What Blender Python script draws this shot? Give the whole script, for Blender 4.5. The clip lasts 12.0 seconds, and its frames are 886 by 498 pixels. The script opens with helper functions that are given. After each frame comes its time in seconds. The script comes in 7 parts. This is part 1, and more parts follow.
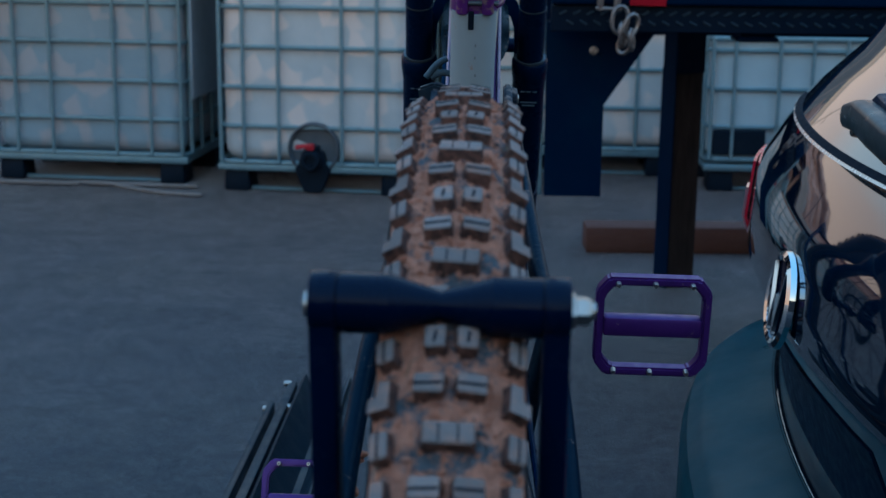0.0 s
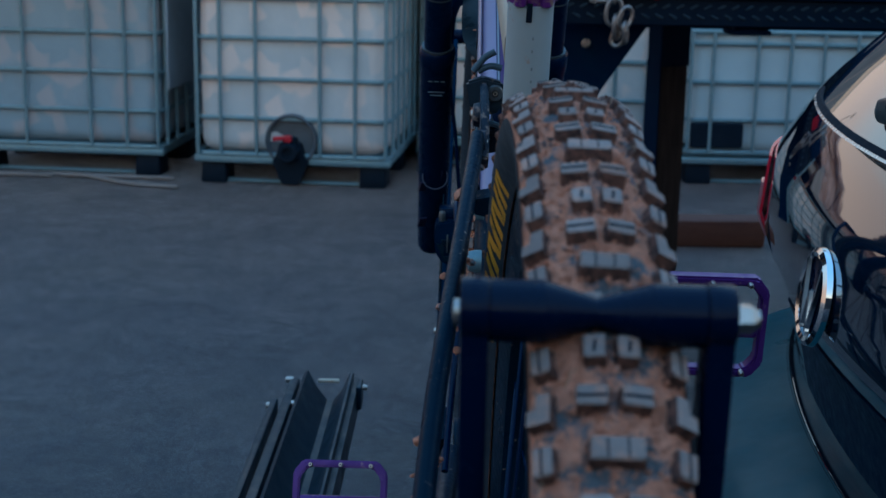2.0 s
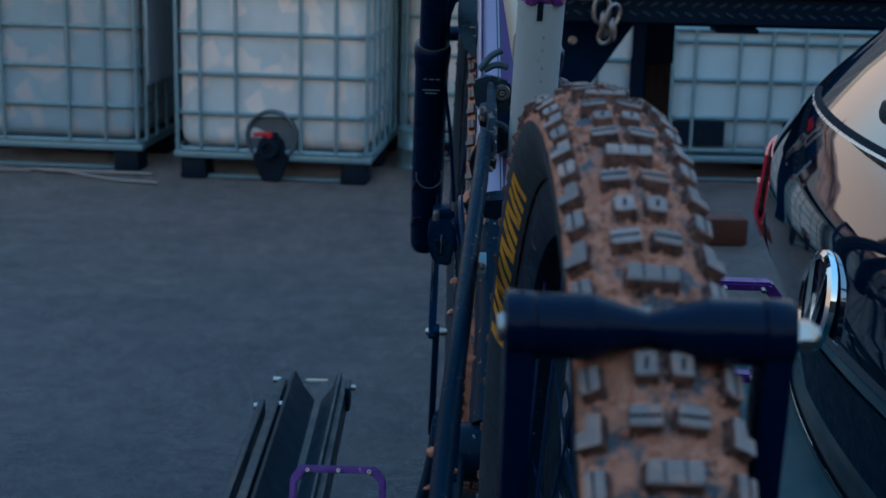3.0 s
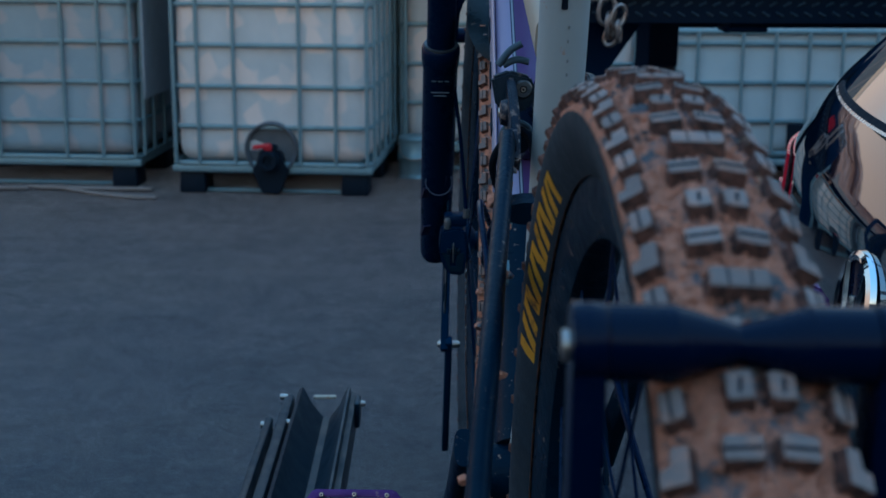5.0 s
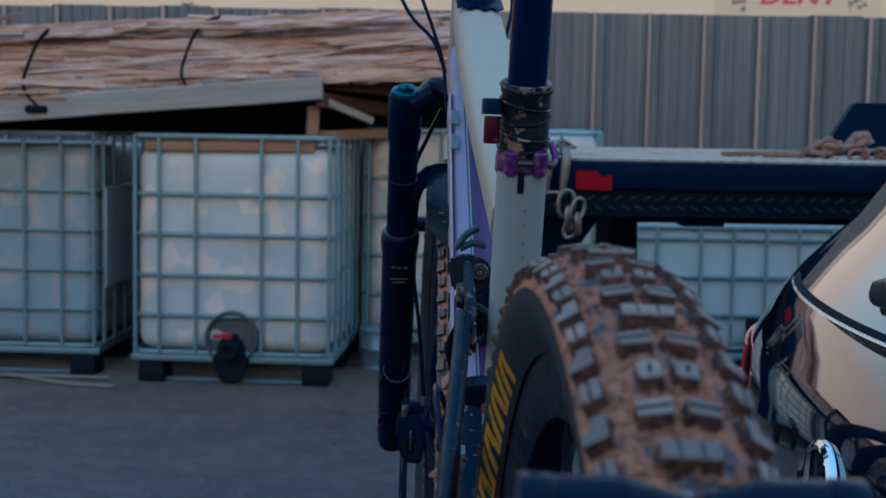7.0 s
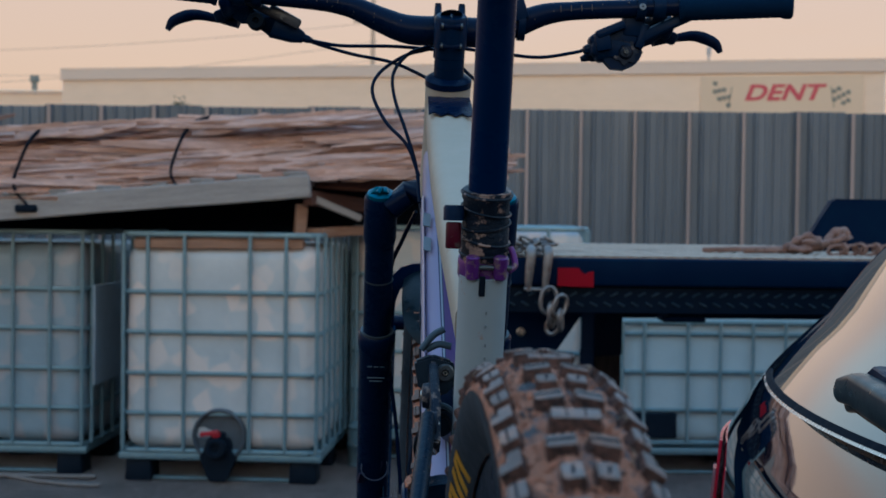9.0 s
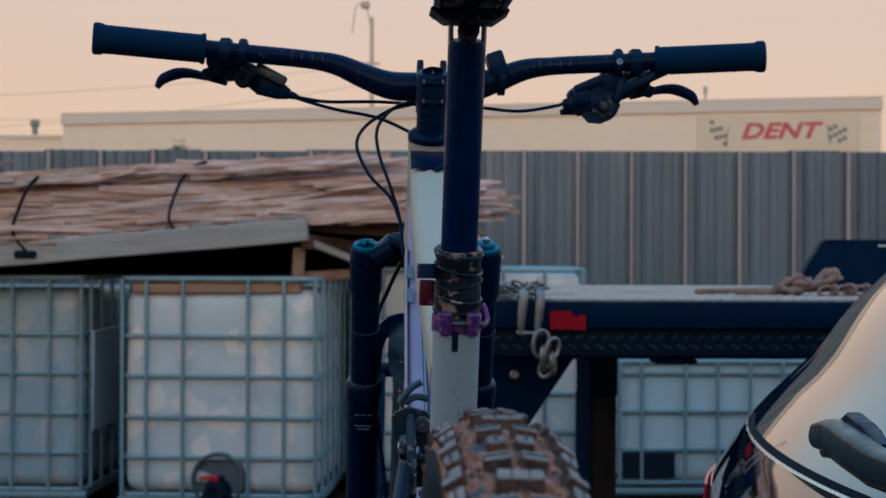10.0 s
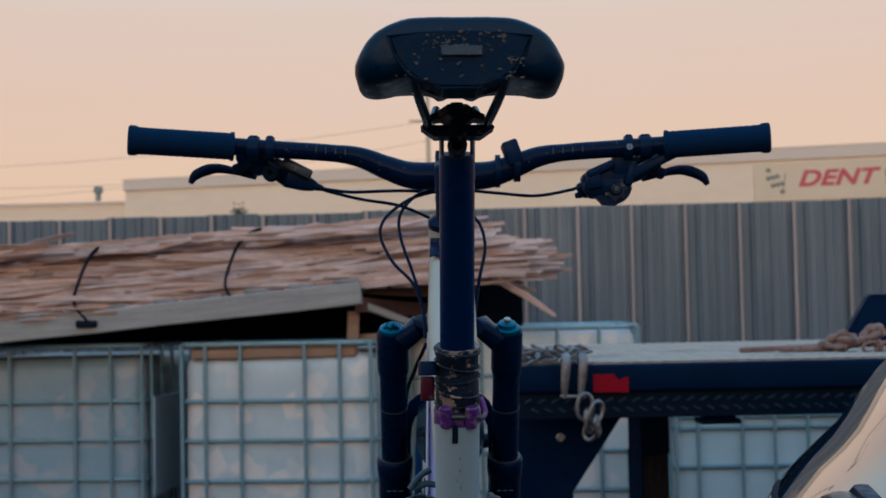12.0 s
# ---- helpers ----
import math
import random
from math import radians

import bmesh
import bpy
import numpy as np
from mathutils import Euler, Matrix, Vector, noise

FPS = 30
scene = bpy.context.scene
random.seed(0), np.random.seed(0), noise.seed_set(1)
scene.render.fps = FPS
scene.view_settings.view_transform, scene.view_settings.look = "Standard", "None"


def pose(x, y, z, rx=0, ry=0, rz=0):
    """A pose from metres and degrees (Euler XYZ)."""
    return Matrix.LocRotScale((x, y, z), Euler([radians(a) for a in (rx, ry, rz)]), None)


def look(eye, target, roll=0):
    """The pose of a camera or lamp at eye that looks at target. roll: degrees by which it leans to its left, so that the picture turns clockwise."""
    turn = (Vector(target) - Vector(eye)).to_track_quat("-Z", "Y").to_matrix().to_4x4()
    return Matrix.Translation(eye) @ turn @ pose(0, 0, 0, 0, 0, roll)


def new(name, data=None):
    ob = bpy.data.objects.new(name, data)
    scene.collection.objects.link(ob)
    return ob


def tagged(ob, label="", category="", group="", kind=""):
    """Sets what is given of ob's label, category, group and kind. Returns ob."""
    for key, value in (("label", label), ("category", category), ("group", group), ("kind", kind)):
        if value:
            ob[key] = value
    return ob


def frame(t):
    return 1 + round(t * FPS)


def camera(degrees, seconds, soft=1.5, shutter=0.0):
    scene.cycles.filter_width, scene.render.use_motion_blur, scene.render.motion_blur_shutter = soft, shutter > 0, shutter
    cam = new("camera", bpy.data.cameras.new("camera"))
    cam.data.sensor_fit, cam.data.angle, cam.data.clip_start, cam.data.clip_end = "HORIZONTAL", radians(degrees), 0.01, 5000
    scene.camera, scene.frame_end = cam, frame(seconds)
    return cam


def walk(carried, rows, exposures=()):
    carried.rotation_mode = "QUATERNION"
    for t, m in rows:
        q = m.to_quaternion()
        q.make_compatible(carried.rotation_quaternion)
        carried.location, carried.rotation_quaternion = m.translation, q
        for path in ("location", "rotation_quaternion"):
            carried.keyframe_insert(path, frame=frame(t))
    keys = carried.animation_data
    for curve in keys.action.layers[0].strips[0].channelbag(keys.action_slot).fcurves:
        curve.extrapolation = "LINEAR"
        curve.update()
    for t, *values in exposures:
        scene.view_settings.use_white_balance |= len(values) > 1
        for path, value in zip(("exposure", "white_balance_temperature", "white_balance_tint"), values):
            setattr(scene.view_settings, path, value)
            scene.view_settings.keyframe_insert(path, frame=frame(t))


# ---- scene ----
# the dusk sky: peach low down, cool blue overhead; the last sun glows low behind the camera
SKY, SUN, SUN_TURN = 1.0, 0.44, 186.0
DUSK = [(0.001, (0.735, 0.372, 0.212)), (0.15, (0.705, 0.368, 0.218)), (0.205, (0.69, 0.387, 0.243)), (0.28, (0.65, 0.53, 0.43)), (0.40, (0.60, 0.61, 0.58)), (0.6, (0.47, 0.61, 0.76)), (0.999, (0.37, 0.57, 0.86))]
EXPOSURES = [(0.0, 0.34, 4400, -7.0), (5.5, 0.33, 4420, -7.0), (9.5, 0.27, 4810, -5), (12.0, 0.28, 4930, -4)]
cam = camera(35.0, 12.0, soft=1.5)
PATH = [
    (0, (0.028, -0.769, 1.296), (-0.049, 1.177, 0.842), 0.6),
    (0.5, (0.007, -0.769, 1.298), (-0.059, 1.179, 0.849), 1.0),
    (1, (-0.016, -0.764, 1.298), (-0.046, 1.182, 0.833), 0.9),
    (1.5, (-0.032, -0.755, 1.297), (-0.063, 1.191, 0.839), 0.9),
    (2, (-0.044, -0.745, 1.294), (-0.069, 1.2, 0.829), 1.0),
    (2.5, (-0.056, -0.737, 1.292), (-0.058, 1.207, 0.824), 1.3),
    (3, (-0.068, -0.719, 1.293), (-0.059, 1.225, 0.823), 1.4),
    (5, (-0.083, -0.646, 1.274), (-0.0746, 1.301, 0.818), 0.2),
    (5.5, (-0.085, -0.627, 1.266), (-0.058, 1.336, 0.887), 0.7),
    (6, (-0.085, -0.629, 1.269), (-0.0405, 1.346, 0.96), 0.9),
    (6.5, (-0.085, -0.642, 1.265), (-0.0355, 1.343, 1.029), 1.1),
    (7, (-0.078, -0.64, 1.265), (-0.018, 1.35, 1.08), 1.0),
    (9, (-0.059, -0.672, 1.273), (0.011, 1.326, 1.223), 0.7),
    (9.5, (-0.047, -0.687, 1.279), (0.039, 1.311, 1.262), 0.7),
    (10, (-0.04, -0.708, 1.287), (0.028, 1.291, 1.293), 0.2),
    (10.5, (-0.033, -0.726, 1.295), (0.012, 1.273, 1.317), -0.1),
    (11, (-0.017, -0.738, 1.304), (0.02, 1.261, 1.325), -0.4),
    (11.5, (-0.003, -0.76, 1.314), (0.019, 1.239, 1.366), -0.6),
    (12, (0.009, -0.78, 1.322), (-0.011, 1.218, 1.404), -1.2),
]
cam.data.dof.use_dof, cam.data.dof.focus_distance, cam.data.dof.aperture_fstop = True, 1.22, 16.0
walk(cam, [(t, look(eye, target, roll)) for t, eye, target, roll in PATH], EXPOSURES)

# world, sun, light
world = bpy.data.worlds.new("dusk")
world.use_nodes = True
scene.world = world
wn = world.node_tree.nodes
sky = wn.new("ShaderNodeTexSky")
sky.sky_type, sky.sun_disc = "NISHITA", False
sky.sun_elevation, sky.sun_rotation = radians(6.0), radians(SUN_TURN)
sky.air_density, sky.dust_density, sky.ozone_density = 1.0, 3.0, 1.0
wn["Background"].inputs["Strength"].default_value = SKY
wl = world.node_tree.links
where = wn.new("ShaderNodeTexCoord")
dusk = wn.new("ShaderNodeValToRGB")
height = wn.new("ShaderNodeSeparateXYZ")
wl.new(where.outputs["Generated"], height.inputs[0])
wl.new(height.outputs["Z"], dusk.inputs[0])
ramp = dusk.color_ramp
for spot, colour in DUSK:
    stop = ramp.elements.new(spot)
    stop.color = (*colour, 1)
ramp.elements.remove(ramp.elements[0])
ramp.elements.remove(ramp.elements[-1])
mix = wn.new("ShaderNodeMix")
mix.data_type, mix.blend_type = "RGBA", "MIX"
mix.inputs["Factor"].default_value = 0.97
wl.new(sky.outputs[0], mix.inputs["A"])
# thin low cloud
squash = wn.new("ShaderNodeMapping")
squash.inputs["Scale"].default_value = (3.0, 3.0, 14.0)
wl.new(where.outputs["Generated"], squash.inputs["Vector"])
haze = wn.new("ShaderNodeTexNoise")
haze.inputs["Scale"].default_value, haze.inputs["Detail"].default_value = 1.6, 5.0
wl.new(squash.outputs[0], haze.inputs["Vector"])
thin = wn.new("ShaderNodeMapRange")
for k, v in zip(range(1, 5), (0.52, 0.72, 0.0, 0.22)):
    thin.inputs[k].default_value = v
wl.new(haze.outputs["Fac"], thin.inputs[0])
veil = wn.new("ShaderNodeMix")
veil.data_type = "RGBA"
veil.inputs["B"].default_value = (0.68, 0.39, 0.27, 1)
wl.new(thin.outputs[0], veil.inputs["Factor"])
wl.new(dusk.outputs[0], veil.inputs["A"])
wl.new(veil.outputs["Result"], mix.inputs["B"])
wl.new(mix.outputs["Result"], wn["Background"].inputs["Color"])
sun = new("sun", bpy.data.lights.new("sun", "SUN"))
sun.data.energy, sun.data.angle, sun.data.color = SUN, radians(16), (1.0, 0.72, 0.52)
sun.matrix_world = look((math.sin(radians(SUN_TURN)) * 9, math.cos(radians(SUN_TURN)) * 9, 0.95), (0, 0, 0))


# ---- materials ----
def rgba(c):
    return (*c, 1.0)


def surface(name, base, other=None, rough=0.6, metal=0.0, scale=20.0, amount=0.5, fine=0.0, bump=0.0, bump_scale=None,
            stain=None, stain_scale=3.0, stain_at=(0.55, 0.7), coat=0.0, spread=0.0, spec=0.5, stretch=None):
    """A procedural surface: two tones by noise, a second stain tone, gloss that varies, fine relief."""
    m = bpy.data.materials.new(name)
    m.use_nodes = True
    nodes, links = m.node_tree.nodes, m.node_tree.links
    b = nodes["Principled BSDF"]
    where = nodes.new("ShaderNodeTexCoord")
    place = where.outputs["Object"]
    if stretch:
        mapping = nodes.new("ShaderNodeMapping")
        mapping.inputs["Scale"].default_value = stretch
        links.new(place, mapping.inputs["Vector"])
        place = mapping.outputs["Vector"]
    info = nodes.new("ShaderNodeObjectInfo")
    shift = nodes.new("ShaderNodeVectorMath")
    shift.operation = "MULTIPLY_ADD"
    links.new(info.outputs["Random"], shift.inputs[0])
    shift.inputs[1].default_value = (7.0, 3.0, 5.0)
    links.new(place, shift.inputs[2])
    place = shift.outputs[0]

    def grain(size, detail=6.0, hard=0.6):
        n = nodes.new("ShaderNodeTexNoise")
        n.inputs["Scale"].default_value, n.inputs["Detail"].default_value, n.inputs["Roughness"].default_value = size, detail, hard
        links.new(place, n.inputs["Vector"])
        return n.outputs["Fac"]

    def steps(fac, lo, hi, a=0.0, z=1.0):
        r = nodes.new("ShaderNodeMapRange")
        for k, v in zip(range(1, 5), (lo, hi, a, z)):
            r.inputs[k].default_value = v
        links.new(fac, r.inputs[0])
        return r.outputs[0]

    def blend(fac, a, c, how="MIX"):
        x = nodes.new("ShaderNodeMix")
        x.data_type, x.blend_type = "RGBA", how
        for socket, value in ((x.inputs["Factor"], fac), (x.inputs["A"], a), (x.inputs["B"], c)):
            if isinstance(value, (float, int)):
                socket.default_value = value
            elif isinstance(value, tuple):
                socket.default_value = rgba(value)
            else:
                links.new(value, socket)
        return x.outputs["Result"]

    other = other or tuple(v * 0.7 for v in base)
    tone = blend(steps(grain(scale), 0.35, 0.65, 0.0, amount), tuple(base), tuple(other))
    if fine:
        tone = blend(steps(grain(scale * 9, 3.0), 0.3, 0.7, 0.0, fine), tone, tuple(v * 0.45 for v in base))
    if stain:
        tone = blend(steps(grain(stain_scale, 8.0, 0.65), *stain_at), tone, tuple(stain))
    if spread:
        tone = blend(1.0, tone, blend(info.outputs["Random"], (1 - spread,) * 3, (1 + spread,) * 3), "MULTIPLY")
    links.new(tone, b.inputs["Base Color"])
    links.new(steps(grain(scale * 1.7), 0.3, 0.7, max(rough - 0.12, 0.02), min(rough + 0.12, 1.0)) if rough > 0.12 else steps(grain(scale), 0, 1, rough, rough + 0.03), b.inputs["Roughness"])
    b.inputs["Metallic"].default_value = metal
    b.inputs["Specular IOR Level"].default_value = spec
    b.inputs["Coat Weight"].default_value = coat
    b.inputs["Coat Roughness"].default_value = 0.03
    if bump:
        n = nodes.new("ShaderNodeBump")
        n.inputs["Strength"].default_value, n.inputs["Distance"].default_value = 1.0, bump
        links.new(grain(bump_scale or scale * 6, 8.0), n.inputs["Height"])
        links.new(n.outputs["Normal"], b.inputs["Normal"])
    return m


MUD = (0.86, 0.40, 0.245)
ASPHALT = surface("asphalt", (0.0105, 0.0150, 0.0270), (0.0035, 0.0055, 0.0105), 0.62, scale=24, amount=0.9, fine=0.85, bump=0.004, bump_scale=140, stain=(0.028, 0.025, 0.024), stain_scale=0.5)


def dusty_sheen(m, low, high, rough, tint):
    """Fine pale dust on a ground, thicker in some places than in others, seen most along the surface."""
    nodes, links = m.node_tree.nodes, m.node_tree.links
    b = nodes["Principled BSDF"]
    b.inputs["Sheen Roughness"].default_value = rough
    b.inputs["Sheen Tint"].default_value = (*tint, 1)
    where = nodes.new("ShaderNodeTexCoord")
    total = None
    for size, share in ((2.2, 0.3), (11.0, 0.35), (70.0, 0.35)):
        n = nodes.new("ShaderNodeTexNoise")
        n.inputs["Scale"].default_value, n.inputs["Detail"].default_value, n.inputs["Roughness"].default_value = size, 5.0, 0.7
        links.new(where.outputs["Object"], n.inputs["Vector"])
        part_of = nodes.new("ShaderNodeMath")
        part_of.operation = "MULTIPLY_ADD"
        links.new(n.outputs["Fac"], part_of.inputs[0])
        part_of.inputs[1].default_value = share
        part_of.inputs[2].default_value = 0.0
        if total:
            links.new(total, part_of.inputs[2])
        total = part_of.outputs[0]
    r = nodes.new("ShaderNodeMapRange")
    for k, v in zip(range(1, 5), (0.40, 0.60, low, high)):
        r.inputs[k].default_value = v
    links.new(total, r.inputs[0])
    links.new(r.outputs[0], b.inputs["Sheen Weight"])


dusty_sheen(ASPHALT, 0.34, 1.0, 0.18, (0.87, 0.90, 1.0))
RUBBER = surface("tyre_rubber", (0.019, 0.029, 0.041), (0.012, 0.019, 0.028), 0.7, scale=60, bump=0.0004, stain=(0.18, 0.125, 0.10), stain_scale=50, stain_at=(0.66, 0.78), spec=0.22)
KNOB = surface("knob_rubber", (0.245, 0.20, 0.18), (0.17, 0.142, 0.13), 0.95, scale=90, bump=0.0008, bump_scale=300, stain=(0.36, 0.215, 0.155), stain_scale=110, stain_at=(0.48, 0.70), spread=0.2, spec=0.08)
MUDDY = surface("dried_mud", MUD, (0.60, 0.275, 0.17), 0.95, scale=170, amount=1.0, fine=0.6, bump=0.004, bump_scale=650, stain=(0.15, 0.155, 0.165), stain_scale=60, stain_at=(0.525, 0.60), spec=0.1)
# muddy rubber flanks, with the shade between knobs put into a darker colour
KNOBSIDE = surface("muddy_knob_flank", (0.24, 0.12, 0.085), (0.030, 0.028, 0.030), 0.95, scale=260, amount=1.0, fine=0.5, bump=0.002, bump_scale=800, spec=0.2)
ANODISED = surface("black_anodised", (0.00072, 0.0036, 0.0174), (0.00108, 0.00456, 0.0216), 0.22, scale=30, bump=0.00004, spec=0.12)
TRAYMETAL = surface("tray_aluminium", (0.0045, 0.017, 0.032), (0.003, 0.013, 0.025), 0.42, 0.15, spec=0.25, scale=12, bump=0.0001, stain=(0.012, 0.028, 0.044), stain_scale=20, stain_at=(0.6, 0.8))
GLOSSBLACK = surface("black_gloss_paint", (0.00216, 0.0081, 0.0297), (0.0027, 0.01013, 0.03645), 0.3, scale=25, stain=(0.08, 0.065, 0.055), stain_scale=90, stain_at=(0.73, 0.79), spec=0.09)
POSTBLACK = surface("black_post_coating", (0.00135, 0.01148, 0.0486), (0.001755, 0.0135, 0.0567), 0.3, scale=25, spec=0.05)
MATTBLACK = surface("matt_black_plastic", (0.0025, 0.0125, 0.03875), (0.00375, 0.015, 0.045), 0.4, scale=40, bump=0.0002, stain=(0.13, 0.09, 0.07), stain_scale=60, stain_at=(0.68, 0.76), spec=0.1)
GRIPRUBBER = surface("grip_rubber", (0.0048, 0.0192, 0.0512), (0.0064, 0.0224, 0.0592), 0.8, scale=120, bump=0.0005, bump_scale=900, spec=0.06)
DIRTYBLACK = surface("muddy_black", (0.004, 0.009, 0.022), (0.006, 0.011, 0.026), 0.5, spec=0.3, scale=40, bump=0.0008, stain=(0.24, 0.175, 0.14), stain_scale=85, stain_at=(0.55, 0.66))
COLLARMUD = surface("mud_splashed_black", (0.004, 0.010, 0.022), (0.008, 0.015, 0.027), 0.5, spec=0.3, scale=60, bump=0.0012, bump_scale=300, stain=(0.36, 0.235, 0.18), stain_scale=75, stain_at=(0.535, 0.60))
FRAMEWHITE = surface("white_frame_paint", (0.46, 0.385, 0.295), (0.41, 0.35, 0.27), 0.6, scale=18, stain=(0.36, 0.22, 0.15), stain_scale=34, stain_at=(0.66, 0.72), spec=0.2)
FRAMEPURPLE = surface("purple_frame_paint", (0.077, 0.0396, 0.1375), (0.0572, 0.0286, 0.11), 0.4, scale=9, amount=0.6, stain=(0.30, 0.2, 0.16), stain_scale=40, stain_at=(0.68, 0.74))
FRAMELILAC = surface("lilac_frame_paint", (0.363, 0.319, 0.429), (0.407, 0.374, 0.451), 0.3, scale=9, stain=(0.30, 0.2, 0.16), stain_scale=40, stain_at=(0.68, 0.74))
STAYBLUE = surface("dark_blue_stay_paint", (0.004, 0.013, 0.028), (0.0025, 0.008, 0.019), 0.35, spec=0.08, scale=30, bump=0.0006, stain=(0.24, 0.17, 0.135), stain_scale=170, stain_at=(0.635, 0.68))
CLAMPPURPLE = surface("muddy_purple_anodised", (0.13, 0.022, 0.20), (0.07, 0.012, 0.12), 0.4, 0.3, scale=90, stain=(0.26, 0.16, 0.14), stain_scale=130, stain_at=(0.52, 0.62))
PURPLE = surface("purple_anodised", (0.075, 0.018, 0.17), (0.045, 0.012, 0.11), 0.4, 0.4, scale=50, stain=(0.30, 0.2, 0.2), stain_scale=80, stain_at=(0.62, 0.7))
RED = surface("red_plastic", (0.45, 0.015, 0.03), (0.30, 0.01, 0.02), 0.4, scale=40, stain=(0.05, 0.02, 0.02), stain_scale=70, stain_at=(0.6, 0.7))
BLUECAP = surface("blue_anodised", (0.008, 0.125, 0.19), (0.008, 0.08, 0.13), 0.4, 0.5, scale=60)
STEEL = surface("bright_steel", (0.52, 0.46, 0.40), (0.36, 0.32, 0.28), 0.36, 1.0, scale=90, bump=0.0001)
GALVANISED = surface("galvanised_steel", (0.25, 0.3438, 0.3812), (0.1938, 0.2687, 0.3), 0.5, 0.55, scale=25, bump=0.0003, stain=(0.16, 0.13, 0.11), stain_scale=9, stain_at=(0.62, 0.8))
CHROME = surface("chrome", (0.75, 0.75, 0.75), (0.68, 0.68, 0.68), 0.06, 1.0, scale=20)
YELLOW = surface("yellow_print", (0.85, 0.50, 0.03), (0.7, 0.40, 0.03), 0.7, scale=60, stain=(0.2, 0.12, 0.05), stain_scale=60, stain_at=(0.58, 0.68))
GREYPRINT = surface("grey_print", (0.50, 0.50, 0.50), (0.40, 0.40, 0.41), 0.5, scale=80)
DARKPRINT = surface("dark_grey_label", (0.034, 0.044, 0.062), (0.025, 0.032, 0.047), 0.5, scale=400, stain=(0.15, 0.11, 0.09), stain_scale=300, stain_at=(0.6, 0.7))
LIDGREY = surface("worn_lever_lid", (0.062, 0.058, 0.062), (0.030, 0.031, 0.038), 0.4, spec=0.35, scale=60, stain=(0.09, 0.085, 0.085), stain_scale=90, stain_at=(0.62, 0.72))
PURPLEPRINT = surface("purple_print", (0.018, 0.015, 0.042), (0.014, 0.012, 0.034), 0.4, scale=80)
TOTE = surface("tote_plastic", (0.615, 0.605, 0.59), (0.50, 0.51, 0.51), 0.42, scale=3.5, amount=0.9, bump=0.006, bump_scale=5, spread=0.06)


def see_through_patches(m, tint, size):
    """Firewood that shows dimly through the cloudy plastic: angular pale brown patches."""
    nodes, links = m.node_tree.nodes, m.node_tree.links
    b = nodes["Principled BSDF"]
    tone = b.inputs["Base Color"].links[0].from_socket
    where = nodes.new("ShaderNodeTexCoord")
    bend = nodes.new("ShaderNodeMapping")
    bend.inputs["Scale"].default_value, bend.inputs["Rotation"].default_value = (size, size, size * 0.75), (0.5, 0.8, 0.4)
    links.new(where.outputs["Object"], bend.inputs["Vector"])
    cells = nodes.new("ShaderNodeTexVoronoi")
    cells.feature, cells.inputs["Randomness"].default_value = "SMOOTH_F1", 1.0
    cells.inputs["Smoothness"].default_value, cells.inputs["Scale"].default_value = 0.45, 1.0
    links.new(bend.outputs[0], cells.inputs["Vector"])
    split = nodes.new("ShaderNodeSeparateColor")
    links.new(cells.outputs["Color"], split.inputs[0])
    pick = nodes.new("ShaderNodeMapRange")
    for k, v in zip(range(1, 5), (0.45, 0.85, 0.0, 0.62)):
        pick.inputs[k].default_value = v
    links.new(split.outputs[0], pick.inputs[0])
    x = nodes.new("ShaderNodeMix")
    x.data_type = "RGBA"
    x.inputs["B"].default_value = (*tint, 1)
    links.new(pick.outputs[0], x.inputs["Factor"])
    links.new(tone, x.inputs["A"])
    links.new(x.outputs["Result"], b.inputs["Base Color"])


def two_tone(m, pale, line):
    """A pale painted side, a dark pinstripe and purple beyond it, along the down tube."""
    nodes, links = m.node_tree.nodes, m.node_tree.links
    b = nodes["Principled BSDF"]
    tone = b.inputs["Base Color"].links[0].from_socket
    where = nodes.new("ShaderNodeTexCoord")
    axes = nodes.new("ShaderNodeSeparateXYZ")
    links.new(where.outputs["Object"], axes.inputs[0])
    across = nodes.new("ShaderNodeMath")
    across.operation = "MULTIPLY_ADD"
    links.new(axes.outputs["Y"], across.inputs[0])
    across.inputs[1].default_value = 0.018
    links.new(axes.outputs["X"], across.inputs[2])

    def ramp(socket, lo, hi, a, z):
        r = nodes.new("ShaderNodeMapRange")
        for k, v in zip(range(1, 5), (lo, hi, a, z)):
            r.inputs[k].default_value = v
        links.new(socket, r.inputs[0])
        return r.outputs[0]

    def lay(fac, under, colour):
        x = nodes.new("ShaderNodeMix")
        x.data_type = "RGBA"
        links.new(fac, x.inputs["Factor"])
        links.new(under, x.inputs["A"])
        x.inputs["B"].default_value = (*colour, 1)
        return x.outputs["Result"]

    # the purple fades in towards the lower end
    tone = lay(ramp(axes.outputs["Y"], 0.81, 0.92, 0.0, 0.8), tone, pale)
    tone = lay(ramp(across.outputs[0], 0.0026, 0.0030, 1.0, 0.0), tone, pale)
    tone = lay(ramp(across.outputs[0], 0.0056, 0.0060, 1.0, 0.0), tone, (0.26, 0.28, 0.33))
    tone = lay(ramp(across.outputs[0], 0.0028, 0.0032, 1.0, 0.0), tone, pale)
    for lo, hi in ((0.0028, 0.0038), (0.0058, 0.0065)):
        step_in, step_out = ramp(across.outputs[0], lo - 0.0002, lo, 0.0, 1.0), ramp(across.outputs[0], hi, hi + 0.0002, 1.0, 0.0)
        both = nodes.new("ShaderNodeMath")
        both.operation = "MULTIPLY"
        links.new(step_in, both.inputs[0])
        links.new(step_out, both.inputs[1])
        tone = lay(both.outputs[0], tone, line)
    links.new(tone, b.inputs["Base Color"])


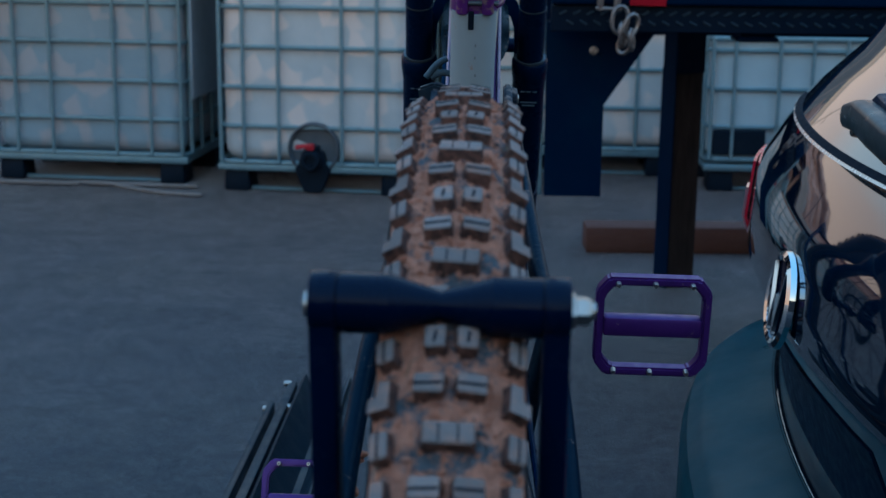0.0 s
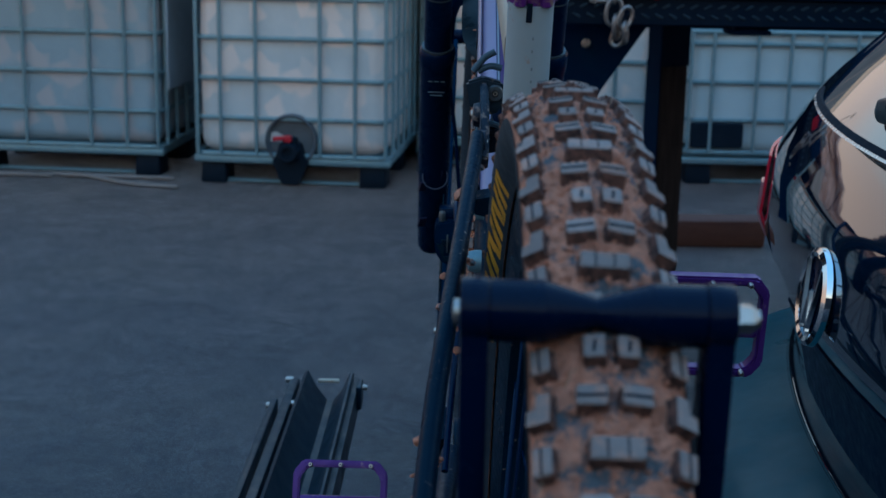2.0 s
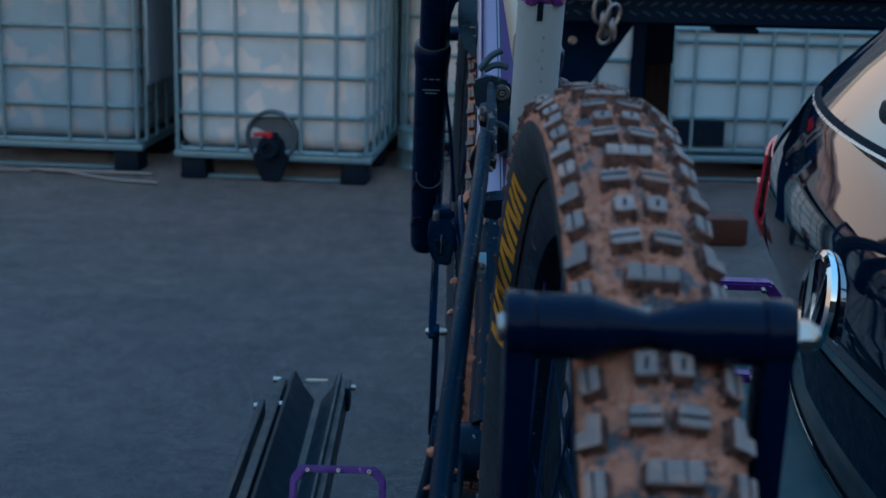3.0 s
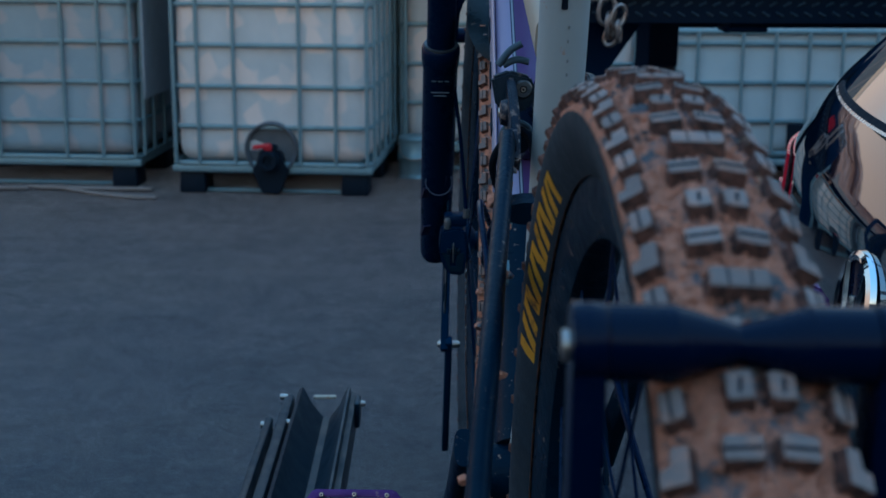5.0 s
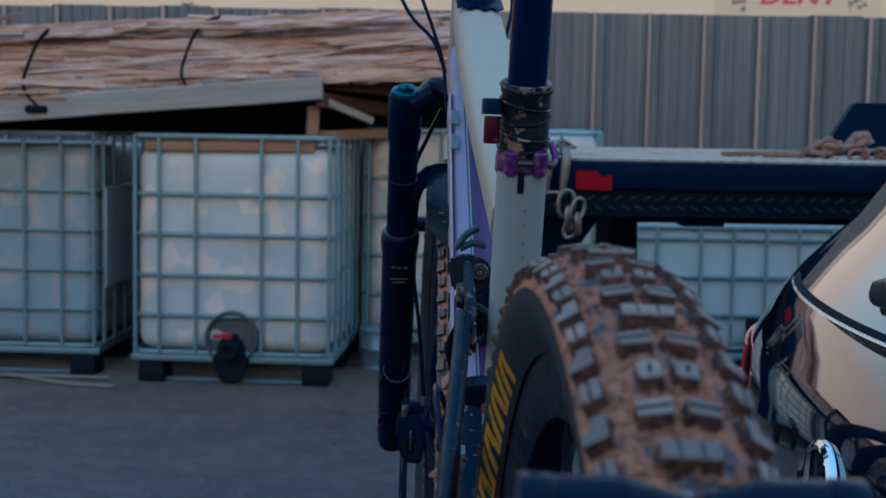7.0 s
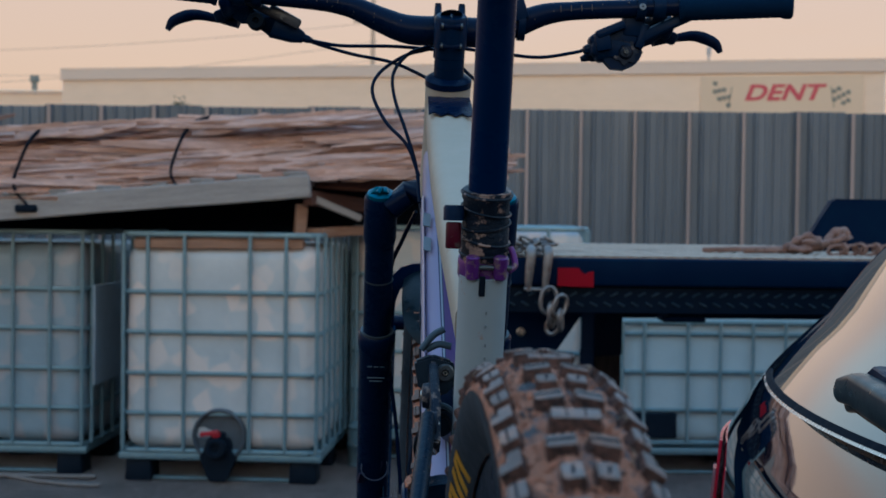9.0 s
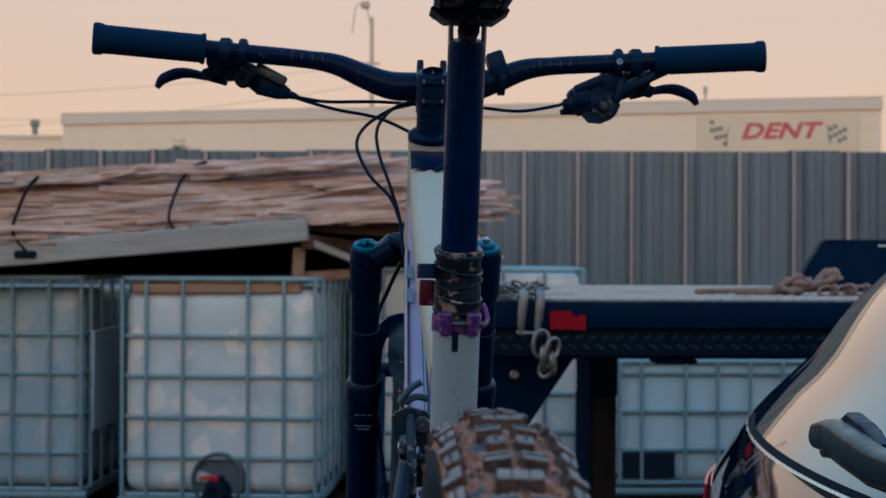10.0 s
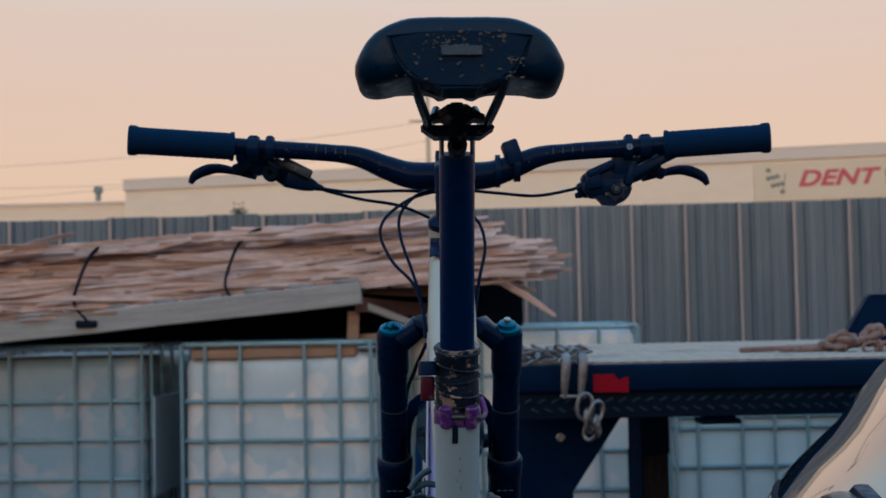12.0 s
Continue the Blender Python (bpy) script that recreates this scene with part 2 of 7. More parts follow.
BLACKPLASTIC = surface("black_pallet_plastic", (0.006, 0.011, 0.020), (0.010, 0.016, 0.027), 0.6, scale=12, bump=0.001, stain=(0.04, 0.037, 0.036), stain_scale=8, stain_at=(0.6, 0.75), spec=0.12)
RECESS = surface("cloudy_grey_recess", (0.12, 0.125, 0.135), (0.075, 0.08, 0.09), 0.5, scale=14, spec=0.2)
LINKDARK = surface("muddy_dark_link", (0.012, 0.022, 0.036), (0.020, 0.032, 0.046), 0.5, scale=60, bump=0.0004, stain=(0.2, 0.15, 0.12), stain_scale=120, stain_at=(0.62, 0.70), spec=0.2)
GUIDEGREY = surface("blue_grey_moulding", (0.075, 0.105, 0.135), (0.055, 0.08, 0.105), 0.5, scale=60, stain=(0.2, 0.15, 0.12), stain_scale=90, stain_at=(0.66, 0.74), spec=0.2)
TUBEMARK = surface("faint_grey_print", (0.20, 0.205, 0.205), (0.24, 0.245, 0.24), 0.6, scale=400)
PLATE = surface("grey_plate", (0.22, 0.25, 0.28), (0.17, 0.19, 0.22), 0.5, 0.3, scale=14)
TIMBER = surface("weathered_timber", (0.391, 0.345, 0.3105), (0.276, 0.2415, 0.2185), 0.85, scale=5, amount=0.9, fine=0.5, bump=0.002, bump_scale=30, stretch=(1, 12, 12), spread=0.2)
STICK = surface("split_timber", (0.792, 0.5225, 0.4125), (0.363, 0.2145, 0.165), 0.9, scale=4, amount=0.9, fine=0.55, bump=0.003, bump_scale=40, stretch=(1, 14, 14), spread=0.55)
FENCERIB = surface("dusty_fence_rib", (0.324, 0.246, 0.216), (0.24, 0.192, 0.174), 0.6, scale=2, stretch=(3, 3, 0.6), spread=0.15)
FRESHWOOD = surface("fresh_timber", (0.38, 0.215, 0.13), (0.28, 0.155, 0.10), 0.85, scale=5, amount=0.9, fine=0.4, bump=0.002, stretch=(1, 10, 10), spread=0.25)
FENCE = surface("fence_steel", (0.14, 0.155, 0.1775), (0.0975, 0.11, 0.1288), 0.45, 0.0, scale=1.5, amount=0.8, bump=0.0008, bump_scale=20, stain=(0.15, 0.157, 0.168), stain_scale=2.5, stain_at=(0.5, 0.8), stretch=(3, 3, 0.5), spread=0.10, spec=0.3)
BLOCKERWALL = surface("dark_yard_wall", (0.060, 0.066, 0.078), (0.045, 0.050, 0.060), 0.9, scale=1.2, amount=0.9, fine=0.4, bump=0.003, bump_scale=20, spec=0.1)
WALLPAINT = surface("cream_wall_paint", (0.88, 0.665, 0.475), (0.83, 0.63, 0.455), 0.9, scale=0.5, amount=0.8, fine=0.1, bump=0.003, bump_scale=6, stain=(0.86, 0.66, 0.49), stain_scale=0.35, stretch=(1, 1, 2.5))
FASCIA = surface("grey_fascia_paint", (0.72, 0.565, 0.445), (0.66, 0.525, 0.415), 0.85, scale=0.6, amount=0.8, stretch=(1, 1, 3))
ROOFMETAL = surface("roof_metal", (0.35, 0.33, 0.32), (0.29, 0.28, 0.27), 0.6, scale=2)
SIGNBOARD = surface("sign_board", (0.72, 0.54, 0.365), (0.68, 0.51, 0.345), 0.6, scale=2, amount=0.5)
SIGNRED = surface("sign_red", (0.50, 0.05, 0.075), (0.45, 0.045, 0.07), 0.5, scale=3)
SIGNDARK = surface("sign_dark", (0.20, 0.20, 0.17), (0.16, 0.16, 0.14), 0.6, scale=3)
DECKTOP = surface("worn_deck_plate", (0.48, 0.378, 0.294), (0.36, 0.288, 0.228), 0.75, 0.0, spec=0.2, scale=6, fine=0.3, bump=0.0015, bump_scale=60, stain=(0.2, 0.16, 0.13), stain_scale=4)
DECKBLACK = surface("black_truck_paint", (0.00216, 0.0096, 0.0312), (0.003, 0.012, 0.0384), 0.5, scale=8, stain=(0.004, 0.016, 0.040), stain_scale=7, stain_at=(0.5, 0.75), spec=0.04)
RUST = surface("rusty_steel", (0.20, 0.105, 0.075), (0.31, 0.19, 0.145), 0.8, 0.1, scale=30, amount=0.9, bump=0.002, stain=(0.10, 0.055, 0.04), stain_scale=25)
CHAINSTEEL = surface("worn_chain", (0.27, 0.24, 0.225), (0.10, 0.08, 0.07), 0.4, 0.7, scale=60, bump=0.0006, stain=(0.16, 0.09, 0.06), stain_scale=45)
REDTAPE = surface("red_reflector", (0.30, 0.002, 0.014), (0.24, 0.0015, 0.010), 0.4, spec=0.1, scale=200, stain=(0.12, 0.01, 0.015), stain_scale=25, stain_at=(0.62, 0.72))
POSTWOOD = surface("weathered_post", (0.050, 0.040, 0.037), (0.022, 0.020, 0.022), 0.85, scale=7, amount=0.9, fine=0.4, bump=0.002, stretch=(6, 6, 1), spec=0.12)
LEGWOOD = surface("dark_stained_timber", (0.009, 0.009, 0.012), (0.005, 0.006, 0.009), 0.8, scale=8, bump=0.002, stretch=(5, 5, 1), spec=0.1)
SADDLE = surface("saddle_cover", (0.001, 0.013, 0.034), (0.0015, 0.016, 0.040), 0.36, spec=0.2, scale=60, bump=0.0002)
FLECK = surface("dry_mud_fleck", (0.14, 0.105, 0.088), (0.09, 0.072, 0.064), 0.95, scale=300, spec=0.1)
SEATWHITE = surface("greyish_white_frame_paint", (0.36, 0.378, 0.372), (0.312, 0.33, 0.33), 0.55, scale=14, stain=(0.36, 0.22, 0.15), stain_scale=42, stain_at=(0.63, 0.69), spec=0.2)
SADDLEBASE = surface("muddy_saddle_base", (0.001, 0.012, 0.032), (0.0015, 0.014, 0.036), 0.5, spec=0.12, scale=60, bump=0.0004, stain=(0.16, 0.12, 0.10), stain_scale=90, stain_at=(0.62, 0.68))
STRIPWOOD = surface("dusty_timber", (0.26, 0.21, 0.18), (0.19, 0.155, 0.135), 0.9, scale=6, bump=0.001)
TREADSTEEL = surface("dark_tread_plate", (0.002, 0.007, 0.018), (0.003, 0.009, 0.022), 0.4, scale=12, spec=0.1)
TREADBAR = surface("worn_tread_bar", (0.022, 0.040, 0.062), (0.012, 0.024, 0.040), 0.35, 0.3, scale=30)
STRAW = surface("dry_grass", (0.38, 0.27, 0.17), (0.28, 0.19, 0.12), 0.9, scale=300)
DARKRED = surface("dark_red_anodised", (0.075, 0.003, 0.014), (0.020, 0.003, 0.008), 0.45, spec=0.15, scale=60, stain=(0.10, 0.07, 0.06), stain_scale=90, stain_at=(0.58, 0.66))
SLEEPER = surface("red_brown_timber", (0.13, 0.055, 0.035), (0.085, 0.04, 0.03), 0.9, scale=5, fine=0.4, bump=0.002, stretch=(1, 8, 8))
CARPAINT = surface("dark_blue_black_car_paint", (0.003, 0.009, 0.022), (0.004, 0.011, 0.026), 0.03, scale=3, spec=0.8, coat=1.0)
# blue sky reflected on the bumper is put into its base colour
BUMPERPAINT = surface("dusty_blue_bumper_paint", (0.025, 0.115, 0.16), (0.020, 0.095, 0.135), 0.38, scale=5, fine=0.2, spec=0.35)
CARGLASS = surface("tinted_car_glass", (0.010, 0.014, 0.016), (0.012, 0.017, 0.019), 0.02, scale=3, coat=1.0, spec=1.0)
TAILRED = surface("red_lamp_lens", (0.85, 0.03, 0.07), (0.75, 0.025, 0.06), 0.25, scale=30, coat=0.2)
TAILWHITE = surface("pale_lamp_lens", (0.45, 0.30, 0.32), (0.40, 0.24, 0.26), 0.10, scale=30, coat=1.0)
WIPERGREY = surface("teal_grey_plastic", (0.016, 0.032, 0.042), (0.012, 0.025, 0.034), 0.35, scale=20, spec=0.35)
SILVER = surface("satin_silver_trim", (0.62, 0.58, 0.53), (0.56, 0.52, 0.48), 0.25, 0.6, scale=30)
RINGGREY = surface("dull_ring_metal", (0.10, 0.105, 0.11), (0.07, 0.075, 0.08), 0.4, 0.5, scale=60)
SMOKE = surface("smoky_plastic", (0.018, 0.032, 0.046), (0.012, 0.024, 0.036), 0.35, scale=30, bump=0.0003, stain=(0.24, 0.17, 0.13), stain_scale=70, stain_at=(0.62, 0.70), spec=0.3)
STRAP = surface("black_strap", (0.006, 0.010, 0.018), (0.009, 0.014, 0.023), 0.8, scale=50, spec=0.08)
LEAF = surface("dark_leaf", (0.05, 0.07, 0.045), (0.035, 0.05, 0.03), 0.7, scale=8, spread=0.4)
POLEWOOD = surface("pole_timber", (0.46, 0.34, 0.25), (0.40, 0.3, 0.22), 0.9, scale=3, stretch=(6, 6, 1))


PLAINTOTE = surface("plain_cloudy_plastic", (0.55, 0.60, 0.605), (0.465, 0.52, 0.53), 0.45, scale=2.5, amount=0.8, bump=0.006, bump_scale=5)
# darker and bluer than TOTE, for the left tote
BLUERTOTE = surface("older_tote_plastic", (0.3102, 0.3696, 0.4092), (0.2508, 0.3102, 0.3498), 0.42, scale=3.5, amount=0.9, bump=0.006, bump_scale=5, spread=0.04)
ALUPLATE = surface("dull_aluminium_plate", (0.42, 0.48, 0.55), (0.36, 0.41, 0.47), 0.5, 0.2, scale=10, fine=0.2)
see_through_patches(BLUERTOTE, (0.49, 0.42, 0.40), 12.5)
see_through_patches(TOTE, (0.88, 0.69, 0.585), 12.5)
two_tone(FRAMEPURPLE, (0.27, 0.24, 0.37), (0.012, 0.02, 0.06))

# ---- shapes ----
def part(name, bm, material, parent=None, label="", smooth=40):
    me = bpy.data.meshes.new(name)
    bmesh.ops.recalc_face_normals(bm, faces=bm.faces)
    bm.to_mesh(me)
    bm.free()
    me.materials.append(material)
    for p in me.polygons:
        p.use_smooth = True
    me.set_sharp_from_angle(angle=radians(smooth))
    ob = new(name, me)
    ob.parent = parent
    return tagged(ob, label)


def pieces(name, bm, material, parent, label=""):
    """Each loose piece of a bmesh as a part of its own."""
    bm.verts.index_update()
    left = set(bm.verts)
    while left:
        todo, found = [min(left, key=lambda v: v.index)], set()
        while todo:
            v = todo.pop()
            if v not in found:
                found.add(v)
                todo += [e.other_vert(v) for e in v.link_edges]
        left -= found
        order = sorted(found, key=lambda v: v.index)
        at = {v: k for k, v in enumerate(order)}
        one = bmesh.new()
        vs = [one.verts.new(v.co) for v in order]
        for f in sorted({f for v in order for f in v.link_faces}, key=lambda f: min(v.index for v in f.verts)):
            one.faces.new([vs[at[v]] for v in f.verts])
        part(name, one, material, parent, label)
    bm.free()


def again(ob, m=None, parent=None):
    """One more object on the same mesh."""
    o = new(ob.name.split(".")[0], ob.data)
    o.parent = parent or ob.parent
    o.matrix_basis = m if m is not None else ob.matrix_basis
    return o


def thing(name, label, category, m=None, group="", kind=""):
    ob = new(name)
    ob.matrix_world = m if m is not None else Matrix()
    return tagged(ob, label, category, group, kind)


def block(bm, size, at=(0, 0, 0), turn=(0, 0, 0), bevel=0.0, taper=None, cuts=1):
    """A bevelled block; taper scales its top in x and y."""
    r = bmesh.ops.create_cube(bm, size=1.0)
    vs = r["verts"]
    for v in vs:
        v.co = Vector(v.co[k] * size[k] for k in range(3))
        if taper and v.co.z > 0:
            v.co.x *= taper[0]
            v.co.y *= taper[1]
    if bevel:
        es = list({e for v in vs for e in v.link_edges})
        made = bmesh.ops.bevel(bm, geom=es, offset=bevel, segments=cuts, affect="EDGES", profile=0.5)
        vs = list({v for f in made["faces"] for v in f.verts} | {v for v in vs if v.is_valid})
        seen, todo = set(vs), list(vs)
        while todo:
            for e in todo.pop().link_edges:
                for v in e.verts:
                    if v not in seen:
                        seen.add(v)
                        todo.append(v)
        vs = list(seen)
    m = pose(*at, *turn)
    for v in vs:
        v.co = m @ v.co
    return vs


def smooth_path(points, n=6):
    """Points along a Catmull-Rom curve through the given ones."""
    p = [Vector(q) for q in points]
    p = [2 * p[0] - p[1], *p, 2 * p[-1] - p[-2]]
    out = []
    for a, b, c, d in zip(p, p[1:], p[2:], p[3:]):
        for k in range(n):
            t = k / n
            out.append(0.5 * (2 * b + (c - a) * t + (2 * a - 5 * b + 4 * c - d) * t**2 + (3 * b - a - 3 * c + d) * t**3))
    return out + [p[-2]]


def tube(bm, points, radius, segs=10, flat=1.0, caps=True, up=(0, 0, 1)):
    """A round tube along points; radius is one number or one a point; flat squeezes it along its second axis."""
    p = [Vector(q) for q in points]
    rs = radius if isinstance(radius, (list, tuple)) else [radius] * len(p)
    rings, side = [], None
    for k, q in enumerate(p):
        way = (p[min(k + 1, len(p) - 1)] - p[max(k - 1, 0)]).normalized()
        if side is None:
            ref = Vector(up) if abs(way.dot(Vector(up))) < 0.95 else Vector((1, 0, 0))
            side = way.cross(ref).normalized()
        side = (side - way * side.dot(way)).normalized()
        over = way.cross(side)
        rings.append([bm.verts.new(q + rs[k] * (side * math.cos(a) + over * flat * math.sin(a))) for a in (2 * math.pi * s / segs for s in range(segs))])
    for a, b in zip(rings, rings[1:]):
        for s in range(segs):
            bm.faces.new((a[s], a[(s + 1) % segs], b[(s + 1) % segs], b[s]))
    if caps:
        bm.faces.new(rings[0][::-1])
        bm.faces.new(rings[-1])


def lathe(bm, profile, axis="z", at=(0, 0, 0), segs=24, turn=None, arc=(0, 360), closed=False):
    """Turns (radius, height) pairs round an axis; closed joins the last pair to the first."""
    basis = {"x": Matrix(((0, 0, 1), (1, 0, 0), (0, 1, 0))), "y": Matrix(((0, 1, 0), (0, 0, 1), (1, 0, 0))), "z": Matrix.Identity(3)}[axis]
    m = pose(*at, *(turn or (0, 0, 0)))
    whole = arc[1] - arc[0] >= 360
    n = segs if whole else segs + 1
    rings = []
    for s in range(n):
        a = radians(arc[0] + (arc[1] - arc[0]) * s / segs)
        rings.append([bm.verts.new(m @ (basis @ Vector((r * math.cos(a), r * math.sin(a), h)))) for r, h in profile])
    pairs = list(zip(rings, rings[1:])) + ([(rings[-1], rings[0])] if whole else [])
    count = len(profile)
    for a, b in pairs:
        for k in range(count if closed else count - 1):
            q = (a[k], b[k], b[(k + 1) % count], a[(k + 1) % count])
            try:
                bm.faces.new(q)
            except ValueError:
                pass
    bmesh.ops.remove_doubles(bm, verts=[v for r in rings for v in r], dist=1e-6)


def beam(bm, sections, n=16, power=3.0):
    """A soft-edged beam through sections of (centre, width, height), upright across its way."""
    rings = []
    c = [Vector(s[0]) for s in sections]
    for k, (_, w, h) in enumerate(sections):
        way = (c[min(k + 1, len(c) - 1)] - c[max(k - 1, 0)]).normalized()
        side = Vector((1, 0, 0)) if abs(way.x) < 0.9 else Vector((0, 1, 0))
        side = (side - way * side.dot(way)).normalized()
        over = way.cross(side)
        ring = []
        for s in range(n):
            a = 2 * math.pi * s / n
            ca, sa = math.cos(a), math.sin(a)
            ring.append(bm.verts.new(c[k] + side * (w / 2) * math.copysign(abs(ca) ** (2 / power), ca) + over * (h / 2) * math.copysign(abs(sa) ** (2 / power), sa)))
        rings.append(ring)
    for a, b in zip(rings, rings[1:]):
        for s in range(n):
            bm.faces.new((a[s], a[(s + 1) % n], b[(s + 1) % n], b[s]))
    bm.faces.new(rings[0][::-1])
    bm.faces.new(rings[-1])


def sheet(bm, rows):
    """A skin over rows of points."""
    vs = [[bm.verts.new(q) for q in row] for row in rows]
    for a, b in zip(vs, vs[1:]):
        for k in range(len(a) - 1):
            bm.faces.new((a[k], a[k + 1], b[k + 1], b[k]))
    return vs


def prism(bm, outline, depth, m=None):
    """An outline in x and y, drawn out along z."""
    m = m or Matrix()
    a = [bm.verts.new(m @ Vector((x, y, 0))) for x, y in outline]
    b = [bm.verts.new(m @ Vector((x, y, depth))) for x, y in outline]
    bm.faces.new(a[::-1])
    bm.faces.new(b)
    for k in range(len(a)):
        bm.faces.new((a[k], a[(k + 1) % len(a)], b[(k + 1) % len(a)], b[k]))


def roughen(bm, size, scale, seed=0.0):
    for v in bm.verts:
        v.co += Vector(noise.noise_vector(v.co * scale + Vector((seed, seed * 2, 0)))) * size


def B():
    return bmesh.new()


def link_ring(bm, at, turn, long=0.03, wide=0.02, wire=0.004):
    """One chain link as a closed loop of wire."""
    m = pose(*at, *turn)
    n = 14
    pts = []
    for k in range(n):
        a = 2 * math.pi * k / n
        x, z = wide / 2 * math.cos(a), long / 2 * math.sin(a)
        z += math.copysign((long - wide) * 0.25, math.sin(a)) if abs(math.sin(a)) > 1e-6 else 0
        pts.append(m @ Vector((x, 0, z)))
    rings = []
    for k, q in enumerate(pts):
        way = (pts[(k + 1) % n] - pts[k - 1]).normalized()
        side = (m.to_3x3() @ Vector((0, 1, 0))).normalized()
        over = way.cross(side)
        rings.append([bm.verts.new(q + wire * (side * math.cos(b) + over * math.sin(b))) for b in (math.pi / 3 * s for s in range(6))])
    for k in range(n):
        a, b = rings[k], rings[(k + 1) % n]
        for s in range(6):
            bm.faces.new((a[s], a[(s + 1) % 6], b[(s + 1) % 6], b[s]))

# ---- setting ----
bm = B()
ks = [-140, -60, -25, -12] + [-6 + 0.75 * k for k in range(1, 32)] + [20, 30, 60, 140]
xs = [-140, -60, -25, -10] + [-6 + 0.75 * k for k in range(1, 16)] + [8, 12, 25, 60, 140]
sheet(bm, [[(x, y, 0.008 * noise.noise((x * 0.9, y * 0.9, 0)) if abs(x) < 8 and -6 < y < 17 else 0) for x in xs] for y in ks])
ground = tagged(part("ground", bm, ASPHALT), "worn dark grey asphalt yard, faintly stained and dusty", "ground", kind="structure")

# corrugated fence: one sheet of steel repeated
FENCE_Y, FENCE_TOP, PITCH = 9.556, 2.042, 0.39
fence = thing("fence", "dark grey corrugated steel fence with ridges coloured as lit", "fence", pose(0.884, FENCE_Y, 0, 0, 0, -4.2), kind="structure")


def fence_sheet():
    bm = B()
    prof = [(0, 0), (0.004, 0.010), (0.024, 0.010), (0.032, -0.045), (0.060, -0.045), (0.072, 0), (0.118, 0), (0.126, -0.012), (0.133, -0.026), (0.143, -0.026), (0.150, -0.012), (0.158, 0),
            (0.205, 0), (0.212, -0.010), (0.226, -0.010), (0.233, 0), (0.262, 0), (0.268, -0.022), (0.278, -0.022), (0.284, 0), (0.326, 0), (0.332, -0.008), (0.348, -0.008), (0.354, 0), (PITCH, 0)]
    rows = [[(x, y, z) for x, y in prof] for z in (0.02, 0.7, 1.4, FENCE_TOP)]
    back = [[(x, y + 0.004, z) for x, y in prof] for z in (FENCE_TOP, 0.02)]
    sheet(bm, rows + back)
    return bm


first = part("steel_sheet", fence_sheet(), FENCE, fence, smooth=20)
first.matrix_basis = pose(-0.029 - 32 * PITCH, 0, 0)
# pale strips put the warm light on the ridge fronts into colour
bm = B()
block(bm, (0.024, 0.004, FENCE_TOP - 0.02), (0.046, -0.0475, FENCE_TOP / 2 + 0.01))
rib = part("rib", bm, FENCERIB, fence, "pale strip that paints warm light on the ridge")
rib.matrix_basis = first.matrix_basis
for k in range(-31, 32):
    spot = pose(-0.029 + PITCH * k, random.uniform(-0.003, 0.003), random.uniform(-0.012, 0.006))
    again(first, spot)
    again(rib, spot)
for z in (0.3, 1.85):
    bm = B()
    block(bm, (24.9, 0.04, 0.06), (0, 0.035, z), bevel=0.004)
    part("rail", bm, FENCE, fence)

# long low building behind the fence
building = thing("workshop_building", "long low cream-painted workshop building behind the fence", "building", Matrix())
TALL, LOW = pose(-4.44, 18.0, 0, 0, 0, -15.0), pose(0, 17.7, 0, 0, 0, -2.2)


def walls(name, m, size, at, bevel, label="", paint=WALLPAINT):
    bm = B()
    block(bm, size, at, bevel=bevel)
    bmesh.ops.transform(bm, verts=list(bm.verts), matrix=m)
    part(name, bm, paint, building, label)


walls("wall", TALL, (10.36, 9, 3.07), (5.18, 4.5, 1.535), 0.02, "cream painted wall")
walls("fascia", TALL, (10.38, 0.03, 0.145), (5.18, -0.012, 3.035), 0.006, "greyer painted fascia band", FASCIA)
walls("parapet_cap", TALL, (10.40, 0.06, 0.012), (5.18, 0.0, 3.112), 0.004)
walls("side_wall", LOW, (14, 7, 2.84), (-11.50, 4.2, 1.42), 0.02, "lower cream wall")
walls("gutter", LOW, (14.0, 0.05, 0.04), (-11.52, 0.68, 2.86), 0.012)

# sign board with red lettering and two dark flags
sign = thing("sign_board", "pale yellow painted sign with red slanted lettering", "sign", TALL @ pose(9.19, -0.012, 2.705))
bm = B()
block(bm, (1.846, 0.012, 0.45), bevel=0.003)
part("board", bm, SIGNBOARD, sign)
cu = bpy.data.curves.new("lettering", "FONT")
cu.body, cu.size, cu.shear, cu.extrude, cu.align_x, cu.align_y, cu.offset, cu.space_character = "DENT", 0.29, 0.3, 0.003, "CENTER", "CENTER", 0.010, 1.04
text = new("lettering", cu)
text.data.materials.append(SIGNRED)
text.parent = sign
text.matrix_basis = pose(0.01, -0.008, 0.022, 90, 0, 0) @ Matrix.Diagonal((1.11, 0.87, 1, 1))
tagged(text, "red slanted capital letters")
for side in (-1, 1):
    bm = B()
    for i in range(4):
        for j in range(4):
            if (i + j) % 2 == 0:
                block(bm, (0.050, 0.004, 0.046), (side * (0.60 + 0.052 * i), -0.009, -0.115 + 0.048 * j + (0.038 * i if side < 0 else 0.02 * (3 - i))), (0, 20, 0))
    tube(bm, [(side * 0.56, -0.009, 0.10), (side * 0.60, -0.009, -0.15)], 0.005, 6)
    part("flag", bm, SIGNDARK, sign, "dark chequered flag")

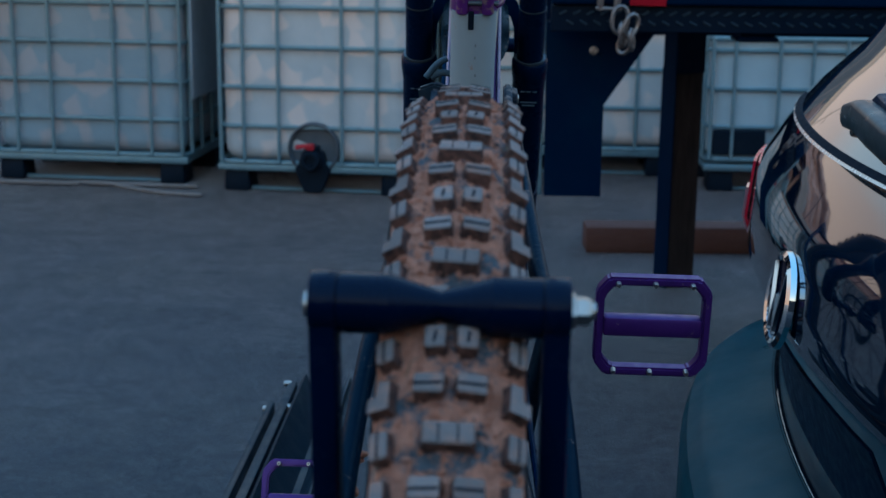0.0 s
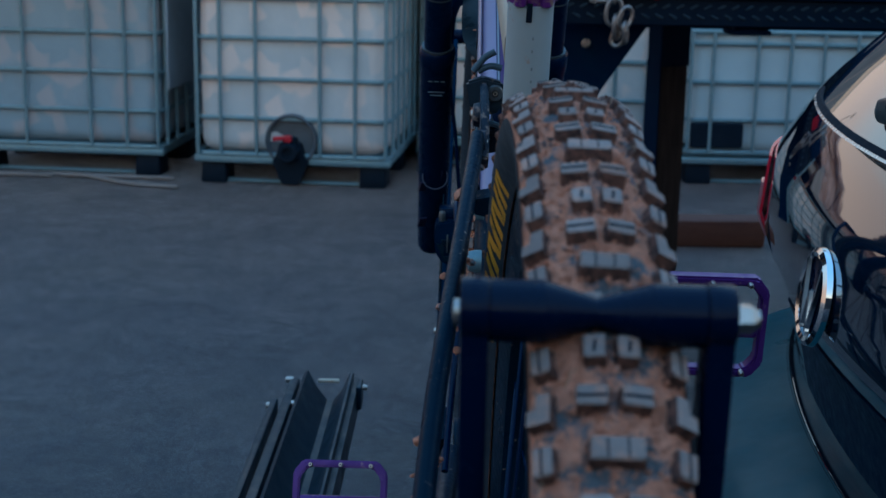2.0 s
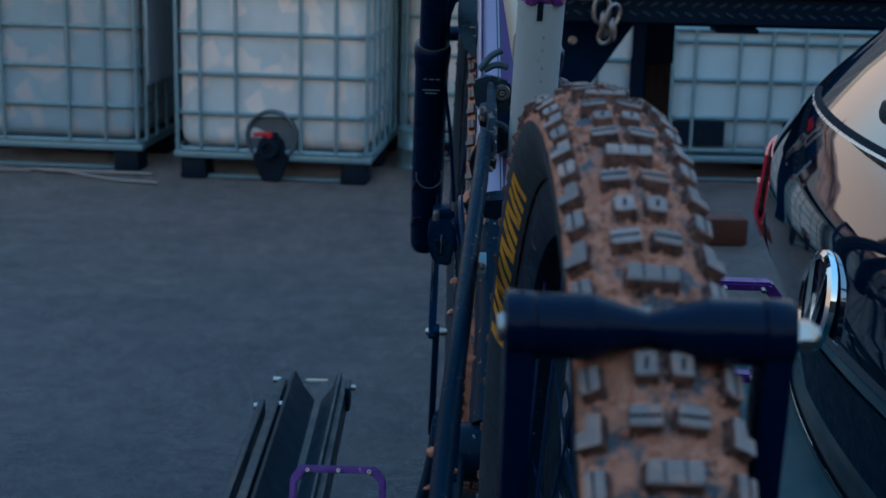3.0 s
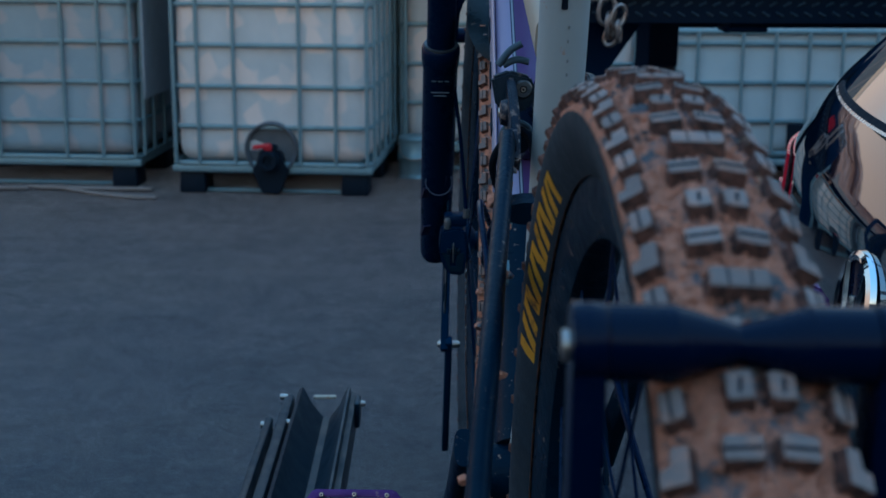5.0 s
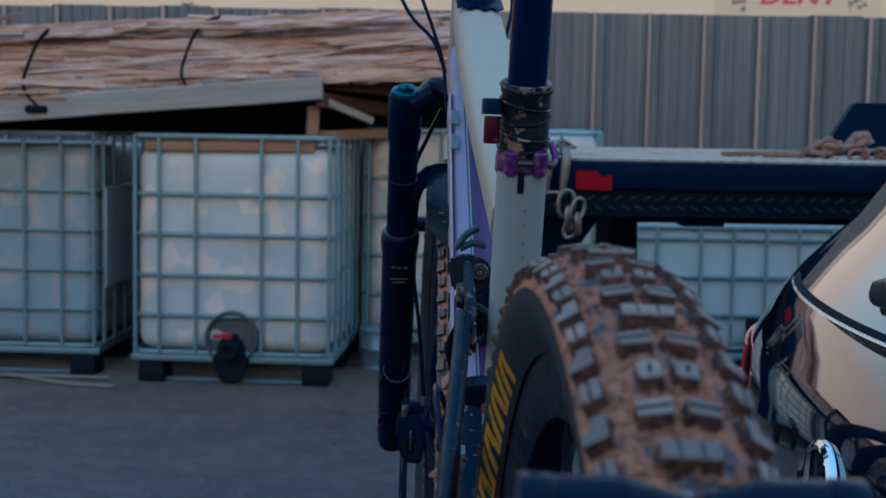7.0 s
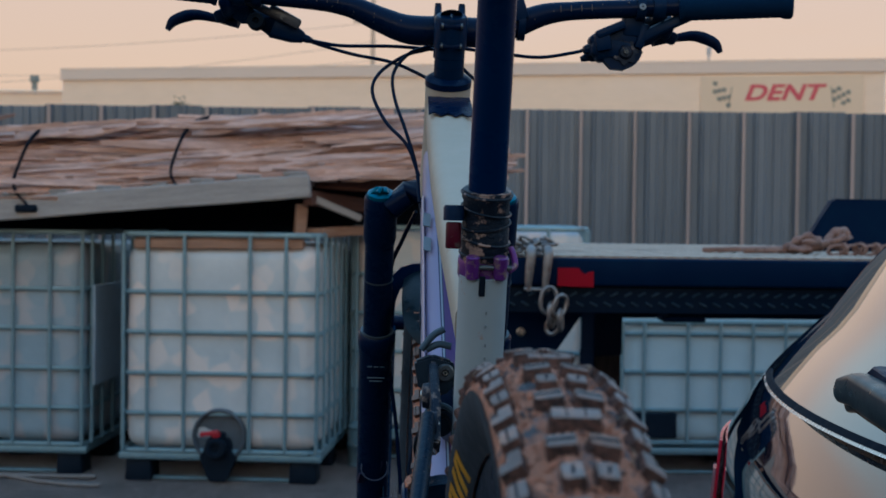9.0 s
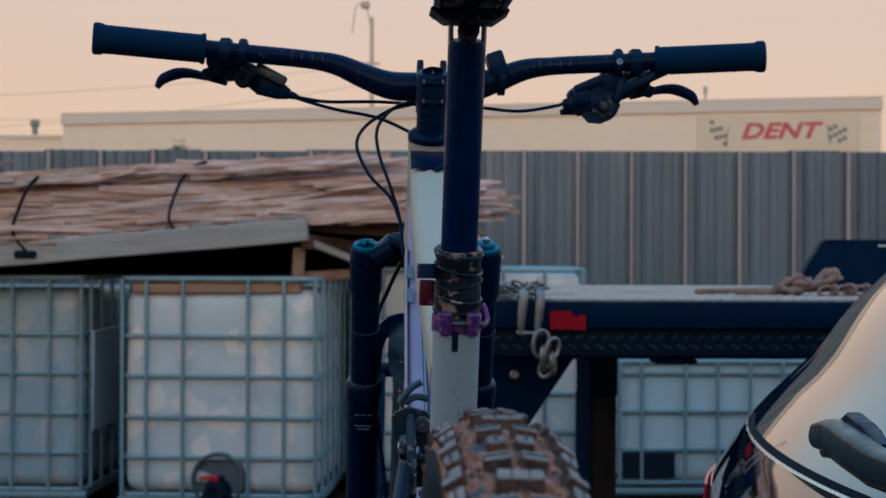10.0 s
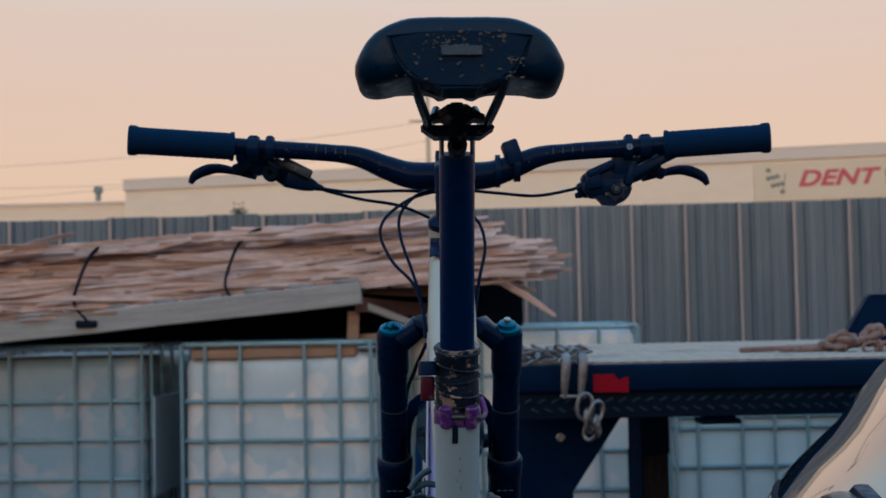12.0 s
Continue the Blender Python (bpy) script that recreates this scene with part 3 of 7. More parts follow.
# street pole far behind
pole = thing("utility_pole", "slim weathered power pole with a lamp arm", "pole", pose(-0.48, 25, 0))
bm = B()
tube(bm, [(0, 0, 0), (0, 0, 3), (0, 0, 5.6)], [0.07, 0.05, 0.035], 10)
part("mast", bm, POLEWOOD, pole)
bm = B()
tube(bm, smooth_path([(0, 0, 5.3), (-0.10, 0, 5.75), (-0.28, 0, 5.8), (-0.36, 0, 5.3)]), 0.012, 6)
part("lamp_arm", bm, ROOFMETAL, pole)
bm = B()
block(bm, (0.16, 0.2, 0.12), (-0.12, 0, 5.82), bevel=0.03, cuts=2)
part("lamp_head", bm, POLEWOOD, pole)
bm = B()
block(bm, (0.5, 0.04, 0.04), (-0.1, 0, 4.75), bevel=0.006)
part("crossarm", bm, POLEWOOD, pole)
for k, (x, z, s) in enumerate(((-16, 4.2, 0.4), (-16, 3.9, 0.5), (-13, 4.6, 0.3))):
    wire = thing("power_line", "thin dark overhead power line", "cable", pose(-0.4, 25, 4.75 - 0.35 * k), group="power lines")
    bm = B()
    tube(bm, [(x * t, 0, (z - 4.75) * t - s * 4 * t * (1 - t)) for t in (j / 14 for j in range(15))], 0.005, 4)
    part("strand", bm, POLEWOOD, wire)
mast = thing("roof_antenna", "thin roof antenna on the workshop", "antenna", pose(3.8, 16.6, 3.06, 0, 0, 0))
bm = B()
tube(bm, [(0, 0, 0), (0, 0, 0.30)], 0.014, 6)
block(bm, (0.05, 0.03, 0.10), (0, 0, 0.26), bevel=0.008)
part("rod", bm, ROOFMETAL, mast)
vent = thing("roof_vent", "small dark roof vent pipe", "vent", pose(-5.05, 19.0, 2.8, 0, 0, 0))
bm = B()
lathe(bm, [(0.001, 0.32), (0.06, 0.32), (0.07, 0.24), (0.04, 0.22), (0.04, 0.0)], segs=12)
part("pipe", bm, SIGNDARK, vent)


def shrub(at, r, n, seed):
    """A thin trunk and many small leaf blades."""
    rnd = random.Random(seed)
    t = thing("young_tree", "small dark leafy tree top behind the fence", "tree", pose(*at))
    bm = B()
    tube(bm, [(0, 0, -at[2]), (0.02, 0, -0.6), (0, 0, 0.1)], [0.05, 0.035, 0.012], 8)
    for k in range(7):
        a = rnd.uniform(0, 6.28)
        tube(bm, [(0, 0, -0.2 + 0.04 * k), (r * 0.4 * math.cos(a), r * 0.4 * math.sin(a), 0.0 + 0.010 * k), (r * math.cos(a), r * math.sin(a), 0.02 + 0.012 * k)], [0.014, 0.009, 0.004], 5)
    part("trunk", bm, POLEWOOD, t)
    bm = B()
    for k in range(n):
        a, d, h = rnd.uniform(0, 6.28), r * rnd.random() ** 0.6, rnd.gauss(0.05, 0.05)
        c = Vector((d * math.cos(a), d * math.sin(a), h))
        u = Vector((rnd.gauss(0, 1), rnd.gauss(0, 1), rnd.gauss(0, 0.6))).normalized() * rnd.uniform(0.03, 0.06)
        w = u.cross(Vector((rnd.gauss(0, 1), rnd.gauss(0, 1), rnd.gauss(0, 1)))).normalized() * 0.014
        bm.faces.new([bm.verts.new(q) for q in (c, c + u * 0.5 + w, c + u, c + u * 0.5 - w)])
    tagged(part("crown", bm, LEAF, t), kind="stuff")
    return t


shrub((-2.72, 16.9, 2.50), 0.09, 130, 3)

# ---- bulk liquid totes ----
COLUMNS = (0.0, 0.135, 0.32, 0.65, 0.83, 1.0)


def tote(m, w, d, top, label, rows, columns=COLUMNS, valve=True, plate=False, base=0.14, pockets=(), rim=0.05, plastic=TOTE):
    t = thing("bulk_tote", label, "tote", m, group="bulk totes")
    wall_top = top - rim
    bm = B()
    block(bm, (w - 0.028, d - 0.028, wall_top - base - 0.012), (0, d / 2, (wall_top + base + 0.012) / 2), bevel=0.07, cuts=4)
    bmesh.ops.subdivide_edges(bm, edges=[e for e in bm.edges if e.calc_length() > 0.3], cuts=9, use_grid_fill=True)
    for v in bm.verts:
        v.co.y += 0.008 * noise.noise(v.co * 3.1 + Vector((w * 9, 0, 0)))
        v.co.x += 0.006 * noise.noise(v.co * 2.7)
    part("bottle", bm, plastic, t, "cloudy white plastic bottle", 50)
    r = 0.0095
    for z in rows:
        bm = B()
        c = 0.05
        loop = []
        for cx, cy, a0 in ((w / 2 - c, c, -90), (w / 2 - c, d - c, 0), (-w / 2 + c, d - c, 90), (-w / 2 + c, c, 180)):
            loop += [(cx + c * math.cos(radians(a0 + q)), cy + c * math.sin(radians(a0 + q)), z) for q in (0, 30, 60, 90)]
        tube(bm, loop + loop[:1], r * (1.25 if z in (rows[0], rows[-1]) else 1.0), 8, flat=1.15)
        part("cage_ring", bm, GALVANISED, t)
    bm = B()
    tube(bm, [(0, 0, rows[-1]), (0, 0, rows[0])], r, 8)
    one = part("cage_upright", bm, GALVANISED, t)
    spots = [(-w / 2 + w * c * 0.999 + (0.012 if c == 0 else -0.012 if c == 1 else 0), -0.010, 0) for c in columns]
    spots += [(-w / 2 + w * c, d + 0.010, 0) for c in columns[1:-1]]
    for c in (0.06, 0.2, 0.35, 0.5, 0.65, 0.8, 0.94):
        spots += [(-w / 2 - 0.010, d * c, 0), (w / 2 + 0.010, d * c, 0)]
    one.matrix_basis = pose(*spots[0])
    for s in spots[1:]:
        again(one, pose(*s))
    bm = B()
    for y in (0.02, d - 0.02):
        block(bm, (w + 0.02, 0.05, 0.035), (0, y, base - 0.018), bevel=0.008, cuts=2)
    for x in (-w / 2 + 0.02, w / 2 - 0.02):
        block(bm, (0.05, d - 0.10, 0.033), (x, d / 2, base - 0.018), bevel=0.008, cuts=2)
    block(bm, (w - 0.09, d - 0.09, 0.015), (0, d / 2, base - 0.012))
    part("pallet_frame", bm, GALVANISED, t, "galvanised steel pallet frame")
    bm = B()
    block(bm, (0.13, 0.16, base - 0.034), (0, 0, (base - 0.034) / 2), bevel=0.012, taper=(0.92, 0.95), cuts=2)
    foot = part("foot", bm, BLACKPLASTIC, t, "black plastic pallet foot")
    foot.matrix_basis = pose(-w / 2 + 0.08, 0.09, 0)
    for x, y in ((w / 2 - 0.08, 0.09), (-w / 2 + 0.08, d - 0.09), (w / 2 - 0.08, d - 0.09), (0, d / 2), (-w / 2 + 0.08, d / 2), (w / 2 - 0.08, d / 2), (0, d - 0.09)):
        again(foot, pose(x, y, 0))
    bm = B()
    block(bm, (w - 0.10, 0.035, 0.016), (0, 0.06, 0.012), bevel=0.004)
    part("skid", bm, GALVANISED, t, "dull steel skid along the ground")
    if valve:
        zc = 0.205
        bm = B()
        lathe(bm, [(0.130, 0.03), (0.126, -0.016), (0.120, -0.020), (0.112, -0.012), (0.106, 0.012), (0.001, 0.014)], "y", (0.0, 0.0, zc + 0.018), 40)
        part("valve_recess", bm, RECESS, t, "round cloudy valve recess")
        bm = B()
        prism(bm, [(-0.090, 0.130), (-0.066, 0.145), (-0.050, 0.215), (0.050, 0.215), (0.066, 0.145), (0.090, 0.130), (0.048, 0.03), (0.040, 0.012), (-0.040, 0.012), (-0.048, 0.03)], 0.05, pose(0.0, 0.012, 0, 90, 0, 0))
        bmesh.ops.bevel(bm, geom=list(bm.edges), offset=0.006, segments=2, affect="EDGES")
        part("valve_foot", bm, BLACKPLASTIC, t, "black tapered valve foot")
        bm = B()
        lathe(bm, [(0.001, -0.055), (0.022, -0.055), (0.026, -0.07), (0.043, -0.07), (0.048, -0.06), (0.048, 0.0), (0.03, 0.02)], "y", (0.0, -0.03, zc - 0.028), 24)
        block(bm, (0.07, 0.05, 0.06), (0.0, -0.03, zc + 0.012), bevel=0.012, cuts=2)
        v = part("valve", bm, BLACKPLASTIC, t, "black outlet valve with a cap")
        bm = B()
        block(bm, (0.085, 0.03, 0.020), (-0.03, -0.075, zc + 0.040), (0, -8, 0), bevel=0.006, cuts=2)
        block(bm, (0.035, 0.035, 0.03), (0.0, -0.07, zc + 0.036), bevel=0.006, cuts=2)
        part("lever", bm, RED, v, "red valve lever")
    for x, wide in pockets:
        bm = B()
        block(bm, (wide, 0.02, 0.125), (x, -0.004, 0.250), bevel=0.006)
        part("fork_pocket", bm, BLACKPLASTIC, t, "dark fork pocket")
    if plate:
        bm = B()
        block(bm, (0.012, 0.62, 0.485), (w / 2 + 0.030, 0.345, 0.668), (0, 0, 0), bevel=0.004)
        part("id_plate", bm, ALUPLATE, t, "grey metal plate wired to the cage")
    return t


ROWS = (0.148, 0.324, 0.513, 0.705, 0.893, 1.163)
tote(pose(-0.864, 5.903, 0, 0, 0, -6.0), 0.94, 1.2, 1.163, "white caged bulk tote with a red-lever valve on a steel pallet", ROWS)
tote(pose(-2.025, 6.126, 0, 0, 0, -5.0), 1.0, 1.2, 1.155, "white caged bulk tote with a grey plate on its side", ROWS, valve=False, plate=True, plastic=BLUERTOTE)
tote(pose(0.34, 6.55, 0, 0, 0, -1.0), 1.2, 1.0, 1.20, "white caged bulk tote standing behind the bicycle", (0.145, 0.36, 0.56, 0.76, 0.96, 1.20), valve=False, rim=0.0)
SEVEN = (0.0, 0.10, 0.28, 0.413, 0.548, 0.682, 0.82, 1.0)
tote(pose(1.65, 6.15, 0, 0, 0, 0), 1.2, 1.0, 0.88, "greyish white caged bulk tote standing behind the deck", (0.165, 0.325, 0.512, 0.70, 0.757), SEVEN, valve=False, pockets=((-0.445, 0.26), (0.10, 0.26)), rim=0.0, plastic=PLAINTOTE)
drum = thing("metal_can", "dented silver metal can beside the tote", "can", pose(-0.20, 6.42, 0))
bm = B()
lathe(bm, [(0.001, 0.21), (0.075, 0.21), (0.085, 0.20), (0.085, 0.19), (0.080, 0.185), (0.080, 0.11), (0.084, 0.105), (0.080, 0.10), (0.080, 0.015), (0.085, 0.01), (0.085, 0.0), (0.001, 0.0)], segs=28)
roughen(bm, 0.004, 14)
part("can_body", bm, GALVANISED, drum)
bm = B()
tube(bm, smooth_path([(-0.082, -0.01, 0.18), (-0.06, -0.07, 0.12), (0.0, -0.10, 0.10), (0.06, -0.07, 0.12), (0.082, -0.01, 0.18)]), 0.003, 6)
part("handle", bm, STEEL, drum)

# loose strips of wood on the asphalt
for k, (a, b, c) in enumerate((((-1.86, 5.99), (-1.60, 5.80), (-1.39, 5.77)), ((-2.06, 6.05), (-1.82, 5.98), (-1.61, 5.99)))):
    strip = thing("timber_strip", "bent pale timber strip lying on the asphalt", "timber strip", Matrix(), group="loose strips")
    bm = B()
    tube(bm, smooth_path([(*a, 0.013), (*b, 0.018), (*c, 0.013)]), 0.014, 8, flat=0.6)
    part("strip", bm, STRIPWOOD, strip)
for x0, x1, y in ((-2.6, -2.05, 6.02), (-2.0, -1.45, 6.00)):
    lath = thing("timber_lath", "thin grey timber lath along the foot of the totes", "timber strip", Matrix(), group="loose strips")
    bm = B()
    block(bm, (x1 - x0, 0.03, 0.014), ((x0 + x1) / 2, y, 0.014), (0, 0, -4), bevel=0.004)
    part("lath", bm, STRIPWOOD, lath)

# unseen plain wall, added behind the camera to block the low light
bm = B()
block(bm, (18.0, 0.2, 2.3), (0.5, -4.6, 1.15), bevel=0.01)
tagged(part("wall_south", bm, BLOCKERWALL), "added unseen dark wall behind the camera, blocks low light", "wall", kind="structure")

# ---- timber on top of the totes ----
rnd = random.Random(11)
pallet = thing("timber_pallet", "tilted weathered timber pallet across the totes", "pallet", pose(0, 0, 0))


def plank(a, b, high, thick, material=TIMBER, name="plank", parent=None, lean=0.0):
    a, b = Vector(a), Vector(b)
    way = b - a
    turn = way.to_track_quat("X", "Z").to_matrix().to_4x4()
    bm = B()
    block(bm, (way.length, thick, high), bevel=0.005, cuts=1)
    bmesh.ops.subdivide_edges(bm, edges=[e for e in bm.edges if e.calc_length() > 0.4], cuts=8, use_grid_fill=True)
    roughen(bm, 0.004, 6, way.length)
    o = part(name, bm, material, parent)
    o.matrix_basis = Matrix.Translation((a + b) / 2) @ turn @ pose(0, 0, 0, lean)
    return o


plank((-3.3, 5.98, 1.145), (-0.445, 5.80, 1.395), 0.105, 0.045, parent=pallet)
# added black sheet stands in for the deep shade under the bundle
bm = B()
sheet(bm, [[(-3.4 + 0.15 * k, 6.75 + 0.05 * noise.noise((k * 0.7, z * 5, 0)) - 0.05 * (k % 2), z) for k in range(26)] for z in (1.165, 1.22, 1.28, 1.34, 1.40, 1.46)])
bmesh.ops.solidify(bm, geom=list(bm.faces), thickness=0.003)
part("tarpaulin", bm, STRAP, pallet, "black sheet standing in for shade under the timber")
plank((-0.46, 5.84, 1.34), (-0.12, 6.9, 1.30), 0.07, 0.04, SLEEPER, parent=pallet)
plank((-0.43, 6.02, 1.425), (0.10, 6.25, 1.395), 0.075, 0.04, SLEEPER, parent=pallet)
plank((-0.44, 5.90, 1.335), (-0.22, 6.02, 1.245), 0.035, 0.03, parent=pallet)
for k in range(13):
    x = -3.1 + 0.215 * k
    z = 1.22 + 0.092 * (x + 3.1) * 0.98
    plank((x, 5.86, z), (x + 0.05, 7.0, z + 0.06), 0.022, 0.11, parent=pallet)
prop = thing("timber_block", "short fresh-sawn timber block propping the pallet", "timber block", pose(-0.50, 5.98, 1.165))
bm = B()
block(bm, (0.055, 0.16, 0.145), (0, 0, 0.0725), (0, 3, 6), bevel=0.005)
part("prop", bm, FRESHWOOD, prop)
for a, b in (((-1.27, 5.99, 1.115), (-0.48, 5.93, 1.12)), ((-1.30, 6.2, 1.12), (-0.50, 6.16, 1.125)), ((-0.44, 5.96, 1.175), (-0.18, 6.5, 1.185))):
    slab = thing("firewood_slab", "reddish sawn firewood slab lying in the tote", "firewood", Matrix(), group="firewood")
    plank(a, b, 0.045, 0.10, FRESHWOOD, "slab", slab)

bundle = thing("timber_bundle", "strapped bundle of long rough split timber offcuts", "timber", Matrix())
shapes = []
for k in range(10):
    bm = B()
    n, w, h = 5, rnd.uniform(0.5, 1.0), rnd.uniform(0.35, 0.9)
    prev = None
    for j in range(n + 1):
        s = j / n - 0.5
        cy, cz = 0.9 * rnd.uniform(-0.25, 0.25), rnd.uniform(-0.25, 0.25)
        e = 0.55 if j in (0, n) and rnd.random() < 0.6 else 1.0
        ring = [bm.verts.new((s, cy + e * w * u * rnd.uniform(0.75, 1.1), cz + e * h * v * rnd.uniform(0.75, 1.1))) for u, v in ((-0.5, -0.5), (0.5, -0.4), (0.5, 0.5), (-0.4, 0.5))]
        if prev:
            for q in range(4):
                bm.faces.new((prev[q], prev[(q + 1) % 4], ring[(q + 1) % 4], ring[q]))
        else:
            bm.faces.new(ring[::-1])
        prev = ring
    bm.faces.new(prev)
    shapes.append(bm)


def heap(x):
    """Bottom and top of the bundle at x."""
    low = 1.245 + 0.082 * (x + 2.6) if x < -0.45 else (1.45 if x < 0.02 else 1.45 - 0.45 * min(x - 0.02, 0.2))
    high = 1.62 + 0.058 * (x + 2.6)
    if x > -0.5:
        high -= 0.42 * (x + 0.5) ** 1.3
    return low, max(high, low + 0.05)


def stick_pose(front):
    x = rnd.uniform(-3.6, -0.12) if rnd.random() < 0.94 else rnd.uniform(-0.15, 0.08)
    low, high = heap(x)
    f = rnd.random()
    z = low + (high - low) * f
    edge = 5.90 + 0.42 * f**1.6
    y = edge + rnd.uniform(-0.02, 0.05) if front else edge + rnd.uniform(0.02, 1.0)
    if not front and rnd.random() < 0.6:
        z = high - rnd.uniform(0, 0.06)
    long = rnd.uniform(0.25, 1.15)
    return (pose(x, y, z, rnd.uniform(0, 360), rnd.gauss(-3.2, 2.4), rnd.gauss(0, 5))
            @ Matrix.Diagonal((long, rnd.uniform(0.020, 0.060), rnd.uniform(0.014, 0.036), 1)))


plain = []
for k, bm in enumerate(shapes):
    copy = bm.copy()
    o = part("offcut", copy, STICK, bundle, smooth=8)
    plain.append(o)
    o.matrix_basis = stick_pose(True)
for k in range(285):
    again(plain[k % 10], stick_pose(True))
verts, faces = [], []
for k in range(1700):
    bm, m = shapes[k % 10], stick_pose(k % 3 == 0)
    bm.verts.index_update()
    base = len(verts)
    verts += [m @ v.co for v in bm.verts]
    faces += [[base + v.index for v in f.verts] for f in bm.faces]
me = bpy.data.meshes.new("offcut_rest")
me.from_pydata(verts, [], faces)
me.materials.append(STICK)
rest = new("offcut_rest", me)
rest.parent = bundle
tagged(rest, kind="stuff")
for bm in shapes:
    bm.free()
for x, y, z, rz, ry, ln in ((0.12, 6.2, 1.50, -8, 6, 0.6), (0.31, 6.1, 1.385, 6, 34, 0.42), (0.10, 6.3, 1.55, 3, 3, 0.6), (0.2, 6.15, 1.44, 2, 14, 0.4), (-2.1, 6.05, 1.66, 5, -14, 0.5)):
    again(plain[3], pose(x, y, z, 20, ry, rz) @ Matrix.Diagonal((ln, 0.05, 0.03, 1)), bundle)
for x in (-1.80, -1.08):
    low, high = heap(x)
    strap = thing("black_strap", "black webbing strap tied round the timber bundle", "strap", Matrix(), group="bundle straps")
    bm = B()
    tube(bm, smooth_path([(x + 0.06, 5.86, low - 0.03), (x - 0.01, 5.865, low + 0.06), (x, 5.90, low + 0.16), (x + 0.04, 6.00, high - 0.055), (x + 0.10, 6.16, high + 0.010), (x + 0.15, 6.40, high + 0.012), (x + 0.2, 6.9, high - 0.02)], 5), 0.013, 8, flat=0.5)
    part("webbing", bm, STRAP, strap)
    bm = B()
    block(bm, (0.10, 0.03, 0.035), (x + 0.05, 5.85, low - 0.035), bevel=0.008)
    part("buckle", bm, STRAP, strap)

# ---- flatbed deck ----
DX0, DX1, DY0, DY1, DZ = 0.15, 3.4, 2.76, 4.36, 1.173
deck = thing("flatbed_trailer", "black flatbed trailer with a worn chequer-plate deck", "trailer", Matrix())
bm = B()
block(bm, (DX1 - DX0, DY1 - DY0 - 0.05, 0.006), ((DX0 + DX1) / 2, (DY0 + DY1) / 2 + 0.025, DZ - 0.003))
part("deck_plate", bm, DECKTOP, deck, "worn grey tread plate")
bm = B()
for r in range(44):
    for c in range(88):
        x, y = DX0 + 0.02 + c * 0.036 + (r % 2) * 0.018, DY0 + 0.05 + r * 0.035
        if x < DX1 - 0.02 and y < DY1 - 0.02:
            a = 0.011
            s = 1 if (r + c) % 2 else -1
            p = [(x - a, y - a * s * 0.8), (x + a, y + a * s * 0.8)]
            vs = [bm.verts.new(q) for q in ((p[0][0], p[0][1], DZ), (x + 0.003, y - 0.004 * s, DZ), (p[1][0], p[1][1], DZ), (x - 0.003, y + 0.004 * s, DZ), (x, y, DZ + 0.003))]
            for q in range(4):
                bm.faces.new((vs[q], vs[(q + 1) % 4], vs[4]))
tagged(part("tread_pattern", bm, DECKTOP, deck), kind="stuff")
bm = B()
block(bm, (DX1 - DX0, 0.03, 0.070), ((DX0 + DX1) / 2, DY0 + 0.012, DZ - 0.039), bevel=0.008, cuts=3)
part("front_rail", bm, DECKBLACK, deck, "black rounded edge rail")
bm = B()
block(bm, (DX1 - DX0, 0.05, 0.262), ((DX0 + DX1) / 2, DY1 - 0.01, DZ - 0.134), bevel=0.006, cuts=2)
part("rear_rail", bm, DECKBLACK, deck)
bm = B()
block(bm, (DX1 - DX0, 0.012, 0.065), ((DX0 + DX1) / 2, DY0 + 0.020, DZ - 0.108), bevel=0.002)
bars = B()
for c in range(94):
    for r in range(2):
        x = DX0 + 0.03 + c * 0.034 + r * 0.017
        block(bars, (0.021, 0.005, 0.006), (x, DY0 + 0.0130, DZ - 0.094 - r * 0.024), (0, 28 if r else -28, 0), bevel=0.0015)
strip = part("tread_strip", bm, TREADSTEEL, deck, "black tread-plate strip under the rail")
tagged(part("tread_bar", bars, TREADBAR, strip, "raised bars worn to grey"), kind="stuff")
for x in (0.85, 1.6, 2.4, 3.1):
    bm = B()
    block(bm, (0.05, DY1 - DY0 - 0.08, 0.09), (x, (DY0 + DY1) / 2, DZ - 0.055), bevel=0.005)
    part("cross_member", bm, DECKBLACK, deck)
bm = B()
prism(bm, [(0.145, 1.045), (0.445, 1.045), (0.30, 0.83), (0.30, 0.585), (0.15, 0.585)], 0.05, pose(0, 2.98, 0, 90, 0, 0))
part("ramp_bracket", bm, DECKBLACK, deck, "black steel ramp bracket")
bm = B()
lathe(bm, [(0.001, -0.010), (0.007, -0.010), (0.009, -0.004), (0.012, -0.003), (0.012, 0.004)], "y", (0.27, 2.928, 0.972), 16)
part("bolt", bm, STEEL, deck, "bright bolt head")
bm = B()
block(bm, (0.105, 0.10, 0.012), (0.67, DY0 + 0.10, DZ - 0.158), bevel=0.003)
block(bm, (0.08, 0.08, 0.02), (0.67, DY0 + 0.10, DZ - 0.147), bevel=0.003)
part("clip", bm, DECKBLACK, deck)
bm = B()
block(bm, (0.118, 0.075, 0.80), (0.681, 4.281, 0.40), (0, 0, 28), bevel=0.006, cuts=2)
leg = part("leg", bm, POSTWOOD, deck, "weathered grey-brown timber support leg")
bm = B()
block(bm, (0.126, 0.083, 0.27), (0.681, 4.281, 0.915), (0, 0, 28), bevel=0.004)
part("leg_socket", bm, DECKBLACK, leg, "black steel socket")
# the leg's left face is covered in black
bm = B()
block(bm, (0.005, 0.083, 0.80), (0.681 - 0.0615 * 0.8829, 4.281 - 0.0615 * 0.4695, 0.40), (0, 0, 28))
part("leg_flat", bm, DECKBLACK, leg, "thin black sheet on the leg's left face")
bm = B()
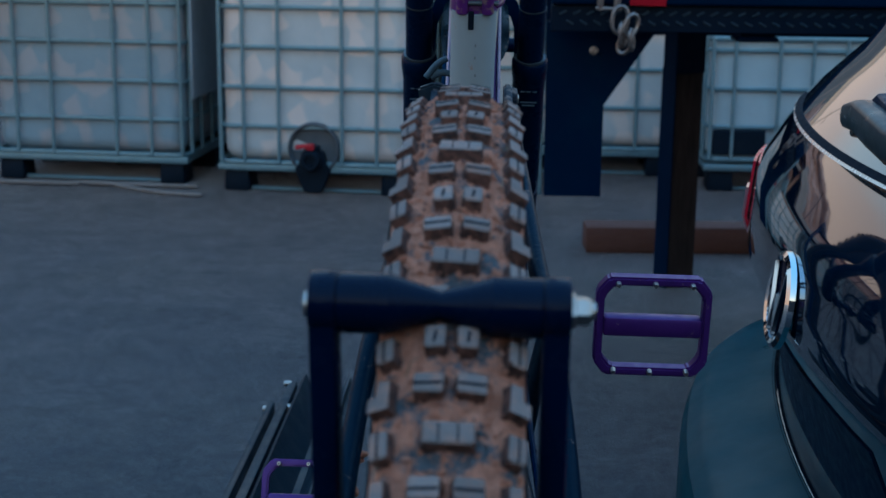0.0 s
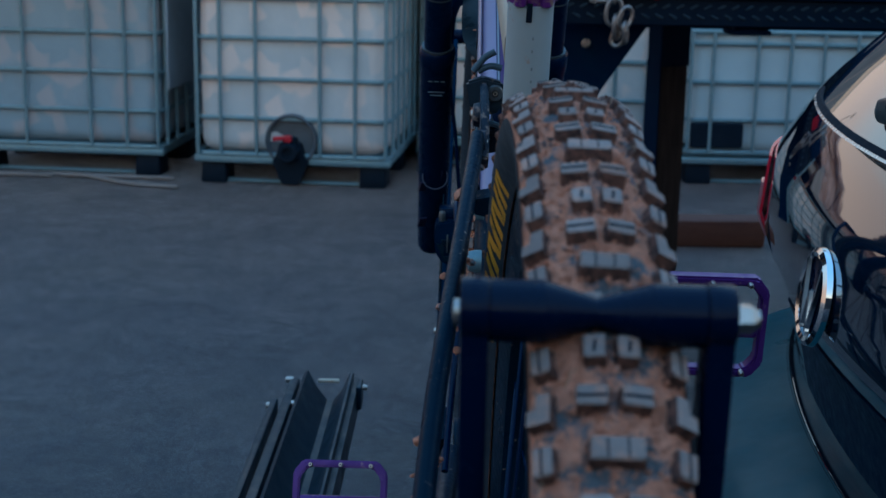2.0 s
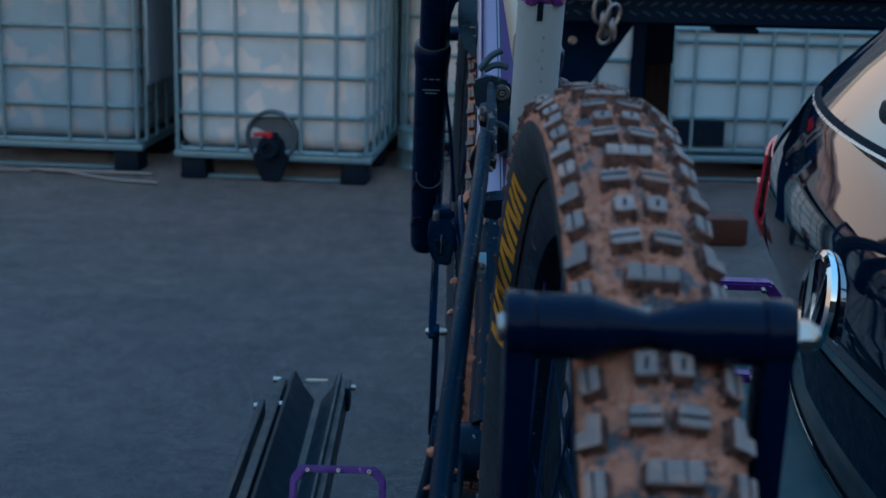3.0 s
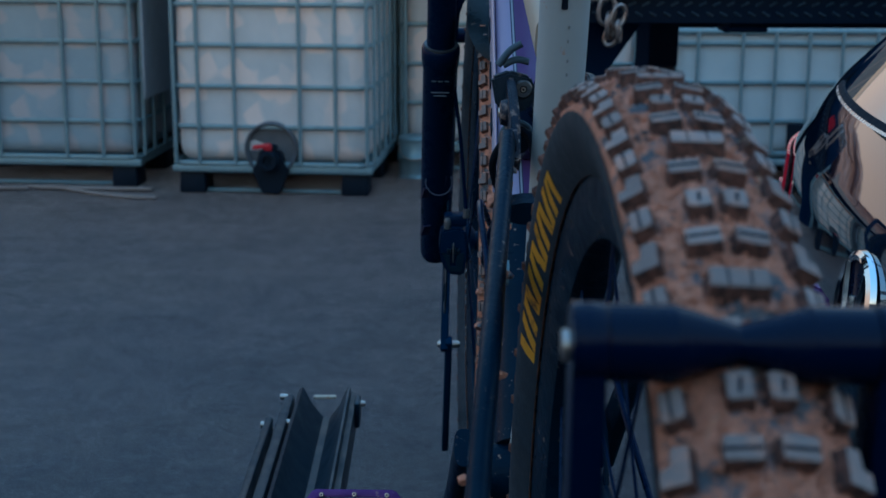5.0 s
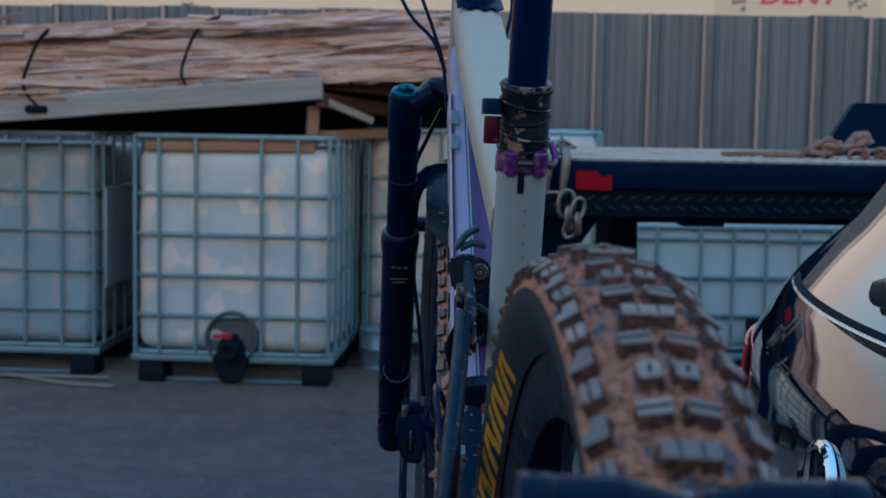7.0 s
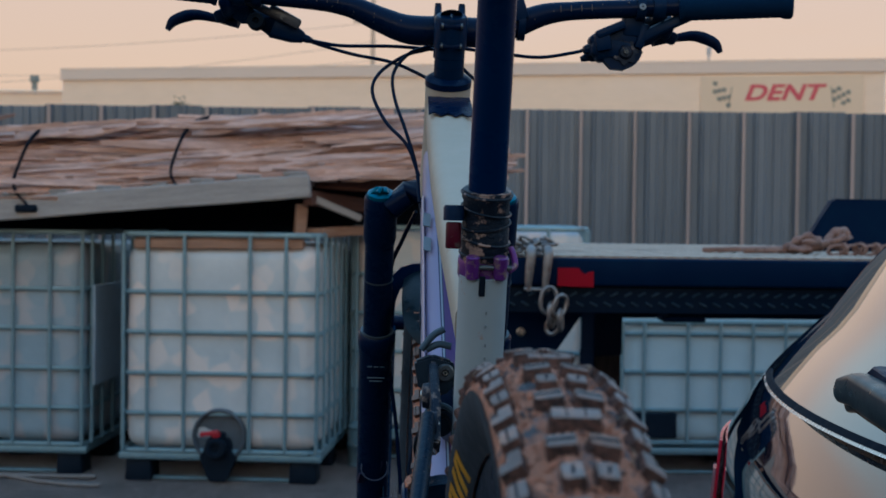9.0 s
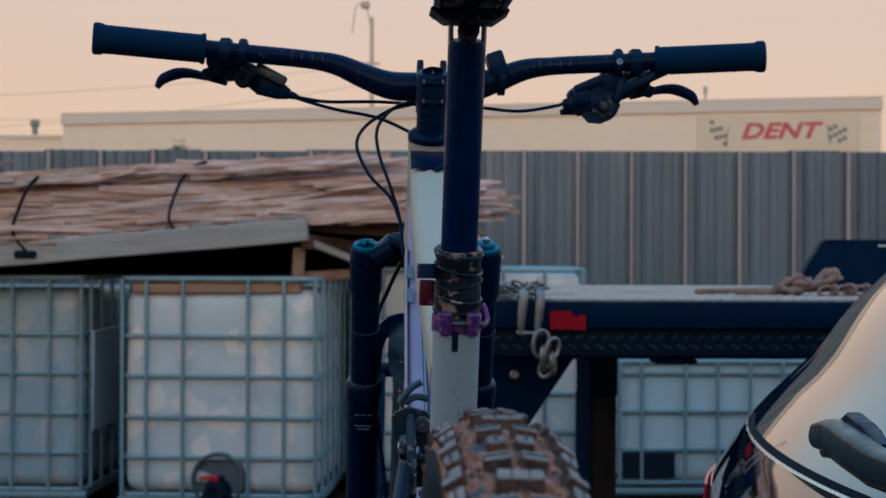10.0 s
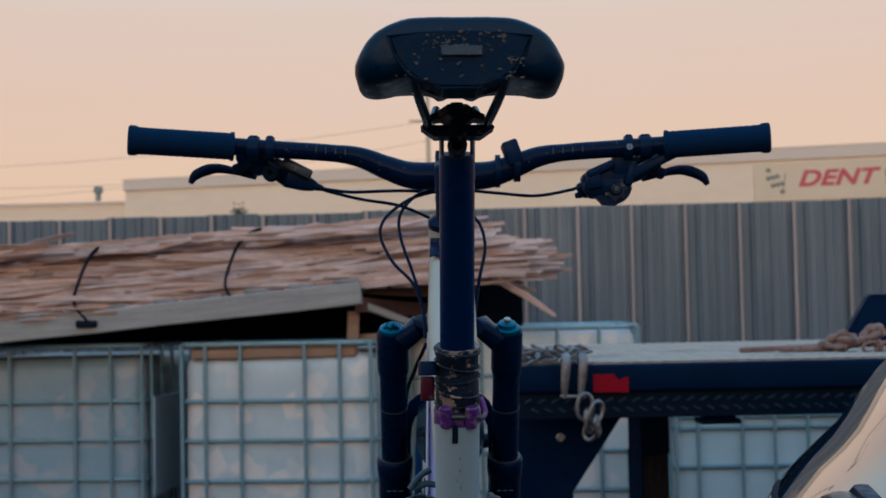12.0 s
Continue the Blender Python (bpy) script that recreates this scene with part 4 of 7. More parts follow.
block(bm, (0.15, 0.10, 1.04), (3.1, 4.30, 0.52), bevel=0.008, cuts=2)
part("leg", bm, LEGWOOD, deck)
bm = B()
prism(bm, [(0.0, 0.050), (0.050, 0.050), (0.055, 0.042), (0.062, 0.035), (0.068, 0.034), (0.073, 0.040), (0.086, 0.041), (0.086, 0.0), (0.0, 0.002)], 0.003, pose(0.343, DY0 - 0.0035, 1.098, 90, 0, 0) @ Matrix.Diagonal((1.03, 0.93, 1, 1)))
part("reflector", bm, REDTAPE, deck, "torn red reflector tape")
bm = B()
block(bm, (0.034, 0.03, 0.56), (0.128, 2.975, 0.86), bevel=0.003)
post = part("side_post", bm, GALVANISED, deck, "grey steel side post")
bm = B()
block(bm, (0.022, 0.003, 0.045), (0.128, 2.9575, 0.985))
part("tape", bm, REDTAPE, post, "red reflector tape")
sleepers = thing("timber_sleeper", "reddish timber sleeper lying under the deck", "timber", pose(0.78, 4.85, 0.0))
bm = B()
block(bm, (0.80, 0.16, 0.11), (0, 0, 0.055), (0, 0, 2), bevel=0.01, cuts=2)
roughen(bm, 0.006, 9)
part("beam", bm, SLEEPER, sleepers)

# things on the deck
chain = thing("tie_down_chain", "worn tie-down chain with a grab hook over the deck edge", "chain", Matrix())
for side, (x0, x1) in ((-1, (0.276, 0.269)), (1, (0.318, 0.310))):
    bm = B()
    pts = [(x0 - 0.004 * side, 2.795, 1.182), (x0, 2.760, 1.192), (x0, 2.738, 1.182), (x0 + (x1 - x0) * 0.5, 2.733, 1.145), (x1, 2.732, 1.105), (x1 - 0.003 * side, 2.732, 1.088)]
    path = smooth_path(pts, 5)
    tube(bm, path, [0.0075 + 0.0045 * math.sin(math.pi * min(1.0, k / (len(path) - 1) * 1.15)) for k in range(len(path))], 10, flat=0.75)
    part("hook_prong", bm, CHAINSTEEL, chain, "forged steel clevis prong")
bm = B()
tube(bm, [(0.258, 2.732, 1.093), (0.322, 2.732, 1.091)], 0.0048, 10)
part("clevis_pin", bm, CHAINSTEEL, chain, "steel pin between the prongs")
for k, (x, z, ry, rz, big) in enumerate(((0.318, 1.066, 6, 8, 1.1), (0.327, 1.030, -10, 62, 1.0), (0.345, 1.052, 22, 20, 0.95), (0.333, 1.008, 28, -30, 0.9), (0.348, 1.018, -18, 70, 0.85))):
    bm = B()
    link_ring(bm, (x, 2.728 + 0.005 * (k % 2), z), (0, ry, rz), 0.052 * big, 0.036 * big, 0.0056)
    part("link", bm, CHAINSTEEL, chain)
for k in range(36):
    a = k * 0.7
    bm = B()
    link_ring(bm, (0.16 + 0.0048 * k, 2.82 + 0.05 * math.sin(a), 1.182 + 0.009 * (k % 4)), (80 + 20 * math.sin(a * 3), 20 * math.cos(a), 60 * k), 0.034, 0.022, 0.0040)
    part("link", bm, CHAINSTEEL, chain)

binder = thing("load_binder", "rusty ratchet load binder lying on the deck", "load binder", Matrix())
bm = B()
block(bm, (0.30, 0.035, 0.014), (0.955, 3.22, 1.186), (0, -2, -8), bevel=0.003)
block(bm, (0.20, 0.022, 0.016), (1.0, 3.17, 1.184), (0, 0, 6), bevel=0.004)
part("handle_bar", bm, RUST, binder)
for pts, rs in (([(1.02, 3.17, 1.187), (1.045, 3.165, 1.205), (1.075, 3.16, 1.222), (1.105, 3.16, 1.212), (1.125, 3.15, 1.192)], (0.010, 0.019)),
                ([(1.06, 3.14, 1.19), (1.095, 3.135, 1.196), (1.13, 3.135, 1.205), (1.155, 3.14, 1.20)], (0.013, 0.017)),
                ([(1.135, 3.16, 1.206), (1.155, 3.165, 1.232), (1.18, 3.165, 1.238), (1.195, 3.16, 1.215)], (0.013, 0.019)),
                ([(1.03, 3.15, 1.192), (1.05, 3.13, 1.188), (1.08, 3.12, 1.186)], (0.010, 0.013))):
    path = smooth_path(pts, 5)
    bm = B()
    tube(bm, path, [rs[0] + (rs[1] - rs[0]) * (0.5 + 0.5 * math.sin(k * 1.3)) for k in range(len(path))], 10, flat=0.8)
    roughen(bm, 0.003, 60)
    part("lug", bm, RUST, binder, "rusty forged lug")
for x, z, ry in ((1.085, 1.20, 30), (1.15, 1.215, -25)):
    bm = B()
    link_ring(bm, (x, 3.135, z), (80, ry, 20), 0.052, 0.040, 0.008)
    part("link", bm, RUST, binder)
for k in range(12):
    bm = B()
    link_ring(bm, (1.14 + 0.022 * k, 3.10 + 0.006 * math.sin(k), 1.187 + 0.005 * (k % 2)), (90 * (k % 2), 80, 10 * k % 40), 0.038, 0.026, 0.005)
    part("link", bm, RUST, binder)

box = thing("steel_plate", "black steel end plate standing on the deck", "steel plate", pose(1.216, 3.50, DZ + 0.003))
bm = B()
prism(bm, [(-0.062, 0.0), (0.9, 0.0), (0.9, 0.156), (0.035, 0.156)], 0.05, pose(0, 0.025, 0, 90, 0, 0))
bmesh.ops.bevel(bm, geom=list(bm.edges), offset=0.006, segments=2, affect="EDGES")
part("plate", bm, DECKBLACK, box)
bm = B()
block(bm, (0.035, 0.004, 0.006), (0.214, -0.028, 0.138))
part("maker_mark", bm, GREYPRINT, box)

# ---- car ----
CY, HALF = 0.71, 0.875
REAR = [(0.38, 0.24), (0.31, 0.30), (0.275, 0.42), (0.262, 0.52), (0.263, 0.595), (0.272, 0.622), (0.295, 0.640), (0.390, 0.668), (0.396, 0.70), (0.375, 0.79), (0.336, 0.88),
        (0.345, 0.97), (0.380, 1.030), (0.402, 1.060), (0.424, 1.082), (0.488, 1.140), (0.553, 1.225), (0.642, 1.320), (0.76, 1.40), (0.95, 1.455), (1.5, 1.50), (2.2, 1.48), (2.75, 1.34), (3.3, 1.02), (3.9, 0.92), (4.25, 0.72), (4.3, 0.4), (4.2, 0.24)]


def body_point(u, k, lift=0.0):
    x, z = REAR[k] if isinstance(k, int) else k
    bend = (0.15 * u**2 + 0.07 * abs(u) ** 9) * max(0.0, 1 - max(0.0, x - 0.4) / 1.6)
    narrow = 1 - 0.16 * min(1.0, max(0.0, (z - 0.95) / 0.5)) ** 1.3
    return Vector((x + bend - lift, CY + u * HALF * narrow, z - 0.05 * abs(u) ** 3 * max(0.0, (z - 1.2) / 0.25)))


def profile_at(z):
    """The tailgate's place in x at a height."""
    for (xa, za), (xb, zb) in zip(REAR, REAR[1:]):
        if za <= z <= zb:
            return xa + (xb - xa) * (z - za) / (zb - za)
    return REAR[0][0]


car = thing("parked_car", "glossy blue-black hatchback parked with its tailgate to the rack", "car", Matrix())
us = [math.sin(radians(90 * (k / 20 - 1))) * 0.5 + 0.5 * (k / 20 - 1) for k in range(41)]
bm = B()
fine = [p for a, b in zip(REAR, REAR[1:]) for p in (a, ((a[0] * 2 + b[0]) / 3, (a[1] * 2 + b[1]) / 3), ((a[0] + b[0] * 2) / 3, (a[1] + b[1] * 2) / 3))] + [REAR[-1]]
rows = sheet(bm, [[body_point(u, p) for u in us] for p in fine])
for side in (0, -1):
    edge = [row[side] for row in rows]
    bm.faces.new(edge if side else edge[::-1])
bm.faces.new([rows[0][k] for k in range(41)] + [rows[-1][k] for k in range(40, -1, -1)])
part("body", bm, CARPAINT, car, "glossy blue-black bodywork", 32)
bm = B()
sheet(bm, [[body_point(u, p, 0.004) + Vector((0, 0, 0.003)) for u in us] for p in fine[:22]])
bmesh.ops.solidify(bm, geom=list(bm.faces), thickness=0.003)
part("bumper", bm, BUMPERPAINT, car, "rear bumper with the blue sky reflection put into its colour", 32)


def panel(name, z0, z1, u0, u1, material, lift, label="", thick=0.004, n=14, swell=0.0):
    """A part that lies on the car's rear skin."""
    bm = B()
    grid = []
    for a in range(n + 1):
        z = z0 + (z1 - z0) * a / n
        grid.append([body_point(u0 + (u1 - u0) * b / n, (profile_at(z), z), lift + swell * (u0 ** 2 - (u0 + (u1 - u0) * b / n) ** 2)) for b in range(n + 1)])
    top = sheet(bm, grid)
    low = sheet(bm, [[q + Vector((thick, 0, -thick * 0.3)) for q in row] for row in grid])
    ring = lambda vs: [*vs[0], *[r[-1] for r in vs[1:]], *vs[-1][-2::-1], *[r[0] for r in vs[-2:0:-1]]]
    a, b = ring(top), ring(low)
    for k in range(len(a)):
        bm.faces.new((a[k], a[(k + 1) % len(a)], b[(k + 1) % len(a)], b[k]))
    return part(name, bm, material, car, label, 50)


panel("rear_window", 1.066, 1.40, -0.62, 0.62, CARGLASS, 0.004, "dark tinted sloping rear window", swell=0.06)
lamp = panel("tail_light", 0.835, 0.965, 0.62, 0.90, TAILRED, 0.008, "red tail light")
o = panel("lamp_inset", 0.845, 0.925, 0.625, 0.67, TAILWHITE, 0.0125, "pale lamp lens", n=6)
o.parent = lamp
lamp = panel("tail_light", 0.80, 0.965, -0.88, -0.60, TAILRED, 0.012, "red tail light")
panel("chrome_strip", 1.0603, 1.0635, -0.618, 0.60, SILVER, 0.007, "bright strip under the rear window", thick=0.010, n=36, swell=0.06)
panel("window_seal", 1.0635, 1.0690, -0.618, 0.60, STRAP, 0.008, "black rubber seal under the window", thick=0.006, n=36, swell=0.06)
bm = B()
tube(bm, [body_point(-0.80 + 1.6 * k / 30, (profile_at(0.667), 0.667), 0.001) for k in range(31)], 0.004, 6)
part("tailgate_gap", bm, STRAP, car)
panel("plate_recess", 0.715, 0.83, -0.30, 0.30, MATTBLACK, 0.002, "dark number plate recess")
# emblem: a bright ring with a plain inner mark
emblem_m = Matrix.Translation((profile_at(0.905) - 0.002, 0.705, 0.903)) @ pose(0, 0, 0, 0, -83, 0)
bm = B()
lathe(bm, [(0.042, 0.0), (0.043, 0.007), (0.048, 0.009), (0.053, 0.006), (0.054, 0.0)], "z", segs=40)
em = part("emblem", bm, CHROME, car, "round chrome emblem")
em.matrix_basis = emblem_m
bm = B()
lathe(bm, [(0.001, 0.003), (0.045, 0.003), (0.045, -0.001)], "z", segs=40)
part("backing", bm, GLOSSBLACK, em)
bm = B()
for y0, y1 in ((-0.030, -0.010), (0.030, 0.010), (-0.012, 0.0), (0.012, 0.0)):
    x0, x1 = (0.036, -0.036) if abs(y0) > 0.02 else (-0.036, 0.006)
    tube(bm, [(x0, y0, 0.006), (x1, y1, 0.006)], 0.0042, 6)
part("inner_mark", bm, CHROME, em)
# rear wiper
bm = B()
beam(bm, [((0.398, 0.752, 1.094), 0.010, 0.012), ((0.402, 0.742, 1.098), 0.022, 0.026), ((0.408, 0.715, 1.102), 0.028, 0.034), ((0.407, 0.660, 1.098), 0.030, 0.036), ((0.405, 0.580, 1.092), 0.028, 0.034), ((0.415, 0.44, 1.090), 0.022, 0.026), ((0.432, 0.24, 1.092), 0.014, 0.016)], 16, 4)
wip = part("wiper", bm, WIPERGREY, car, "dark teal-grey rear wiper arm with a rounded end", 60)
bm = B()
beam(bm, [((0.424, 0.735, 1.108), 0.012, 0.012), ((0.430, 0.715, 1.118), 0.020, 0.016), ((0.426, 0.66, 1.114), 0.018, 0.014), ((0.42, 0.60, 1.104), 0.010, 0.010)], 12, 4)
part("wiper_cover", bm, MATTBLACK, wip, "black faceted cover on the wiper arm", 30)
bm = B()
tube(bm, [(0.452, 0.66, 1.088), (0.446, 0.46, 1.088), (0.452, 0.18, 1.088)], 0.006, 8, flat=0.6)
part("blade", bm, GRIPRUBBER, wip)
for s in (-1, 1):
    bm = B()
    prism(bm, [(0.80, 1.04), (1.02, 1.29), (1.5, 1.40), (2.15, 1.38), (2.62, 1.24), (2.85, 1.04)], 1.0)
    for v in bm.verts:
        x, z, deep = v.co
        v.co = body_point(s, (x, z)) + Vector((0, s * (0.004 if deep > 0.5 else -0.02), 0))
    part("side_window", bm, CARGLASS, car, "dark side windows")
for x in (0.98, 3.55):
    for y in (CY - HALF + 0.13, CY + HALF - 0.13):
        bm = B()
        lathe(bm, [(0.20, -0.105), (0.29, -0.11), (0.32, -0.09), (0.325, 0.0), (0.32, 0.09), (0.29, 0.11), (0.20, 0.105)], "y", (0, 0, 0), 32, closed=True)
        w = part("wheel", bm, GRIPRUBBER, car, "black car tyre")
        w.matrix_basis = pose(x, y, 0.325)
        bm = B()
        lathe(bm, [(0.001, -0.09), (0.06, -0.095), (0.07, -0.07), (0.17, -0.08), (0.205, -0.1), (0.205, 0.1), (0.001, 0.1)], "y", (0, 0, 0), 32)
        part("rim", bm, STEEL, w)

# ---- bicycle rack ----
rack = thing("bike_rack", "black aluminium hitch bike rack with two wheel trays", "bike rack", Matrix())


def channel(x, y0, y1, z):
    """A V-shaped wheel tray with a flat lip on both sides."""
    bm = B()
    prof = [(-0.046, 0.0), (-0.046, 0.058), (-0.0385, 0.066), (-0.024, 0.036), (-0.005, 0.010), (0.006, 0.010), (0.022, 0.030), (0.0385, 0.066), (0.042, 0.066), (0.043, 0.050), (0.052, 0.050), (0.053, 0.0)]
    prism(bm, prof, y1 - y0, pose(x, y1, z, 90, 0, 0))
    return bm


first_tray = part("tray", channel(0.006, -0.52, 1.72, 0.420), TRAYMETAL, rack, "dark aluminium wheel tray under the bicycle", 32)
second_tray = part("tray", channel(-0.272, -0.30, 1.63, 0.435), TRAYMETAL, rack, "empty dark aluminium wheel tray", 32)
bm = B()
block(bm, (0.038, 0.010, 0.005), (-0.273, 1.622, 0.484), bevel=0.001)
part("tray_end_plate", bm, FRAMEWHITE, second_tray, "pale end plate")
for x, wide, y1 in ((-0.331, 0.016, 1.61), (-0.353, 0.012, 1.50)):
    bm = B()
    block(bm, (wide, y1 + 0.1, 0.036), (x, (y1 - 0.1) / 2, 0.476), bevel=0.004, cuts=2)
    part("folded_arm_bar", bm, TRAYMETAL, second_tray)
bm = B()
block(bm, (0.010, 0.05, 0.044), (-0.216, 1.59, 0.470), bevel=0.004, cuts=2)
part("end_cap", bm, TRAYMETAL, second_tray)
for x, y, z in ((-0.361, 1.485, 0.485), (-0.3235, 1.49, 0.487), (-0.3235, 1.0, 0.487), (-0.342, 1.60, 0.492), (-0.212, 1.60, 0.480)):
    bm = B()
    lathe(bm, [(0.001, 0.009), (0.0042, 0.009), (0.0054, 0.006), (0.0054, -0.004), (0.001, -0.004)], "x", (x, y, z), 12)
    part("bolt", bm, STEEL, second_tray)
bm = B()
block(bm, (0.62, 0.07, 0.07), (0.16, 0.62, 0.38), bevel=0.006, cuts=2)
part("crossbeam", bm, ANODISED, rack)
bm = B()
block(bm, (0.45, 0.055, 0.055), (0.40, 0.70, 0.33), bevel=0.005)
part("hitch_bar", bm, ANODISED, rack)

# the arm over the rear tyre: waisted crossbar and two flat bars
CB = Vector((0.0065, -0.2475, 1.1520))
arm = thing("wheel_arm", "black anodised wheel arm with a waisted crossbar on the rear tyre", "rack arm", Matrix())
bm = B()
lathe(bm, [(0.001, -0.0395), (0.0115, -0.0395), (0.0118, -0.039), (0.0118, -0.0195), (0.0056, 0.0), (0.0118, 0.0205), (0.0118, 0.039), (0.0115, 0.0395), (0.001, 0.0395)], "x", CB, 40, (0, 0.7, 0))
part("crossbar", bm, ANODISED, arm, "waisted black crossbar", 12)
for s in (-1, 1):
    bm = B()
    lathe(bm, [(0.001, -0.0052), (0.0118, -0.0052), (0.0123, -0.0046), (0.0123, 0.0046), (0.0118, 0.0052), (0.001, 0.0052)], "x", CB + Vector((s * 0.0449, 0, -s * 0.00055)), 32, (0, 0.7, 0))
    part("end_collar", bm, ANODISED, arm)
    bm = B()
    a, b = CB + Vector((s * 0.0449, 0.0, -0.004 - s * 0.00055)), Vector((CB.x + s * 0.0445, -0.18, 0.478))
    way = (b - a)
    turn = way.to_track_quat("Z", "X").to_matrix().to_4x4()
    block(bm, (0.020, 0.0104, way.length), bevel=0.0014, cuts=2)
    bmesh.ops.transform(bm, verts=list(bm.verts), matrix=Matrix.Translation((a + b) / 2) @ turn)
    part("side_bar", bm, ANODISED, arm)
bm = B()
lathe(bm, [(0.001, 0.0), (0.0072, 0.0), (0.0072, 0.0015), (0.0058, 0.0018), (0.0058, 0.0060), (0.0045, 0.0078), (0.001, 0.0080)], "x", CB + Vector((0.0505, 0, -0.0011)), 6)
lathe(bm, [(0.0035, 0.0078), (0.0035, 0.0092), (0.001, 0.0094)], "x", CB + Vector((0.0505, 0, -0.0011)), 12)
part("nut", bm, STEEL, arm, "bright steel nut")
bm = B()
lathe(bm, [(0.001, 0.0), (0.005, 0.0), (0.005, -0.002), (0.001, -0.0025)], "x", CB + Vector((-0.0505, 0, -0.0005)), 16)
part("bolt_head", bm, STEEL, arm)

# the arm over the front tyre
front_arm = thing("wheel_arm", "black anodised wheel arm holding the front tyre", "rack arm", Matrix())
for s in (-1, 1):
    a, b = Vector((s * 0.066, 1.30, 0.677)), Vector((s * 0.070, 1.42, 0.478))
    for p, q, wide in ((a, b, 0.010), (a + Vector((s * 0.006, 0, 0)), Vector((s * 0.060, 1.55, 1.10)), 0.011)):
        bm = B()
        way = q - p
        block(bm, (wide, 0.016, way.length + 0.02), bevel=0.002, cuts=2)
        bmesh.ops.transform(bm, verts=list(bm.verts), matrix=Matrix.Translation((p + q) / 2) @ way.to_track_quat("Z", "Y").to_matrix().to_4x4())
        part("side_bar", bm, GRIPRUBBER, front_arm)
    bm = B()
    lathe(bm, [(0.001, -0.016), (0.004, -0.016), (0.006, -0.012), (0.006, 0.012), (0.004, 0.016), (0.001, 0.016)], "x", a, 12)
    part("bolt", bm, STEEL, front_arm)
bm = B()
lathe(bm, [(0.001, -0.062), (0.012, -0.062), (0.012, -0.02), (0.006, 0.0), (0.012, 0.02), (0.012, 0.062), (0.001, 0.062)], "x", (0, 1.55, 1.10), 24)
part("crossbar", bm, ANODISED, front_arm)

# ---- mountain bike ----
AX = 0.845
bike = thing("mountain_bike", "muddy white and purple full-suspension mountain bike clamped in the rack", "bicycle", pose(0.005, 0, AX, 0, 0.95, 0.85))


def crown(x):
    """Radius of the tyre's skin at a place across it, and its slope."""
    q = abs(x) / 0.025
    return 0.3605 - 0.0095 * q**2.2, -math.copysign(0.0095 * 2.2 / 0.025 * q**1.2, x)


def knob_mesh(w, l, h, gaps):
    """A tread block with muddy flanks darkened for shade, a worn top and narrow slits."""
    bm = B()
    rn = random.Random(int(w * 1e6))
    if gaps == "notch":
        prism(bm, [(-w / 2, -l / 2), (w * 0.05, -l / 2), (w * 0.12, -l * 0.02), (w / 2, l * 0.02), (w / 2, l / 2), (-w / 2, l / 2)], h, pose(0, 0, 0))
        for v in bm.verts:
            if v.co.z > h / 2:
                v.co.x *= 0.9
                v.co.y *= 0.88
    else:
        block(bm, (w, l, h), (0, 0, h / 2), taper=(0.9, 0.82), bevel=0.0007)
    for v in bm.verts:
        v.co += Vector((rn.uniform(-1, 1), rn.uniform(-1, 1), rn.uniform(-0.4, 0.4))) * 0.0003
        if v.co.z < h * 0.3:
            v.co.z -= 0.003
    bm.faces.index_update()
    solid = set(bm.faces)
    if gaps == "across":
        block(bm, (w * 0.84, 0.0011, 0.0006), (0, 0.0004, h))
    elif gaps == "along":
        for s in (-1, 1):
            block(bm, (0.0005, l * 0.7, 0.0005), (s * w * 0.17, 0, h))
    elif gaps == "slot":
        block(bm, (0.0011, l * 0.42, 0.0006), (0, 0.0004, h), (0, 0, -8))
    elif gaps == "plain":
        block(bm, (0.0008, l * 0.8, 0.0005), (0, 0, h))
    bm.faces.ensure_lookup_table()
    bmesh.ops.recalc_face_normals(bm, faces=bm.faces)
    bm.normal_update()
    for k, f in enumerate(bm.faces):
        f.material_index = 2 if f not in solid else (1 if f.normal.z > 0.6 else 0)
    return bm


KINDS = {"single": (0.0212, 0.0106, 0.0064, "along"), "wide": (0.0128, 0.0102, 0.0064, "across"), "narrow": (0.0090, 0.0122, 0.0062, "slot"),
         "side": (0.0086, 0.0132, 0.0062, "plain"), "side_cut": (0.0102, 0.0136, 0.0060, "notch")}


def knob_pose(theta, x, jitter=0.0, sink=0.0):
    t = radians(theta)
    radial = Vector((0, math.cos(t), math.sin(t)))
    along = Vector((0, -math.sin(t), math.cos(t)))
    r, slope = crown(x)
    p = math.atan(-slope) * 0.85
    out = (radial * math.cos(p) + Vector((1, 0, 0)) * math.sin(p)).normalized()
    across = along.cross(out)
    m = Matrix((across, along, out)).transposed().to_4x4()
    return Matrix.Translation(radial * (r - sink) + Vector((x, 0, 0))) @ m @ pose(0, 0, 0, 0, 0, random.uniform(-3, 3) * jitter)


ROWSEQ = (("single",), ("wide", "wide"), ("narrow", "narrow"), ("wide", "wide"))
ROUND, PHASE = 108, 12.18


def tread(row, count):
    """The blocks of one row: kind and place."""
    theta = PHASE + 360.0 * row / count
    kinds = ROWSEQ[row % 4]
    if len(kinds) == 1:
        yield kinds[0], knob_pose(theta, 0, 1)
    else:
        for s in (-1, 1):
            yield kinds[0], knob_pose(theta, s * (0.0073 if kinds[0] == "wide" else 0.0057), 1)
    for s in (-1, 1):
        m = knob_pose(theta + 0.3, s * (0.0236 if row % 2 else 0.0228), 1)
        yield ("side", m) if row % 2 == 0 else ("side_cut", m @ Matrix.Diagonal((-s, 1, 1, 1)) if s > 0 else m)


